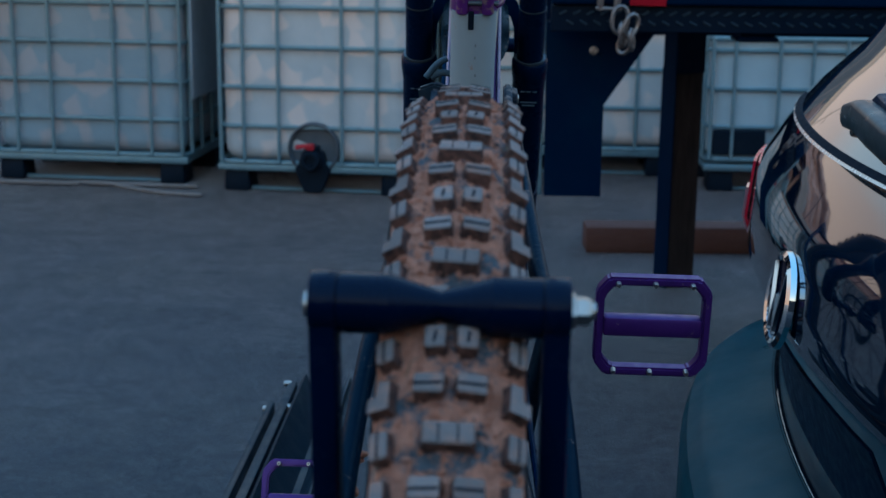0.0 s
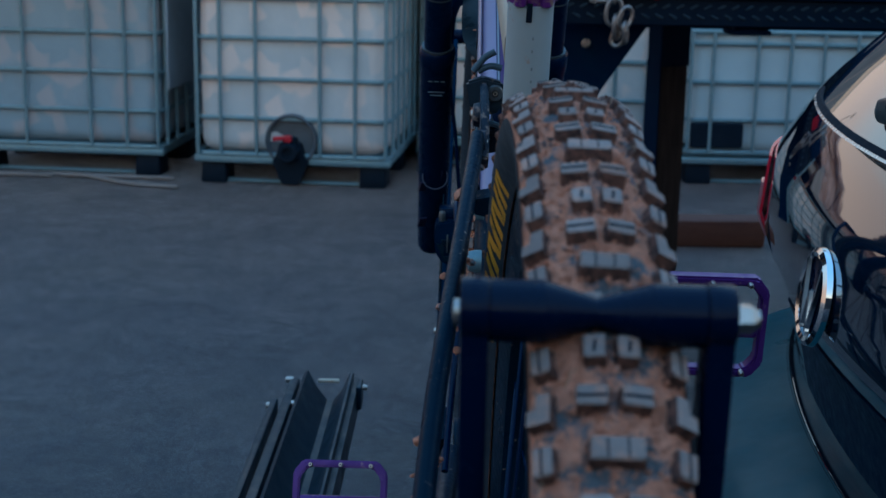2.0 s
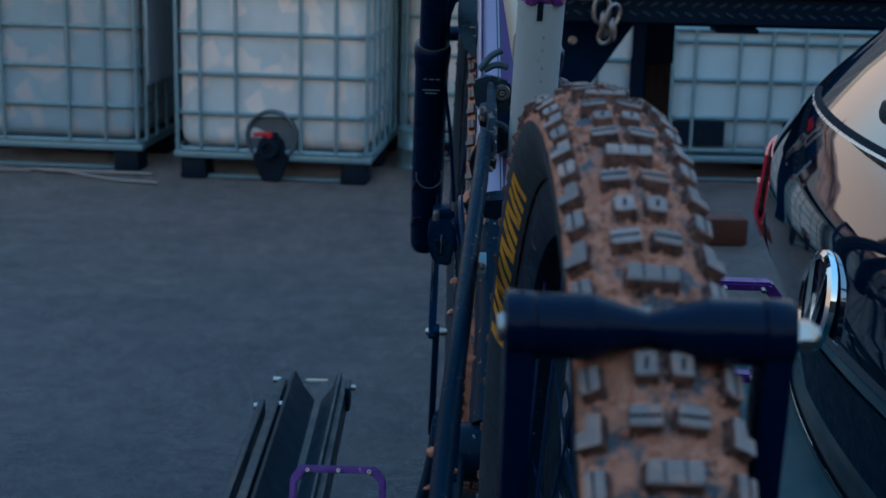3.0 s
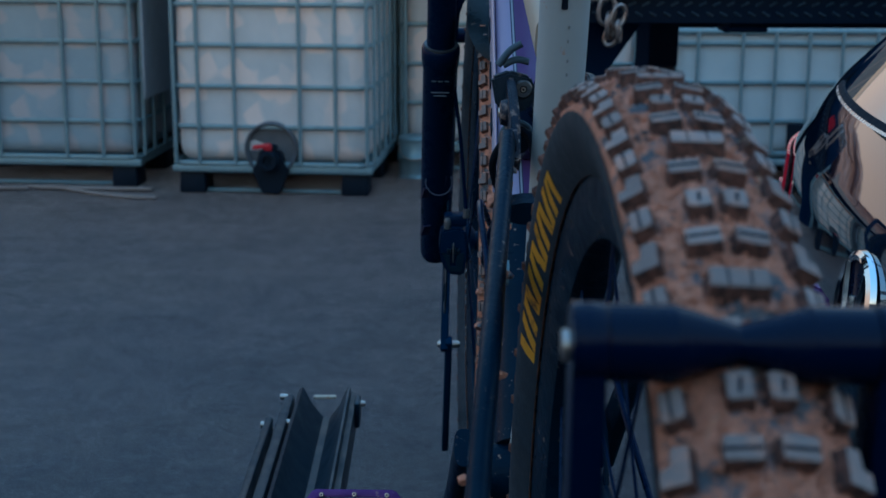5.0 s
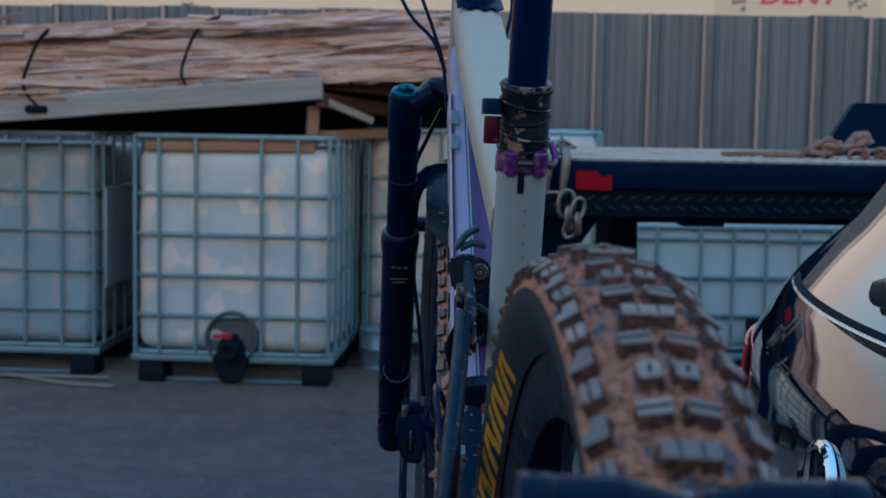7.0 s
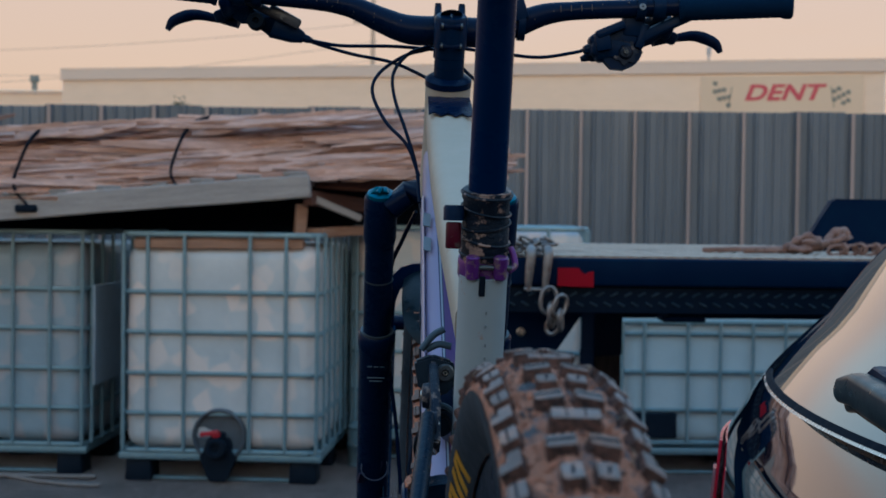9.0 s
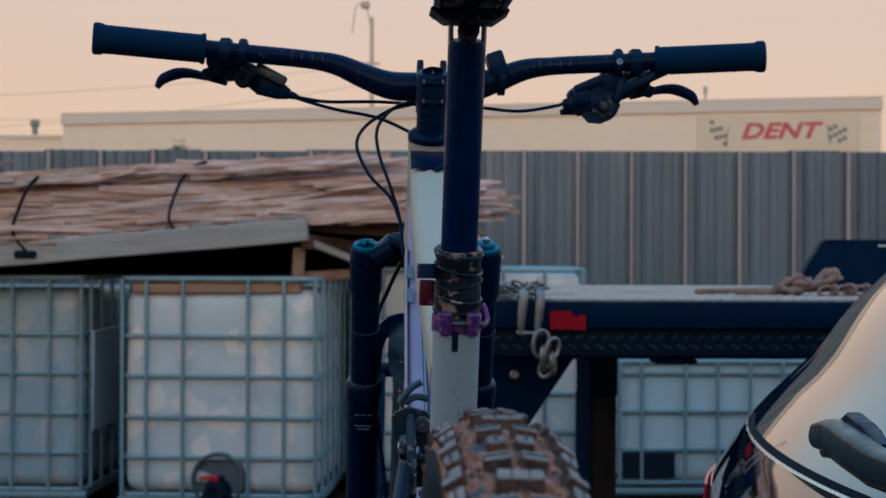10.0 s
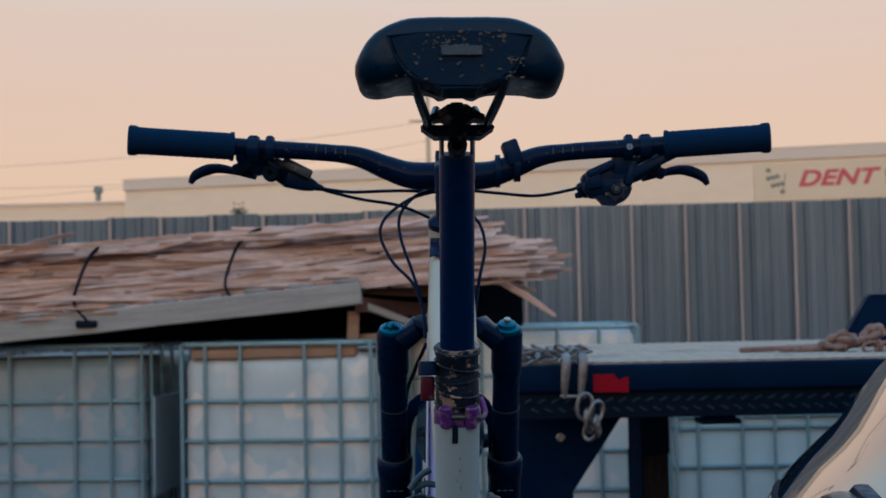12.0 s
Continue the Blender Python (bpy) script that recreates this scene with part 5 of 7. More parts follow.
def wheel(name, x0, y, loose_from, loose_to, label):
    """Tyre with tread, rim, spokes, hub."""
    random.seed(len(name))
    bm = B()
    xs = [-0.0285 + 0.057 * k / 46 for k in range(47)]
    prof = [(0.316, -0.0175), (0.325, -0.0235), (0.334, -0.0275), (0.342, -0.0292)] + [(crown(x)[0], x) for x in xs] + [(0.342, 0.0292), (0.334, 0.0275), (0.325, 0.0235), (0.316, 0.0175)]
    lathe(bm, prof, "x", (0, 0, 0), 800 if loose_to > loose_from else 300)
    for v in bm.verts:
        d = math.hypot(v.co.y, v.co.z)
        if d > 0.345:
            w = min(1.0, (d - 0.345) / 0.006)
            bump = w * (0.0016 * (noise.noise(v.co * 95) + 0.2) + 0.0016 * noise.noise(v.co * 260) + 0.0013 * noise.noise(v.co * 620) + 0.0010 * noise.noise(v.co * 1300) + (0.0010 if abs(v.co.x) < 0.0008 else 0.0))
            v.co.y *= 1 + bump / d
            v.co.z *= 1 + bump / d
    tyre = part(name, bm, MUDDY, bike, label, 60)
    tyre.matrix_basis = pose(x0, y, 0)
    bm = B()
    for s in (-1, 1):
        lathe(bm, [(r, s * (x + 0.0006)) for r, x in ((0.316, 0.0175), (0.325, 0.0235), (0.334, 0.0275), (0.342, 0.0292), (0.346, 0.0290))], "x", (0, 0, 0), 120)
    part("sidewall", bm, RUBBER, tyre, "dark rubber sidewall")
    base = {}
    stuff_v, stuff_f, stuff_m = [], [], []
    for row in range(ROUND):
        theta = (PHASE + 360.0 * row / ROUND) % 360
        for kind, m in tread(row, ROUND):
            if kind not in base:
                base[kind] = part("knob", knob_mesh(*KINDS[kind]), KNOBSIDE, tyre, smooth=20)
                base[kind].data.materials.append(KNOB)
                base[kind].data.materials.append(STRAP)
                base[kind].matrix_basis = m
                continue
            if loose_from <= theta <= loose_to:
                again(base[kind], m, tyre)
            else:
                me = base[kind].data
                n = len(stuff_v)
                stuff_v += [m @ v.co for v in me.vertices]
                stuff_f += [[n + q for q in f.vertices] for f in me.polygons]
                stuff_m += [f.material_index for f in me.polygons]
    me = bpy.data.meshes.new("tread")
    me.from_pydata(stuff_v, [], stuff_f)
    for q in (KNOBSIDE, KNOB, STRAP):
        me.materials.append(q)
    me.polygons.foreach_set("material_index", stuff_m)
    t = new("tread", me)
    t.parent = tyre
    tagged(t, kind="stuff")
    # crumbs of dry mud between the blocks
    rn = random.Random(5)
    if loose_to > loose_from:
        bm = B()
        bmesh.ops.create_icosphere(bm, subdivisions=1, radius=1.0)
        bm.verts.index_update()
        ball, skin = [v.co.copy() for v in bm.verts], [[v.index for v in f.verts] for f in bm.faces]
        bm.free()
        vs, fs = [], []
        for k in range(6000):
            m = knob_pose(rn.uniform(60, 175), rn.uniform(-0.0275, 0.0275), 0, -0.0007)
            s, n = 0.00025 + 0.0013 * rn.random() ** 3, len(vs)
            vs += [m @ (v * s * rn.uniform(0.6, 1.4) + Vector((0, 0, 0.0003))) for v in ball]
            fs += [[n + q for q in f] for f in skin]
        me = bpy.data.meshes.new("mud_crumb")
        me.from_pydata(vs, [], fs)
        me.materials.append(MUDDY)
        crumb = new("mud_crumb", me)
        crumb.parent = tyre
        tagged(crumb, "dry red-brown mud", kind="stuff")
    if loose_to > loose_from:
        for k in range(14):
            m = knob_pose(rn.uniform(75, 150), rn.choice((-1, 1)) * rn.uniform(0.017, 0.027), 0, -0.004)
            a, long = rn.uniform(0, 6.28), rn.uniform(0.006, 0.014)
            bm = B()
            tube(bm, [m @ Vector((0, 0, -0.002)), m @ Vector((long * 0.5 * math.cos(a), long * 0.5 * math.sin(a), 0.002)), m @ Vector((long * math.cos(a), long * math.sin(a), 0.001))], [0.00022, 0.00018, 0.0001], 4)
            part("grass_blade", bm, STRAW, tyre, "dry blade of grass stuck in the mud")
    bm = B()
    lathe(bm, [(0.318, -0.0145), (0.316, -0.0165), (0.300, -0.0155), (0.286, -0.010), (0.283, 0.0), (0.286, 0.010), (0.300, 0.0155), (0.316, 0.0165), (0.318, 0.0145), (0.308, 0.0)], "x", (0, 0, 0), 120, closed=True)
    rim = part("rim", bm, STAYBLUE, bike, "dark muddy wheel rim")
    rim.matrix_basis = pose(x0, y, 0)
    for k in range(28):
        s = 1 if k % 2 else -1
        lean = (12 if (k // 2) % 2 else -12)
        a, b = radians(360 * k / 28), radians(360 * k / 28 + lean * 3.2)
        bm = B()
        tube(bm, [(s * 0.028, 0.024 * math.cos(b), 0.024 * math.sin(b)), (s * 0.004, 0.288 * math.cos(a), 0.288 * math.sin(a))], 0.0010, 5)
        part("spoke", bm, GLOSSBLACK, rim)
    bm = B()
    lathe(bm, [(0.001, -0.066), (0.010, -0.066), (0.012, -0.040), (0.028, -0.032), (0.028, -0.026), (0.013, -0.018), (0.013, 0.018), (0.028, 0.026), (0.028, 0.032), (0.012, 0.040), (0.010, 0.066), (0.001, 0.066)], "x", (0, 0, 0), 24)
    part("hub", bm, MATTBLACK, rim)
    return tyre, rim


rear_tyre, rear_rim = wheel("rear_tyre", -0.0022, -0.045, 68, 172, "knobbly rear tyre caked in red-brown mud")
front_tyre, front_rim = wheel("front_tyre", 0.0, 1.235, 1, 0, "knobbly front tyre with dried mud")

# plain yellow marks on the rear sidewall, grey ones on the front rim
for k in range(13):
    bm = B()
    th = radians(27 + 2.75 * k)
    lean, q = radians(1.5 if k % 3 else 0.4), []
    for r, t, x in ((0.3195, th - lean, 0.0205), (0.327, th, 0.0255), (0.3345, th + lean, 0.0290), (0.3345, th + lean + radians(1.75), 0.0290), (0.327, th + radians(1.75), 0.0255), (0.3195, th - lean + radians(1.75), 0.0205)):
        q.append(bm.verts.new((-x, r * math.cos(t), r * math.sin(t))))
    bm.faces.new((q[0], q[1], q[4], q[5]))
    bm.faces.new((q[1], q[2], q[3], q[4]))
    bmesh.ops.solidify(bm, geom=list(bm.faces), thickness=0.0005)
    part("yellow_mark", bm, YELLOW, rear_tyre, "plain yellow sidewall mark")
bm = B()
for k in range(9):
    th = radians(-21.5 - 2.35 * k - (5.0 if k > 4 else 0.0))
    lean, q = radians(0.5 if k % 2 else -0.4), []
    for r, t, x in ((0.3025, th - lean, 0.0166), (0.3165, th, 0.0176), (0.3165, th - radians(0.95), 0.0176), (0.3025, th - lean - radians(0.95), 0.0166)):
        q.append(bm.verts.new((-x - 0.0006, r * math.cos(t), r * math.sin(t))))
    bm.faces.new(q)
bmesh.ops.solidify(bm, geom=list(bm.faces), thickness=0.0005)
pieces("rim_mark", bm, GREYPRINT, front_rim, "plain pale rim marks")


def rotor(y, x, r, parent, turn=0):
    bm = B()
    lathe(bm, [(r - 0.014, -0.0009), (r, -0.0009), (r, 0.0009), (r - 0.014, 0.0009)], "x", (x, 0, 0), 60, closed=True)
    for k in range(6):
        a = radians(60 * k)
        tube(bm, [(x, 0.022 * math.cos(a), 0.022 * math.sin(a)), (x, (r - 0.012) * math.cos(a + 0.5), (r - 0.012) * math.sin(a + 0.5))], 0.0022, 5)
    return part("brake_disc", bm, TRAYMETAL, parent, "thin dark brake disc")


rotor(1.235, -0.058, 0.1, front_rim)
rotor(0, -0.056, 0.09, rear_rim)


# frame
bm = B()
beam(bm, [((0, 0.925, 0.535), 0.048, 0.052), ((0, 0.86, 0.513), 0.050, 0.050), ((0, 0.72, 0.465), 0.051, 0.046), ((0, 0.55, 0.408), 0.047, 0.042), ((0, 0.375, 0.345), 0.036, 0.038)], 24, 3.6)
tt = part("top_tube", bm, FRAMEWHITE, bike, "white painted top tube", 60)
bm = B()
beam(bm, [((0, 0.965, 0.485), 0.050, 0.062), ((0, 0.90, 0.425), 0.054, 0.068), ((0, 0.72, 0.26), 0.054, 0.068), ((0, 0.60, 0.147), 0.055, 0.066)], 24, 3.2)
part("down_tube", bm, FRAMEPURPLE, bike, "purple painted down tube", 60)
bm = B()
beam(bm, [((0, 0.61, 0.156), 0.058, 0.069), ((0, 0.52, 0.07), 0.060, 0.066), ((0, 0.45, 0.0), 0.07, 0.057)], 24, 3.2)
part("tube_guard", bm, STAYBLUE, bike, "dark guard on the lower down tube", 60)
bm = B()
for s in (-1, 1):
    beam(bm, [((s * 0.0262, 0.90, 0.432), 0.004, 0.044), ((s * 0.0272, 0.72, 0.268), 0.004, 0.046), ((s * 0.0278, 0.615, 0.165), 0.004, 0.042)], 12, 3)
fl = part("flank_stripe", bm, FRAMELILAC, bike, "pale lilac stripe on the frame flank", 60)
for f in (0.12, 0.215):
    bm = B()
    prism(bm, [(-0.0045, -0.009), (0.0035, -0.011), (0.0045, 0.009), (-0.0035, 0.011)], 0.0012, Matrix.Translation((-0.0232, 0.90 - 0.285 * f - 0.0205, 0.432 - 0.267 * f + 0.0205)) @ pose(0, 0, 0, 43, 0, 0))
    part("tube_mark", bm, PLATE, fl, "blue-grey printed mark")
for k in range(2, 6):
    f = 0.12 + 0.15 * k
    bm = B()
    prism(bm, [(-0.008, -0.011), (0.006, -0.013), (0.008, 0.011), (-0.006, 0.013)], 0.0012, Matrix.Translation((-0.0288 - 0.0006 * k / 5, 0.90 - 0.285 * f, 0.432 - 0.267 * f)) @ pose(0, 0, 0, 0, -90, 0) @ pose(0, 0, 0, 0, 0, -43))
    part("side_mark", bm, STAYBLUE, fl, "dark blue printed mark")
bm = B()
beam(bm, [((0, 0.440, -0.015), 0.05, 0.05), ((0, 0.425, 0.06), 0.036, 0.040), ((0, 0.395, 0.19), 0.0355, 0.037), ((0, 0.347, 0.385), 0.0355, 0.0355)], 24, 2.2)
st = part("seat_tube", bm, SEATWHITE, bike, "white painted seat tube with mud spots", 60)
bm = B()
for k in (0, 1.2, 2.9, 4.1, 6.3, 7.4):
    block(bm, (0.0012, 0.0016, 0.0022), (0.002 + 0.0004 * math.sin(5 * k), 0.3355 + 0.0020 * k, 0.357 - 0.0082 * k), (13.8, 0, 0))
pieces("tube_mark", bm, TUBEMARK, st)
bm = B()
block(bm, (0.0045, 0.0012, 0.015), (-0.002, 0.3300, 0.3765), (13.8, 0, 0), bevel=0.0005)
part("clamp_slit", bm, STRAP, st, "dark slit below the seat clamp")
bm = B()
lathe(bm, [(0.001, -0.0015), (0.0025, -0.0015), (0.0032, -0.0008), (0.0046, -0.0005), (0.0050, 0.004)], "y", (0.0, 0.3485, 0.3125), 18)
part("tube_bolt", bm, LINKDARK, st, "dark bolt in the seat tube")
bm = B()
lathe(bm, [(0.001, -0.045), (0.024, -0.045), (0.026, -0.035), (0.026, 0.035), (0.024, 0.045), (0.001, 0.045)], "x", (0, 0.44, -0.015), 28)
part("bottom_bracket", bm, STAYBLUE, bike)
HT0, HT1 = Vector((0, 0.985, 0.452)), Vector((0, 0.931, 0.576))
hw = (HT1 - HT0).normalized()
bm = B()
tube(bm, [HT0, HT0 + hw * 0.03, HT0 + hw * 0.10, HT1], [0.029, 0.027, 0.0255, 0.026], 28)
part("head_tube", bm, FRAMEWHITE, bike, "white head tube")
bm = B()
prism(bm, [(-0.0235, 0.045), (0.0235, 0.045), (0.0245, -0.030), (0.018, -0.038), (0.012, -0.027), (0.004, -0.040), (-0.003, -0.026), (-0.012, -0.036), (-0.018, -0.025), (-0.0245, -0.032)], 0.0015, pose(0, 0.870, 0.5440, 18.7, 0, 0))
part("head_decal", bm, GLOSSBLACK, bike, "black painted patch with a torn edge")
bm = B()
tube(bm, [HT1 - hw * 0.001, HT1 + hw * 0.006, HT1 + hw * 0.010], [0.0265, 0.0265, 0.021], 28)
part("headset", bm, GLOSSBLACK, bike)
for k in range(3):
    bm = B()
    tube(bm, [HT1 + hw * (0.010 + 0.0115 * k), HT1 + hw * (0.0210 + 0.0115 * k)], 0.0170, 24)
    part("spacer", bm, MATTBLACK, bike)

# stem and handlebar
bm = B()
SP = HT1 + hw * 0.046
tube(bm, [SP - hw * 0.002, SP + hw * 0.031, SP + hw * 0.034], [0.0185, 0.0185, 0.0165], 24)
block(bm, (0.031, 0.040, 0.032), (0, 0.952, 0.638), (-12, 0, 0), bevel=0.008, cuts=3)
for s in (-1, 1):
    block(bm, (0.008, 0.032, 0.042), (s * 0.0135, 0.944, 0.641), (-12, 0, 0), bevel=0.004, cuts=2)
stem = part("stem", bm, MATTBLACK, bike, "black clamp stem")
bm = B()
for s in (-1, 1):
    for z in (0.662, 0.612):
        lathe(bm, [(0.001, 0.006), (0.0035, 0.006), (0.0042, 0.0), (0.0042, -0.006), (0.001, -0.006)], "z", (s * 0.0135, 0.938, z), 10)
pieces("stem_bolt", bm, MATTBLACK, stem)
for d in (0.019, -0.004):
    a = SP + hw * d + Vector((0, -0.0178, 0))
    bm = B()
    tube(bm, [a + Vector((-0.0125, 0.0015, 0)), a + Vector((0.0125, 0.0015, 0))], 0.0042, 10)
    boss = part("pinch_boss", bm, GLOSSBLACK, stem, "rounded black clamp boss")
    for x in (-0.0115, 0.0100):
        bm = B()
        tube(bm, [a + Vector((x, -0.0008, 0)), a + Vector((x + 0.0022, -0.0008, 0))], 0.0036, 10)
        part("pinch_bolt", bm, RINGGREY, boss, "dull bolt end")
bm = B()
lathe(bm, [(0.001, 0.0012), (0.010, 0.0012), (0.0125, 0.0)], "z", SP + hw * 0.034, 20, (-23, 0, 0))
part("top_plate", bm, GLOSSBLACK, stem)
BAR = [(0.0, 0.962, 0.640), (0.045, 0.962, 0.640), (0.078, 0.961, 0.650), (0.112, 0.959, 0.663), (0.15, 0.955, 0.668), (0.21, 0.945, 0.671), (0.26, 0.937, 0.674), (0.388, 0.915, 0.680)]
path = smooth_path([(-x, y, z) for x, y, z in BAR[:0:-1]] + BAR, 5)
bm = B()
tube(bm, path, [0.0108 + 0.0066 * max(0.0, min(1.0, (0.14 - abs(p.x)) / 0.10)) for p in path], 20)
bar = part("handlebar", bm, GLOSSBLACK, bike, "black riser handlebar with faint worn marks")
bm = B()
for s in (-1, 1):
    for k in range(6):
        x = 0.128 + 0.012 * k
        block(bm, (0.0009, 0.001, 0.0075), (s * x, 0.9435 - 0.0006 * k, 0.668 + 0.0008 * k), (0, -s * 3, 0))
pieces("bar_mark", bm, FLECK, bar)
rn = random.Random(31)
bm = B()
for k in range(26):
    x = rn.choice((-1, -1, 1)) * rn.uniform(0.05, 0.225)
    c = min(path, key=lambda q: abs(q.x - x))
    r = 0.0109 + 0.0066 * max(0.0, min(1.0, (0.14 - abs(x)) / 0.10))
    a = rn.uniform(-0.9, 0.9)
    block(bm, (rn.uniform(0.0006, 0.0014), 0.0007, rn.uniform(0.0006, 0.0024)), (x, c.y - r * math.cos(a), c.z + r * math.sin(a)), (-math.degrees(a), 0, 0))
pieces("mud_fleck", bm, FLECK, bar)
for s in (-1, 1):
    m = Matrix.Translation((s * 0.263, 0.9366, 0.6740)) @ Vector((s * 0.136, -0.0235, 0.0065)).to_track_quat("Z", "Y").to_matrix().to_4x4()
    bm = B()
    prof = [(0.011, 0.0), (0.0178, 0.001), (0.0182, 0.004), (0.0165, 0.007)]
    prof += [(0.0163 + 0.0004 * (k % 2), 0.008 + k * 0.0040) for k in range(26)]
    prof += [(0.0166, 0.115), (0.0184, 0.119), (0.0185, 0.126), (0.0165, 0.128), (0.001, 0.128)]
    lathe(bm, prof, "z", segs=28)
    bmesh.ops.transform(bm, verts=list(bm.verts), matrix=m)
    part("grip", bm, GRIPRUBBER, bike, "black rubber grip")


def brake_lever(s):
    """Clamp, slanted body with reservoir cap, hooked blade; the one side is turned up a little more on the bar."""
    up = 0.007 if s < 0 else 0.0
    bm = B()
    beam(bm, [((s * 0.264, 0.970, 0.664 + up), 0.010, 0.012), ((s * 0.252, 0.973, 0.656 + up), 0.020, 0.022), ((s * 0.234, 0.977, 0.646 + up), 0.024, 0.026), ((s * 0.203, 0.979, 0.633 + up), 0.024, 0.026), ((s * 0.180, 0.980, 0.623 + up * 1.4), 0.020, 0.021), ((s * 0.168, 0.980, 0.618 + up * 1.5), 0.012, 0.012)], 14, 4)
    block(bm, (0.034, 0.018, 0.014), (s * 0.256, 0.985, 0.648 + up), (0, s * 22, 0), bevel=0.004, cuts=2)
    block(bm, (0.016, 0.020, 0.022), (s * 0.256, 0.972, 0.652 + up), (0, s * 24, 0), bevel=0.004, cuts=2)
    body = part("brake_lever", bm, MATTBLACK, bike, "black hydraulic brake lever body")
    bm = B()
    block(bm, (0.090, 0.008, 0.0095), (s * 0.2145, 0.9655, 0.6515 + up), (0, -s * 24, 0), bevel=0.003, cuts=2)
    lid = part("reservoir_lid", bm, LIDGREY, body, "worn grey reservoir lid")
    bm = B()
    block(bm, (0.040, 0.011, 0.0125), (s * 0.1895, 0.9650, 0.6430 + up), (0, -s * 27, 0), bevel=0.003, cuts=2)
    part("lid_step", bm, LIDGREY, lid, "raised worn end of the lid")
    bm = B()
    for k in range(3):
        lathe(bm, [(0.001, -0.0025), (0.0020, -0.0025), (0.0024, 0.0)], "y", (s * (0.246 - 0.027 * k), 0.9605, 0.6655 + up - 0.0120 * k), 10)
    pieces("lid_screw", bm, RINGGREY, body)
    bm = B()
    lathe(bm, [(0.001, -0.006), (0.003, -0.006), (0.004, -0.010), (0.0085, -0.010), (0.010, -0.007), (0.010, 0.006)], "y", (s * 0.222, 0.963, 0.6375 + up * 0.8), 20)
    part("pivot_cap", bm, STRAP, body)
    bm = B()
    tube(bm, [(s * 0.170, 0.980, 0.6185 + up * 1.5), (s * 0.163, 0.980, 0.6165 + up * 1.5), (s * 0.158, 0.980, 0.6150 + up * 1.5)], [0.0052, 0.0046, 0.0030], 10)
    part("hose_nut", bm, MATTBLACK, body)
    for x, wide, y in ((0.240, 0.007, 0.939), (0.220, 0.005, 0.942)):
        bm = B()
        lathe(bm, [(0.0115, -wide), (0.0142, -wide), (0.0150, 0.0), (0.0142, wide), (0.0115, wide)], "x", (s * x, y, 0.672), 20, closed=True)
        block(bm, (wide * 1.7, 0.012, 0.008), (s * x, y - 0.001, 0.6835), bevel=0.0015)
        part("clamp", bm, MATTBLACK, body)
    bm = B()
    pts = smooth_path([(s * 0.244, 0.988, 0.640 + up * 0.6), (s * 0.267, 0.995, 0.6445 + up * 0.6), (s * 0.291, 0.998, 0.6490 + up * 0.6), (s * 0.306, 0.998, 0.6475 + up * 0.6), (s * 0.321, 0.996, 0.6405 + up * 0.6), (s * 0.3275, 0.994, 0.6300 + up * 0.6)], 5)
    tube(bm, pts, [(0.0052, 0.0036, 0.0048, 0.0056, 0.0050, 0.0026)[k // 5] * (1 - k % 5 / 5) + (0.0052, 0.0036, 0.0048, 0.0056, 0.0050, 0.0026, 0.0026)[k // 5 + 1] * (k % 5 / 5) for k in range(len(pts))], 10, flat=1.3)
    part("blade", bm, GLOSSBLACK, body, "hooked black lever blade")
    return body


brake_lever(-1)
brake_lever(1)
bm = B()
block(bm, (0.060, 0.030, 0.034), (0.195, 0.962, 0.635), (0, -24, 0), bevel=0.008, cuts=3)
pod = part("shifter", bm, MATTBLACK, bike, "black gear shifter pod")
bm = B()
block(bm, (0.050, 0.024, 0.026), (0.190, 0.958, 0.626), (0, 8, 0), bevel=0.007, cuts=2)
part("lower_housing", bm, MATTBLACK, pod)
bm = B()
prism(bm, [(0.168, 0.622), (0.180, 0.612), (0.190, 0.602), (0.205, 0.601), (0.218, 0.608), (0.226, 0.622), (0.21, 0.64), (0.172, 0.632)], 0.016, pose(0, 0.966, 0, 90, 0, 0))
part("wheel_housing", bm, MATTBLACK, pod)
bm = B()
block(bm, (0.024, 0.018, 0.011), (0.170, 0.965, 0.626), (0, -10, 0), bevel=0.004, cuts=2)
part("cable_barrel", bm, MATTBLACK, pod)
bm = B()
lathe(bm, [(0.001, -0.014), (0.015, -0.014), (0.019, -0.009), (0.020, 0.008)], "y", (0.207, 0.965, 0.624), 20)
part("wheel_seat", bm, MATTBLACK, pod)
bm = B()
block(bm, (0.036, 0.014, 0.010), (0.186, 0.944, 0.6455), (0, -24, 0), bevel=0.003, cuts=2)
part("cover", bm, MATTBLACK, pod)
bm = B()
block(bm, (0.018, 0.012, 0.022), (0.178, 0.945, 0.632), (0, -12, 0), bevel=0.003, cuts=2)
part("side_cover", bm, MATTBLACK, pod)
bm = B()
block(bm, (0.010, 0.012, 0.030), (0.224, 0.950, 0.640), (0, 16, 0), bevel=0.003, cuts=2)
part("strut", bm, MATTBLACK, pod)
bm = B()
block(bm, (0.026, 0.018, 0.032), (0.214, 0.954, 0.655), (0, 4, 0), bevel=0.004, cuts=2)
part("bar_arm", bm, MATTBLACK, pod)
bm = B()
block(bm, (0.026, 0.020, 0.012), (0.182, 0.962, 0.622), (0, 14, 0), bevel=0.004, cuts=2)
part("under_cover", bm, MATTBLACK, pod)
bm = B()
tube(bm, smooth_path([(0.212, 0.955, 0.631), (0.236, 0.945, 0.645), (0.258, 0.94, 0.656), (0.283, 0.938, 0.668)]), 0.0046, 8, flat=1.5)
part("shift_lever", bm, MATTBLACK, pod)
bm = B()
cog = []
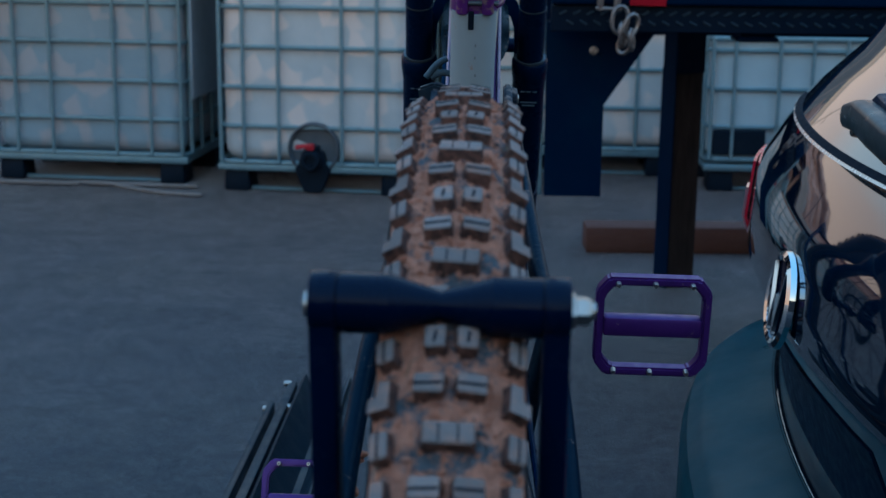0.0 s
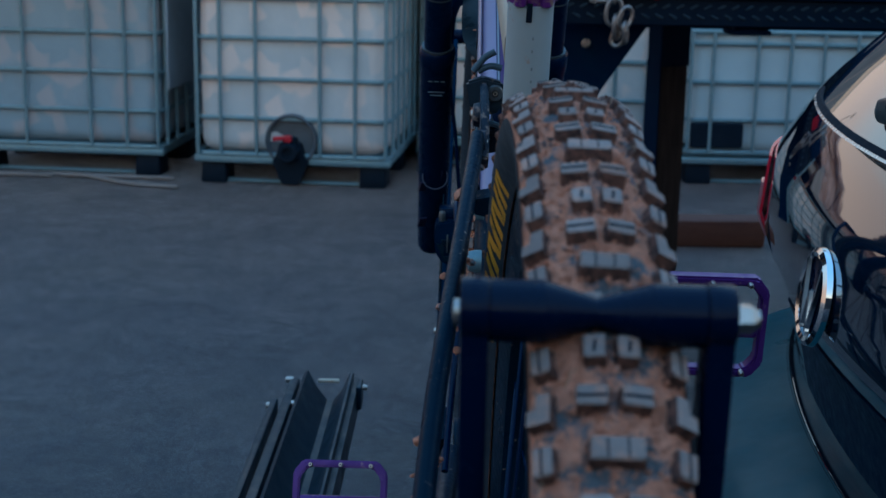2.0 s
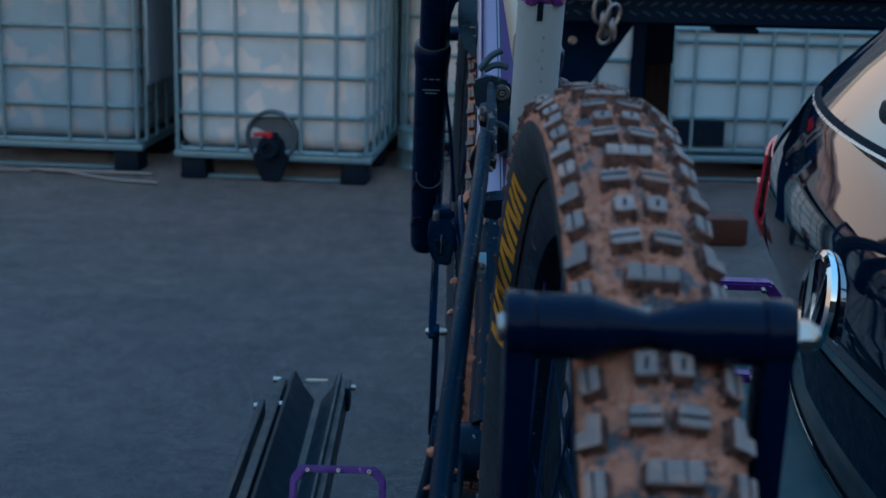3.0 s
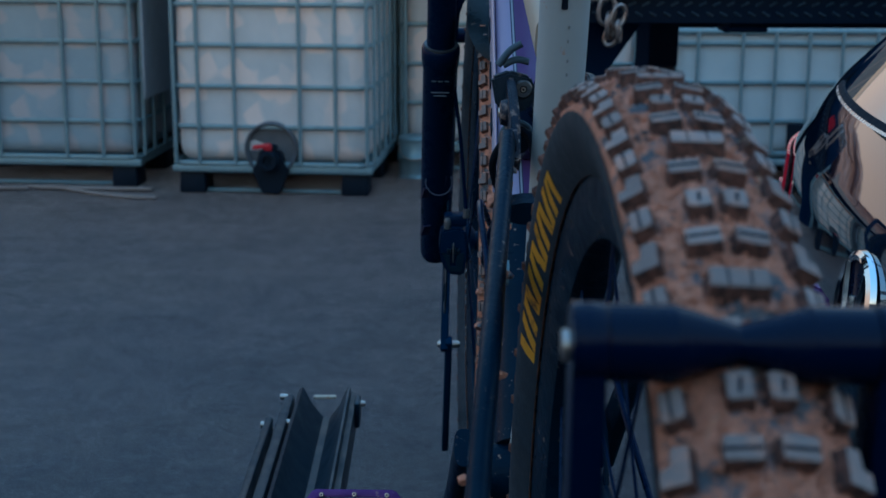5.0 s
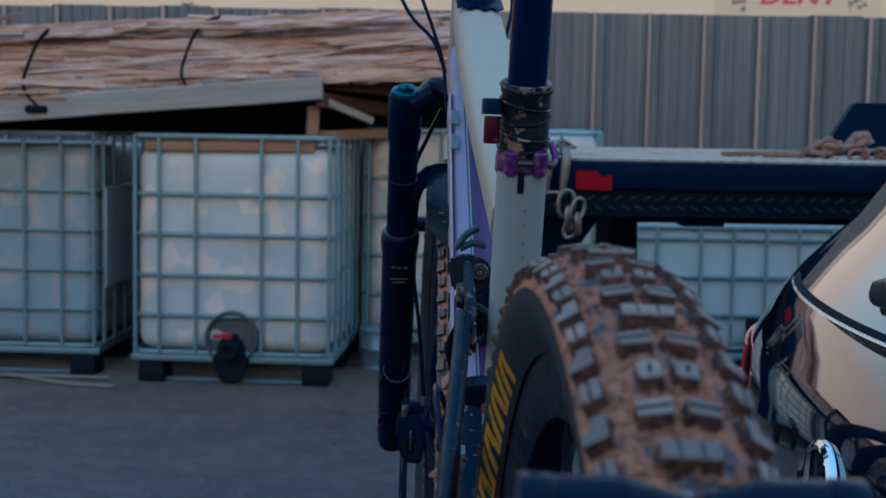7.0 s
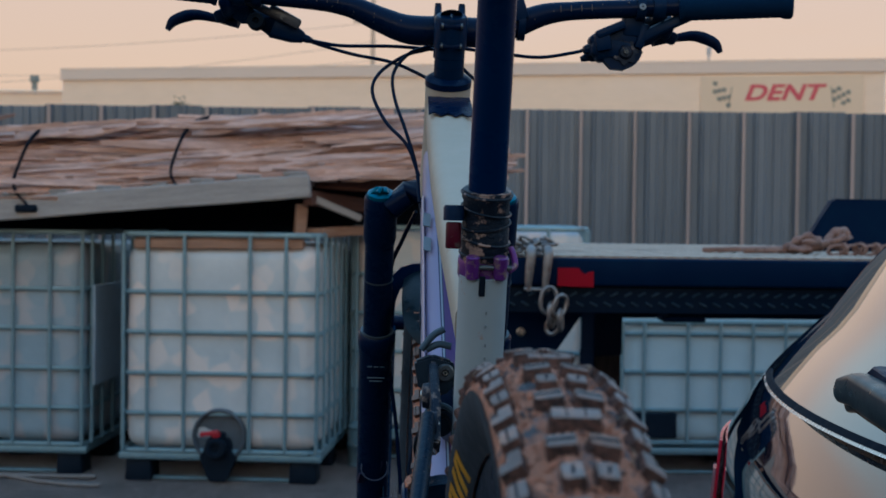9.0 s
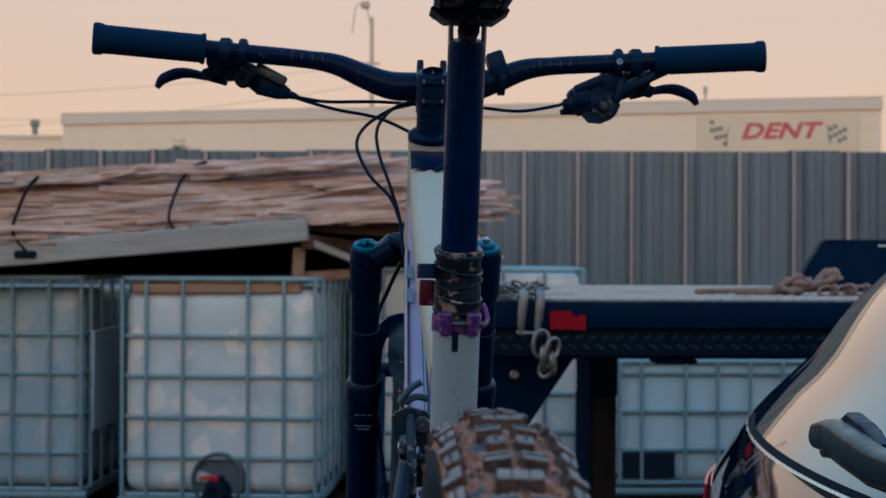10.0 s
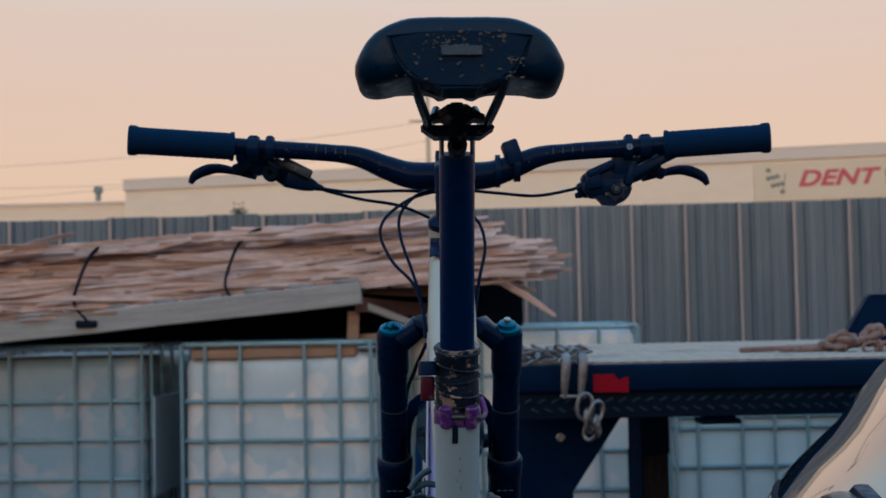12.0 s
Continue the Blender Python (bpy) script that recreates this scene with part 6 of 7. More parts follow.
for k in range(28):
    a = 2 * math.pi * k / 28
    r = (0.0150, 0.0150, 0.0118, 0.0118)[k % 4]
    cog.append((0.205 + r * math.cos(a), 0.621 + r * math.sin(a)))
prism(bm, cog, 0.004, pose(0, 0.951, 0, 90, 0, 0))
lathe(bm, [(0.001, -0.007), (0.006, -0.007), (0.0085, -0.004), (0.009, 0.0)], "y", (0.205, 0.950, 0.621), 12)
hub = part("pod_hub", bm, DIRTYBLACK, pod, "worn grey notched hub disc")
bm = B()
lathe(bm, [(0.001, -0.0098), (0.0026, -0.0098), (0.0034, -0.008), (0.0036, -0.005)], "y", (0.205, 0.950, 0.621), 6)
part("pod_bolt", bm, RINGGREY, hub)
bm = B()
lathe(bm, [(0.001, -0.003), (0.0036, -0.003), (0.0042, -0.001), (0.0042, 0.004)], "y", (0.220, 0.929, 0.671), 12)
part("clamp_bolt", bm, PLATE, pod)
bm = B()
block(bm, (0.020, 0.036, 0.030), (0.078, 0.958, 0.667), (0, -20, 0), bevel=0.003, cuts=2)
lathe(bm, [(0.0165, -0.004), (0.0205, -0.004), (0.0205, 0.004), (0.0165, 0.004)], "x", (0.084, 0.961, 0.652), 20, closed=True)
lathe(bm, [(0.0170, -0.003), (0.0205, -0.003), (0.0205, 0.003), (0.0170, 0.003)], "x", (0.060, 0.961, 0.645), 20, closed=True)
part("bar_mount", bm, MATTBLACK, bike, "small black mount on the handlebar")

# cables
CABLES = [[(-0.163, 0.98, 0.6265), (-0.145, 0.981, 0.6235), (-0.12, 0.985, 0.6215), (-0.06, 0.99, 0.6235), (-0.004, 0.992, 0.621)],
          [(-0.163, 0.982, 0.626), (-0.145, 0.983, 0.6205), (-0.11, 0.99, 0.6125), (-0.06, 0.995, 0.604), (-0.010, 0.99, 0.582)],
          [(0.0, 1.0, 0.628), (-0.025, 0.995, 0.621), (-0.05, 0.985, 0.612), (-0.078, 0.97, 0.590), (-0.086, 0.96, 0.566), (-0.070, 0.945, 0.532), (-0.045, 0.93, 0.505), (-0.031, 0.915, 0.470)],
          [(0.0, 0.99, 0.630), (-0.022, 0.986, 0.624), (-0.045, 0.98, 0.614), (-0.062, 0.97, 0.590), (-0.060, 0.96, 0.560), (-0.046, 0.94, 0.520), (-0.034, 0.92, 0.480), (-0.030, 0.90, 0.44)],
          [(0.160, 0.972, 0.625), (0.150, 0.975, 0.622), (0.11, 0.985, 0.616), (0.065, 0.995, 0.620), (0.01, 1.0, 0.626)],
          [(0.02, 0.99, 0.60), (0.038, 0.98, 0.58), (0.044, 0.965, 0.55), (0.036, 0.94, 0.51), (0.029, 0.91, 0.465)]]
for c in CABLES:
    bm = B()
    tube(bm, smooth_path(c, 6), 0.0021, 8)
    part("cable", bm, GLOSSBLACK, bike, "black brake or gear cable")

# suspension fork
FU = Vector((0, -0.4305, 0.9026))


def leg_point(s, d):
    """A point d metres below the top cap along a fork leg."""
    return Vector((s * 0.0725, 1.0, 0.447)) - FU * d


bm = B()
for s in (-1, 1):
    tube(bm, [leg_point(s, 0.0), leg_point(s, 0.004), leg_point(s, 0.055), leg_point(s, 0.062)], [0.0185, 0.0198, 0.0198, 0.0182], 24)
    beam(bm, [((s * 0.062, 1.0, 0.432), 0.028, 0.036), ((s * 0.040, 0.998, 0.452), 0.026, 0.034), ((s * 0.018, 0.99, 0.455), 0.034, 0.034)], 14, 3)
tube(bm, [HT0 - hw * 0.026, HT0 - hw * 0.004], [0.026, 0.030], 24)
part("fork_crown", bm, GLOSSBLACK, bike, "black forged fork crown")
for s in (-1, 1):
    bm = B()
    tube(bm, [leg_point(s, 0.05), leg_point(s, 0.225)], 0.0175, 24)
    part("stanchion", bm, GLOSSBLACK, bike, "black fork stanchion")
    bm = B()
    tube(bm, [leg_point(s, 0.110), leg_point(s, 0.1116)], 0.0182, 24)
    part("travel_ring", bm, RINGGREY, bike)
    bm = B()
    lo = [leg_point(s, d) for d in (0.186, 0.189, 0.202, 0.212, 0.218, 0.39, 0.507, 0.515, 0.520)]
    tube(bm, lo, [0.021, 0.0235, 0.0235, 0.0225, 0.0215, 0.0212, 0.0200, 0.018, 0.012], 28)
    lower = part("fork_lower", bm, GLOSSBLACK, bike, "glossy black fork lower leg")
    bm = B()
    tube(bm, [leg_point(s, 0.1835), leg_point(s, 0.1865)], 0.0205, 24)
    part("wiper_seal", bm, RINGGREY, lower)
    bm = B()
    a = leg_point(s, 0.228)
    for k in range(3):
        block(bm, (0.0055, 0.001, 0.0012), (a.x - 0.008 + 0.008 * k, a.y - 0.0212, a.z - 0.006), (25, 0, 0))
    for k in range(2):
        block(bm, (0.022 - 0.006 * k, 0.001, 0.0011), (a.x, a.y - 0.0195, a.z - 0.020 - 0.004 * k), (25, 0, 0))
    pieces("print_line", bm, PLATE, lower)
    bm = B()
    a = leg_point(s, 0.388)
    lathe(bm, [(0.0165, -0.0008), (0.0180, -0.0008), (0.0180, 0.0008), (0.0165, 0.0008)], "z", (a.x + 0.002, a.y - 0.0198, a.z), 24, (65, 0, 0), closed=True)
    for k in range(3):
        block(bm, (0.003, 0.0015, 0.016), (a.x - 0.006 + 0.008 * k, a.y - 0.0208, a.z + 0.002), (25, 10, 0))
    for k in range(3):
        block(bm, (0.012, 0.003, 0.014), (a.x - 0.014, a.y - 0.0135, a.z + 0.035 - 0.05 * k), (25, 0, 35))
    pieces("leg_mark", bm, PURPLEPRINT, lower, "dark purple printed marks")
    bm = B()
    tube(bm, [leg_point(s, 0.002), leg_point(s, -0.004), leg_point(s, -0.0055)], [0.0165, 0.0165, 0.0145], 12)
    if s < 0:
        for k in range(3):
            block(bm, (0.027, 0.007, 0.008), leg_point(s, -0.008), (25, 0, 20 + 60 * k), taper=(0.55, 0.5), bevel=0.0012)
    else:
        tube(bm, [leg_point(s, -0.005), leg_point(s, -0.010), leg_point(s, -0.012)], [0.0125, 0.0115, 0.006], 10)
        knob = B()
        tube(knob, [leg_point(s, -0.011), leg_point(s, -0.016), leg_point(s, -0.0175)], [0.005, 0.0045, 0.002], 8)
        part("adjuster", knob, STEEL, bike, "small bright adjuster knob")
    part("top_cap", bm, BLUECAP, bike, "blue anodised fork cap")
bm = B()
outer = [(-0.066, 0.270), (-0.0635, 0.305), (-0.060, 0.335), (-0.0535, 0.351), (-0.044, 0.360), (-0.030, 0.3645), (0.0, 0.366)]
inner = [(-0.052, 0.270), (-0.0515, 0.300), (-0.0500, 0.318), (-0.0450, 0.332), (-0.033, 0.3395), (0.0, 0.341)]
loop = outer + [(-x, z) for x, z in outer[-2::-1]] + [(-x, z) for x, z in inner] + inner[-2::-1]
prism(bm, loop, 0.024, pose(0, 1.109, 0, 90, 0, 0))
bmesh.ops.bevel(bm, geom=[e for e in bm.edges if len(e.link_faces) == 2 and e.calc_face_angle(0) > 1.2], offset=0.003, segments=2, affect="EDGES")
part("fork_arch", bm, POSTBLACK, bike, "black fork arch")
bm = B()
rows = []
WIDE = (0.040, 0.041, 0.042, 0.043, 0.0435, 0.0435, 0.043, 0.041, 0.036, 0.027, 0.010)
for k in range(11):
    a = radians(111 + 2.4 * k)
    w = WIDE[k]
    rows.append([(w * u, 1.235 + (0.390 - 0.010 * abs(u) ** 2.5) * math.cos(a), (0.390 - 0.014 * abs(u) ** 2.5) * math.sin(a)) for u in (-1, -0.75, -0.4, 0, 0.4, 0.75, 1)])
sheet(bm, rows)
bmesh.ops.solidify(bm, geom=list(bm.faces), thickness=0.002)
guard = part("mudguard", bm, SMOKE, bike, "smoky plastic mudguard spattered with mud")
rn = random.Random(12)
bm = B()
for k in range(34):
    a, u = radians(134.8 - 9 * rn.random() ** 2.2), rn.uniform(-0.030, 0.030)
    if abs(u) > 0.030 * (136 - math.degrees(a)) / 6 + 0.006:
        continue
    block(bm, (rn.uniform(0.002, 0.007), rn.uniform(0.001, 0.003), 0.0012), (u, 1.235 + 0.3905 * math.cos(a), 0.3905 * math.sin(a)), (math.degrees(a) - 90, 0, rn.uniform(-30, 30)))
pieces("mud_smear", bm, MUDDY, guard)
bm = B()
tube(bm, smooth_path([(-0.030, 1.0, 0.43), (-0.045, 1.03, 0.395), (-0.058, 1.075, 0.35), (-0.0555, 1.095, 0.24), (-0.045, 1.11, 0.16), (-0.0355, 1.120, 0.065)]), 0.0026, 8)
part("brake_hose", bm, GLOSSBLACK, bike)
bm = B()
prism(bm, [(-0.066, 0.040), (-0.047, 0.044), (-0.036, 0.041), (-0.0335, 0.028), (-0.034, 0.0), (-0.0375, -0.019), (-0.056, -0.017), (-0.0655, -0.004), (-0.069, 0.012), (-0.0685, 0.030)], 0.046, pose(0, 1.158, 0, 90, 0, 0))
bmesh.ops.bevel(bm, geom=list(bm.edges), offset=0.0025, segments=2, affect="EDGES")
cal = part("brake_caliper", bm, MATTBLACK, bike, "black angular front brake caliper", 25)
bm = B()
prism(bm, [(-0.0655, 0.012), (-0.055, 0.009), (-0.055, -0.006), (-0.047, -0.006), (-0.047, 0.010), (-0.0370, 0.012), (-0.0395, -0.013), (-0.055, -0.012)], 0.004, pose(0, 1.1130, 0, 90, 0, 0))
part("caliper_plate", bm, TRAYMETAL, cal, "dark teal stepped face plate")
bm = B()
block(bm, (0.0022, 0.003, 0.026), (-0.051, 1.1100, 0.012), bevel=0.0008)
part("pad_pin", bm, RINGGREY, cal, "thin steel pad pin")
bm = B()
for x in (-0.058, -0.0545, -0.0475, -0.044):
    block(bm, (0.0024, 0.004, 0.007), (x, 1.1105, 0.014), bevel=0.0006)
pieces("pad_fin", bm, TRAYMETAL, cal)
bm = B()
block(bm, (0.030, 0.026, 0.016), (-0.048, 1.140, 0.050), bevel=0.004, cuts=2)
part("caliper_mount", bm, MATTBLACK, cal)
bm = B()
lathe(bm, [(0.001, 0.008), (0.0026, 0.008), (0.0042, 0.0055), (0.0046, 0.002), (0.0046, -0.006), (0.001, -0.006)], "z", (-0.059, 1.118, 0.048), 14)
part("caliper_bolt", bm, RINGGREY, cal, "dull domed bolt")
bm = B()
lathe(bm, [(0.001, 0.006), (0.0038, 0.006), (0.0042, 0.003), (0.0042, -0.006), (0.001, -0.006)], "z", (-0.035, 1.120, 0.062), 14)
part("hose_fitting", bm, RINGGREY, cal, "dull steel hose fitting")
bm = B()
lathe(bm, [(0.001, -0.088), (0.008, -0.088), (0.010, -0.08), (0.010, 0.08), (0.008, 0.088), (0.001, 0.088)], "x", (0, 1.235, 0), 16)
part("front_axle", bm, MATTBLACK, bike)

# rear suspension
for s in (-1, 1):
    bm = B()
    pts = smooth_path([(s * 0.074, -0.045, 0.0), (s * 0.071, 0.01, 0.085), (s * 0.066, 0.07, 0.14), (s * 0.059, 0.125, 0.183), (s * 0.051, 0.21, 0.215), (s * 0.044, 0.28, 0.245), (s * 0.037, 0.355, 0.275)])
    beam(bm, [(p, 0.0145 - 0.00008 * k, 0.027 - 0.00026 * k) for k, p in enumerate(pts)], 14, 2.6)
    part("seat_stay", bm, STAYBLUE, bike, "dark blue muddy seat stay", 60)
    bm = B()
    pts = smooth_path([(s * 0.074, -0.045, -0.005), (s * 0.070, 0.10, -0.005), (s * 0.056, 0.25, -0.010), (s * 0.048, 0.40, -0.015)])
    beam(bm, [(p, 0.018, 0.032) for p in pts], 14, 3)
    part("chain_stay", bm, STAYBLUE, bike, "dark blue muddy chain stay", 60)
    bm = B()
    prism(bm, [(0.345, 0.262), (0.365, 0.292), (0.43, 0.315), (0.475, 0.312), (0.482, 0.290), (0.44, 0.280), (0.40, 0.262), (0.36, 0.250)], 0.007, Matrix(((0, 0, 1, s * 0.031 - 0.0035), (1, 0, 0, 0), (0, 1, 0, 0), (0, 0, 0, 1))))
    bmesh.ops.bevel(bm, geom=list(bm.edges), offset=0.0015, segments=2, affect="EDGES")
    link = part("rocker_link", bm, DIRTYBLACK, bike, "muddy black rocker link")
    for y, z in ((0.358, 0.272), (0.402, 0.288), (0.468, 0.300)):
        bm = B()
        lathe(bm, [(0.001, 0.006), (0.005, 0.006), (0.009, 0.005), (0.0105, 0.0), (0.0105, -0.004)], "x", (s * 0.0345, y, z), 18, (0, 0, 0) if s > 0 else (0, 0, 180))
        if s < 0:
            bm.free()
            bm = B()
            lathe(bm, [(0.001, -0.006), (0.005, -0.006), (0.009, -0.005), (0.0105, 0.0), (0.0105, 0.004)], "x", (s * 0.0345, y, z), 18)
        pivot = part("pivot_bolt", bm, DIRTYBLACK, link, "dark muddy pivot bolt")
        bm = B()
        lathe(bm, [(0.001, -0.0068), (0.0035, -0.0068), (0.0042, -0.0056), (0.0042, 0.0056), (0.0035, 0.0068), (0.001, 0.0068)], "x", (s * 0.0345, y, z), 12)
        part("bolt_centre", bm, STEEL, pivot, "bright hollow bolt centre")
    bm = B()
    prism(bm, [(-0.075, -0.03), (-0.015, -0.02), (-0.005, 0.02), (-0.03, 0.05), (-0.065, 0.04)], 0.010, Matrix(((0, 0, 1, s * 0.072 - 0.005), (1, 0, 0, 0), (0, 1, 0, 0), (0, 0, 0, 1))))
    part("dropout", bm, STAYBLUE, bike)
bm = B()
prism(bm, [(-0.046, 0.312), (-0.032, 0.317), (-0.016, 0.313), (-0.011, 0.301), (-0.017, 0.288), (-0.030, 0.284), (-0.042, 0.290)], 0.014, pose(0, 0.436, 0, 90, 0, 0))
bmesh.ops.bevel(bm, geom=list(bm.edges), offset=0.002, segments=2, affect="EDGES")
yoke = part("linkage_yoke", bm, LINKDARK, bike, "dark muddy linkage yoke")
bm = B()
lathe(bm, [(0.0022, -0.001), (0.0030, -0.0035), (0.0060, -0.0035), (0.0072, -0.001), (0.0072, 0.002)], "y", (-0.0217, 0.422, 0.3037), 20)
part("yoke_bolt", bm, RINGGREY, yoke, "hollow bolt with a bright rim")
bm = B()
lathe(bm, [(0.001, -0.003), (0.0018, -0.003), (0.0022, -0.001)], "y", (-0.0217, 0.421, 0.3037), 10)
part("bolt_core", bm, STEEL, yoke)
for a, b in (((-0.040, 0.445, 0.319), (-0.022, 0.445, 0.336)), ((-0.036, 0.447, 0.319), (-0.016, 0.447, 0.322))):
    bm = B()
    tube(bm, smooth_path([a, tuple(0.5 * (u + v) + (0.003 if k == 2 else 0.0) for k, (u, v) in enumerate(zip(a, b))), b]), 0.0029, 10)
    part("cable_guide", bm, GUIDEGREY, bike, "blue-grey cable guide arm")
bm = B()
ring = [(-0.0235 + 0.0125 * math.cos(radians(a)), 0.447, 0.2620 + 0.0130 * math.sin(radians(a))) for a in range(-10, 215, 15)]
tube(bm, ring, 0.0022, 8)
part("bearing_lip", bm, GUIDEGREY, bike, "pale lip round the dark pivot opening")
bm = B()
lathe(bm, [(0.001, -0.002), (0.0115, -0.002), (0.0115, 0.006), (0.001, 0.006)], "y", (-0.0235, 0.453, 0.2600), 24)
part("pivot_opening", bm, STRAP, bike, "dark pivot opening")
bm = B()
beam(bm, [((0, 0.30, 0.232), 0.082, 0.018), ((0, 0.315, 0.236), 0.082, 0.018)], 12, 4)
part("stay_bridge", bm, STAYBLUE, bike)
bm = B()
tube(bm, [(0, 0.47, 0.300), (0, 0.53, 0.275), (0, 0.531, 0.274), (0, 0.62, 0.237), (0, 0.66, 0.22)], [0.010, 0.010, 0.020, 0.020, 0.012], 20)
part("rear_shock", bm, GLOSSBLACK, bike, "black rear shock")
bm = B()
tube(bm, smooth_path([(-0.030, 0.52, 0.20), (-0.040, 0.48, 0.235), (-0.032, 0.44, 0.262), (-0.016, 0.42, 0.268), (-0.010, 0.40, 0.23)]), 0.0032, 8)
part("cable", bm, STRAP, bike)
for c in ([(-0.034, 0.60, 0.16), (-0.046, 0.52, 0.195), (-0.050, 0.45, 0.20), (-0.046, 0.36, 0.15), (-0.055, 0.22, 0.05)],
          [(-0.036, 0.56, 0.13), (-0.044, 0.50, 0.15), (-0.041, 0.46, 0.185), (-0.028, 0.43, 0.215)],
          [(0.033, 0.50, 0.10), (0.045, 0.43, 0.13), (0.050, 0.33, 0.09), (0.062, 0.15, 0.03)]):
    bm = B()
    tube(bm, smooth_path(c, 7), 0.0026, 8)
    part("cable", bm, GLOSSBLACK, bike, "black cable looping past the pivot")
for y, z in ((0.425, 0.205), (0.44, 0.155)):
    bm = B()
    lathe(bm, [(0.001, -0.007), (0.004, -0.007), (0.0045, -0.0055), (0.0085, -0.005), (0.010, 0.0), (0.010, 0.006)], "x", (-0.033, y, z), 20)
    part("pivot_bolt", bm, GALVANISED, bike, "bright pivot bolt")
bm = B()
rn = random.Random(21)
for k in range(40):
    t = rn.random()
    p = Vector((-0.074 + 0.036 * t + rn.uniform(-0.009, 0.009), 0.0 + 0.36 * t, 0.03 + 0.24 * t**0.75 + rn.uniform(-0.01, 0.015)))
    vs = bmesh.ops.create_icosphere(bm, subdivisions=1, radius=rn.uniform(0.0015, 0.005))["verts"]
    bmesh.ops.translate(bm, verts=vs, vec=p)
roughen(bm, 0.002, 200)
tagged(part("mud_clod", bm, MUDDY, bike, "clods of dry mud on the rear stays"), kind="stuff")

# drivetrain and pedals
CR = Vector((0, -0.106, 0.130))
for s in (1, -1):
    bm = B()
    c = Vector((0, 0.452, 0.002))
    e = c + CR * s
    beam(bm, [((s * 0.058, c.y, c.z), 0.018, 0.036), ((s * 0.064, (c.y + e.y) / 2, (c.z + e.z) / 2), 0.015, 0.028), ((s * 0.072, e.y, e.z), 0.016, 0.028)], 14, 3)
    part("crank_arm", bm, STAYBLUE, bike, "dark crank arm")
    bm = B()
    w, h, t = 0.096, 0.088, 0.013
    outer = [(-0.5, -0.36), (-0.40, -0.5), (0.40, -0.5), (0.5, -0.36), (0.5, 0.36), (0.40, 0.5), (-0.40, 0.5), (-0.5, 0.36)]
    loops = []
    for grow, y in ((0.98, -t / 2), (0.98, t / 2), (0.835, t / 2), (0.835, -t / 2)):
        loops.append([bm.verts.new((x * w * grow, y, z * h * (grow if grow > 0.9 else 0.815))) for x, z in outer])
    for k in range(4):
        p, q = loops[k], loops[(k + 1) % 4]
        for j in range(8):
            bm.faces.new((p[j], p[(j + 1) % 8], q[(j + 1) % 8], q[j]))
    bmesh.ops.recalc_face_normals(bm, faces=bm.faces)
    bmesh.ops.bevel(bm, geom=list(bm.edges), offset=0.0018, segments=2, affect="EDGES")
    pedal = part("pedal", bm, PURPLE, bike, "purple platform pedal with steel pins")
    bm = B()
    block(bm, (w * 0.84, 0.015, 0.017), (0, 0, 0), bevel=0.003, cuts=2)
    part("pedal_axle", bm, PURPLE, pedal)
    pedal.matrix_basis = pose(s * 0.154, e.y, e.z, 6 if s > 0 else -24, 0, 0)
    bm = B()
    lathe(bm, [(0.001, 0.004), (0.0018, 0.004), (0.0024, 0.0), (0.0024, -0.003)], "y", (0, 0, 0), 8)
    pin = part("pin", bm, STEEL, pedal)
    pin.matrix_basis = pose(-0.030, -0.0085, 0.038, 180, 0, 0)
    for x, z in ((0, 0.0385), (0.030, 0.038), (-0.030, -0.038), (0.030, -0.038), (0.0, -0.0385)):
        again(pin, pose(x, -0.0085, z, 180, 0, 0), pedal)
bm = B()
lathe(bm, [(0.060, -0.002), (0.066, -0.002), (0.0665, 0.0), (0.066, 0.002), (0.060, 0.002)], "x", (0.05, 0.44, -0.015), 64, closed=True)
part("chainring", bm, STAYBLUE, bike)
bm = B()
for k, (r, x) in enumerate(((0.096, 0.030), (0.085, 0.034), (0.074, 0.038), (0.062, 0.042), (0.050, 0.046), (0.040, 0.050))):
    lathe(bm, [(r - 0.02, x - 0.001), (r, x - 0.001), (r, x + 0.001), (r - 0.02, x + 0.001)], "x", (0, 0, 0), 40, closed=True)
part("cassette", bm, CHAINSTEEL, rear_rim, "steel gear cassette")

# seat post
PD = (Vector((0, 0.288, 0.597)) - Vector((0, 0.333, 0.446))).normalized()
P0 = Vector((0, 0.333, 0.446))
bm = B()
tube(bm, [P0 - PD * 0.01, P0 + PD * 0.150, P0 + PD * 0.154], [0.0136, 0.0136, 0.012], 28)
part("seat_post", bm, POSTBLACK, bike, "glossy black dropper seat post")
bm = B()
tube(bm, [P0 - PD * 0.070, P0 - PD * 0.052, P0 - PD * 0.050, P0 - PD * 0.030, P0 - PD * 0.028, P0 - PD * 0.008, P0 - PD * 0.006, P0], [0.0165, 0.0165, 0.0174, 0.0174, 0.0168, 0.0168, 0.0180, 0.0172], 28)
collar = part("post_collar", bm, COLLARMUD, bike, "mud-splashed black post collar")
SIDE = Vector((1, 0, 0))
BACK = PD.cross(SIDE).normalized()
for d, tilt, thick in ((0.003, 0.0008, 0.0013), (0.015, 0.0030, 0.0009), (0.026, -0.0022, 0.0010), (0.037, 0.0026, 0.0011), (0.046, -0.0012, 0.0010)):
    bm = B()
    ring = [P0 - PD * (d + tilt * math.cos(a)) + (SIDE * math.cos(a) + BACK * math.sin(a)) * 0.0178 for a in (2 * math.pi * k / 28 for k in range(29))]
    tube(bm, ring, thick, 6, caps=False)
    part("collar_ring", bm, COLLARMUD, collar, "raised ring with dried mud")
bm = B()
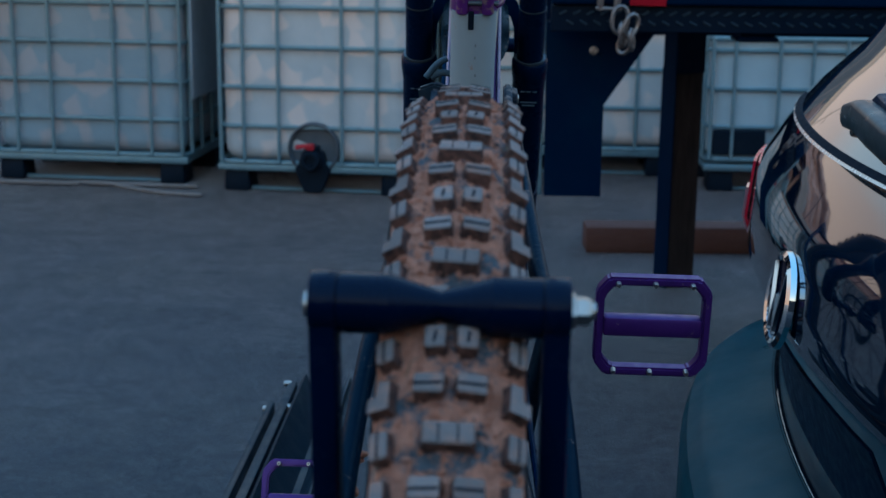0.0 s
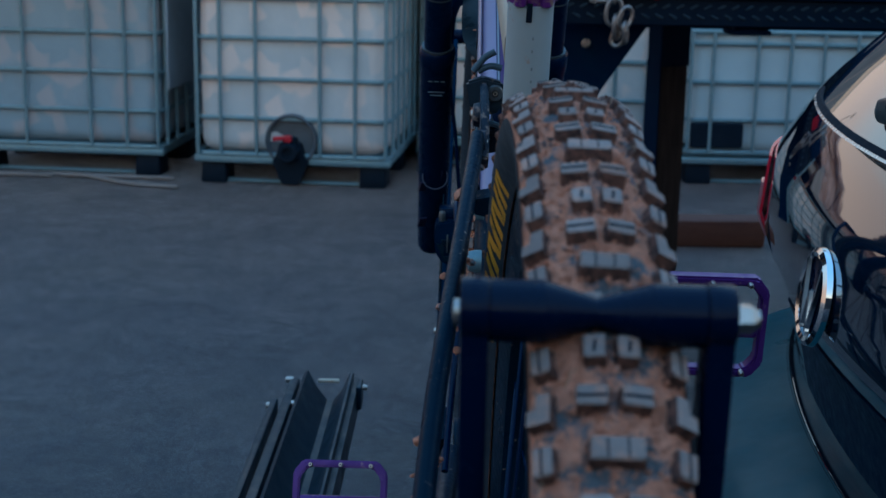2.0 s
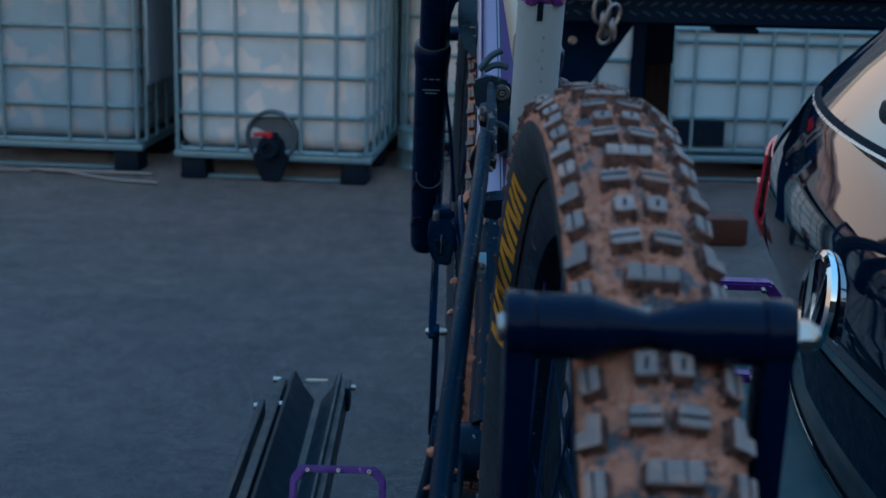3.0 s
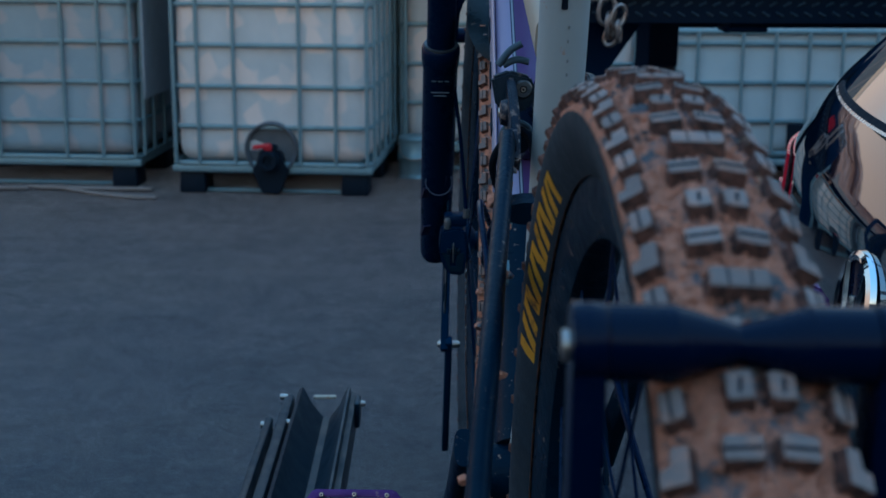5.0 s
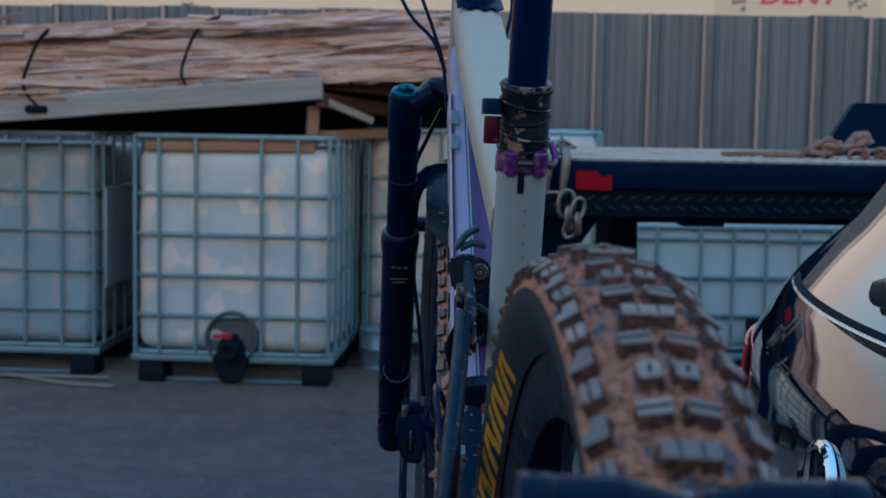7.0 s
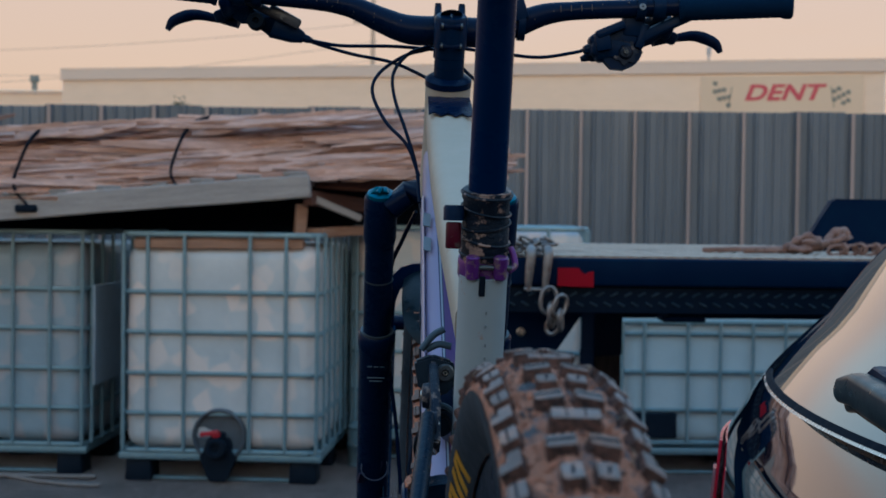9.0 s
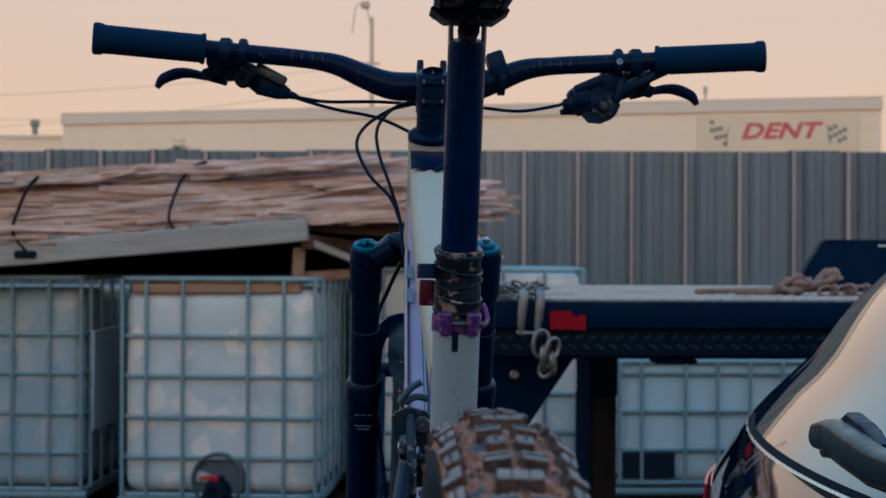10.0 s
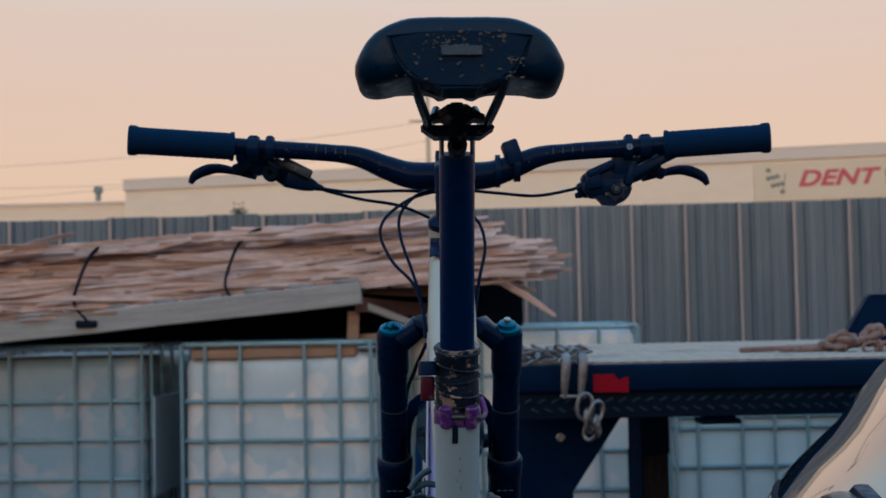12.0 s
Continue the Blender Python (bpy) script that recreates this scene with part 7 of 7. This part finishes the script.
tube(bm, [P0 - PD * 0.066, P0 - PD * 0.064, P0 - PD * 0.053, P0 - PD * 0.051], [0.0180, 0.0188, 0.0188, 0.0182], 28)
cl = part("seat_clamp", bm, CLAMPPURPLE, bike, "muddy purple anodised seat clamp")
for x in (-0.0092, 0.0108):
    bm = B()
    a = P0 - PD * 0.0585 + Vector((x, -0.0195, 0))
    tube(bm, [a + PD * 0.0085, a + PD * 0.0075, a - PD * 0.0075, a - PD * 0.0085], [0.0040, 0.0050, 0.0050, 0.0040], 14)
    part("clamp_lug", bm, CLAMPPURPLE, cl, "rounded purple clamp lug")
bm = B()
tube(bm, [P0 - PD * 0.0585 + Vector((-0.014, -0.0195, 0)), P0 - PD * 0.0585 + Vector((0.019, -0.0195, 0))], 0.0020, 10)
part("clamp_screw", bm, RINGGREY, cl, "bright clamp screw")
bm = B()
tube(bm, smooth_path([P0 - PD * 0.0605 + Vector((0.017, -0.0195, 0)), P0 - PD * 0.0565 + Vector((0.0215, -0.016, 0)), P0 - PD * 0.049 + Vector((0.0205, -0.012, 0)), P0 - PD * 0.043 + Vector((0.018, -0.009, 0))]), 0.0024, 10)
part("clamp_tail", bm, CLAMPPURPLE, cl, "curled purple clamp tail")
bm = B()
block(bm, (0.0040, 0.003, 0.020), P0 - PD * 0.072 + Vector((0.001, -0.0176, -0.005)), (16.6, 0, 0), bevel=0.001)
part("frame_slot", bm, STRAP, st, "dark slot in the seat tube")
bm = B()
a = P0 + Vector((-0.0235, -0.002, -0.033))
lathe(bm, [(0.001, 0.009), (0.0050, 0.009), (0.0056, 0.007), (0.0056, -0.009), (0.0050, -0.010), (0.001, -0.010)], "z", a, 18)
knob = part("cable_stop", bm, DARKRED, bike, "red anodised cable stop")
bm = B()
lathe(bm, [(0.001, 0.009), (0.0068, 0.009), (0.0076, 0.007), (0.0076, -0.002), (0.001, -0.002)], "z", a + Vector((0, 0, 0.012)), 18)
part("cap", bm, MATTBLACK, knob)
# post head and saddle clamp
bm = B()
beam(bm, [((0, 0.288, 0.588), 0.012, 0.020), ((0, 0.284, 0.600), 0.0145, 0.022), ((0, 0.280, 0.608), 0.012, 0.026)], 14, 3)
lathe(bm, [(0.0042, -0.006), (0.0075, -0.006), (0.0075, 0.006), (0.0042, 0.006)], "y", (0, 0.274, 0.598), 20, closed=True)
prism(bm, [(-0.0275, 0.6105), (-0.0265, 0.6120), (0.0265, 0.6120), (0.0275, 0.6105), (0.0175, 0.6035), (-0.0175, 0.6035)], 0.030, pose(0, 0.290, 0, 90, 0, 0))
prism(bm, [(-0.0045, 0.611), (0.0045, 0.611), (0.0040, 0.618), (-0.0040, 0.618)], 0.026, pose(0, 0.288, 0, 90, 0, 0))
prism(bm, [(-0.0205, 0.6195), (-0.013, 0.6235), (-0.007, 0.6275), (0.007, 0.6275), (0.013, 0.6235), (0.0205, 0.6195), (0.0205, 0.6165), (0.012, 0.6170), (0.006, 0.6130), (-0.006, 0.6130), (-0.012, 0.6170), (-0.0205, 0.6165)], 0.030, pose(0, 0.290, 0, 90, 0, 0))
hd = part("post_head", bm, DIRTYBLACK, bike, "muddy saddle clamp", 25)
# bright strips paint the lit edges on both sides of the post head
for x in (-0.0118, 0.0118):
    bm = B()
    tube(bm, [P0 + PD * 0.150 + Vector((x, 0, 0)), P0 + PD * 0.168 + Vector((x, 0, 0))], 0.0020, 10)
    part("head_cheek", bm, STEEL, hd, "bright strip that paints the lit edge of the post head")
bm = B()
for y in (0.300,):
    tube(bm, [(0, y, 0.600), (0, y, 0.634)], 0.0026, 8)
    lathe(bm, [(0.001, 0.004), (0.005, 0.004), (0.005, 0.0), (0.001, 0.0)], "z", (0, y, 0.630), 12)
pieces("clamp_bolt", bm, MATTBLACK, hd)

# saddle
OUTLINE = [(0.0, 0.668), (0.022, 0.668), (0.0405, 0.666), (0.0595, 0.656), (0.0690, 0.6405), (0.0698, 0.6325), (0.0645, 0.6250), (0.0520, 0.6240), (0.032, 0.6295), (0.014, 0.636)]
loop = OUTLINE + [(0.0, 0.637)] + [(-x, z) for x, z in OUTLINE[:0:-1]]
loop = [(p.x, p.z) for p in smooth_path([(x, 0, z) for x, z in loop + loop[:1]], 4)][:-1]
bm = B()
rows = []
for y, sx, sz in ((0.1305, 0.78, 0.62), (0.1315, 0.88, 0.78), (0.135, 0.95, 0.92), (0.143, 0.985, 0.98), (0.160, 1.0, 1.0), (0.190, 1.0, 1.0), (0.215, 0.93, 0.86), (0.240, 0.74, 0.74), (0.265, 0.52, 0.64), (0.295, 0.37, 0.56), (0.33, 0.29, 0.50), (0.37, 0.24, 0.46), (0.395, 0.2, 0.4), (0.405, 0.12, 0.3)):
    top = 0.668 - 0.005 * math.sin((y - 0.13) / 0.28 * math.pi)
    rows.append([(x * sx, y, top - (0.668 - z) * sz - (1 - sz) * 0.012 * (y < 0.15)) for x, z in loop] )
    rows[-1].append(rows[-1][0])
vs = sheet(bm, rows)
bm.faces.new(vs[0][:-1])
bm.faces.new(vs[-1][:-1][::-1])
bmesh.ops.remove_doubles(bm, verts=list(bm.verts), dist=0.0001)
saddle = part("saddle", bm, SADDLE, bike, "black padded saddle with dried mud specks", 60)
SHELL = [(-0.0475, 0.6535), (-0.025, 0.6555), (0.0, 0.656), (0.025, 0.6555), (0.0475, 0.6535), (0.0425, 0.640), (0.036, 0.6305), (0.0295, 0.6255), (0.018, 0.6245), (0.013, 0.619), (-0.013, 0.619), (-0.018, 0.6245), (-0.0295, 0.6255), (-0.036, 0.6305), (-0.0425, 0.640)]
bm = B()
prism(bm, SHELL, 0.05, pose(0, 0.1785, 0, 90, 0, 0))
bmesh.ops.bevel(bm, geom=list(bm.edges), offset=0.002, segments=2, affect="EDGES")
part("base_shell", bm, SADDLEBASE, saddle, "hard black saddle base spattered with mud")
bm = B()
block(bm, (0.027, 0.003, 0.0066), (0.001, 0.1275, 0.6432), bevel=0.0006)
part("saddle_label", bm, DARKPRINT, saddle, "small grey label")
bm = B()
tube(bm, [(x, 0.1291, z) for x, z in SHELL + SHELL[:1]], 0.0008, 6)
part("shell_rim", bm, SADDLEBASE, saddle)
bm = B()
rn = random.Random(77)
for cx, cz, spread, count in ((-0.012, 0.652, 0.007, 18), (-0.018, 0.650, 0.004, 7), (0.002, 0.654, 0.008, 9), (0.028, 0.653, 0.0012, 6), (0.036, 0.636, 0.004, 14), (0.033, 0.627, 0.003, 8), (-0.004, 0.6465, 0.006, 10), (0.006, 0.640, 0.02, 14), (-0.02, 0.634, 0.015, 8), (0.0, 0.664, 0.010, 12)):
    for k in range(count):
        x, z = rn.gauss(cx, spread), min(rn.gauss(cz, spread * 0.6), 0.6655)
        vs = bmesh.ops.create_icosphere(bm, subdivisions=1, radius=rn.uniform(0.0003, 0.0010))["verts"]
        m = Matrix.Translation((x, 0.1280 if z < 0.658 else 0.1305 + 0.5 * max(0.0, z - 0.6585), z)) @ Matrix.Diagonal((1.6, 0.35, 0.8, 1))
        for v in vs:
            v.co = m @ (v.co * rn.uniform(0.5, 1.6))
tagged(part("mud_fleck", bm, FLECK, saddle, "dry flecks of mud", smooth=10), kind="stuff")
for s in (-1, 1):
    bm = B()
    tube(bm, smooth_path([(s * 0.031, 0.140, 0.630), (s * 0.0275, 0.18, 0.620), (s * 0.0225, 0.245, 0.613), (s * 0.022, 0.32, 0.616), (s * 0.016, 0.38, 0.640)]), 0.0035, 10)
    part("saddle_rail", bm, GLOSSBLACK, saddle, "black saddle rail")
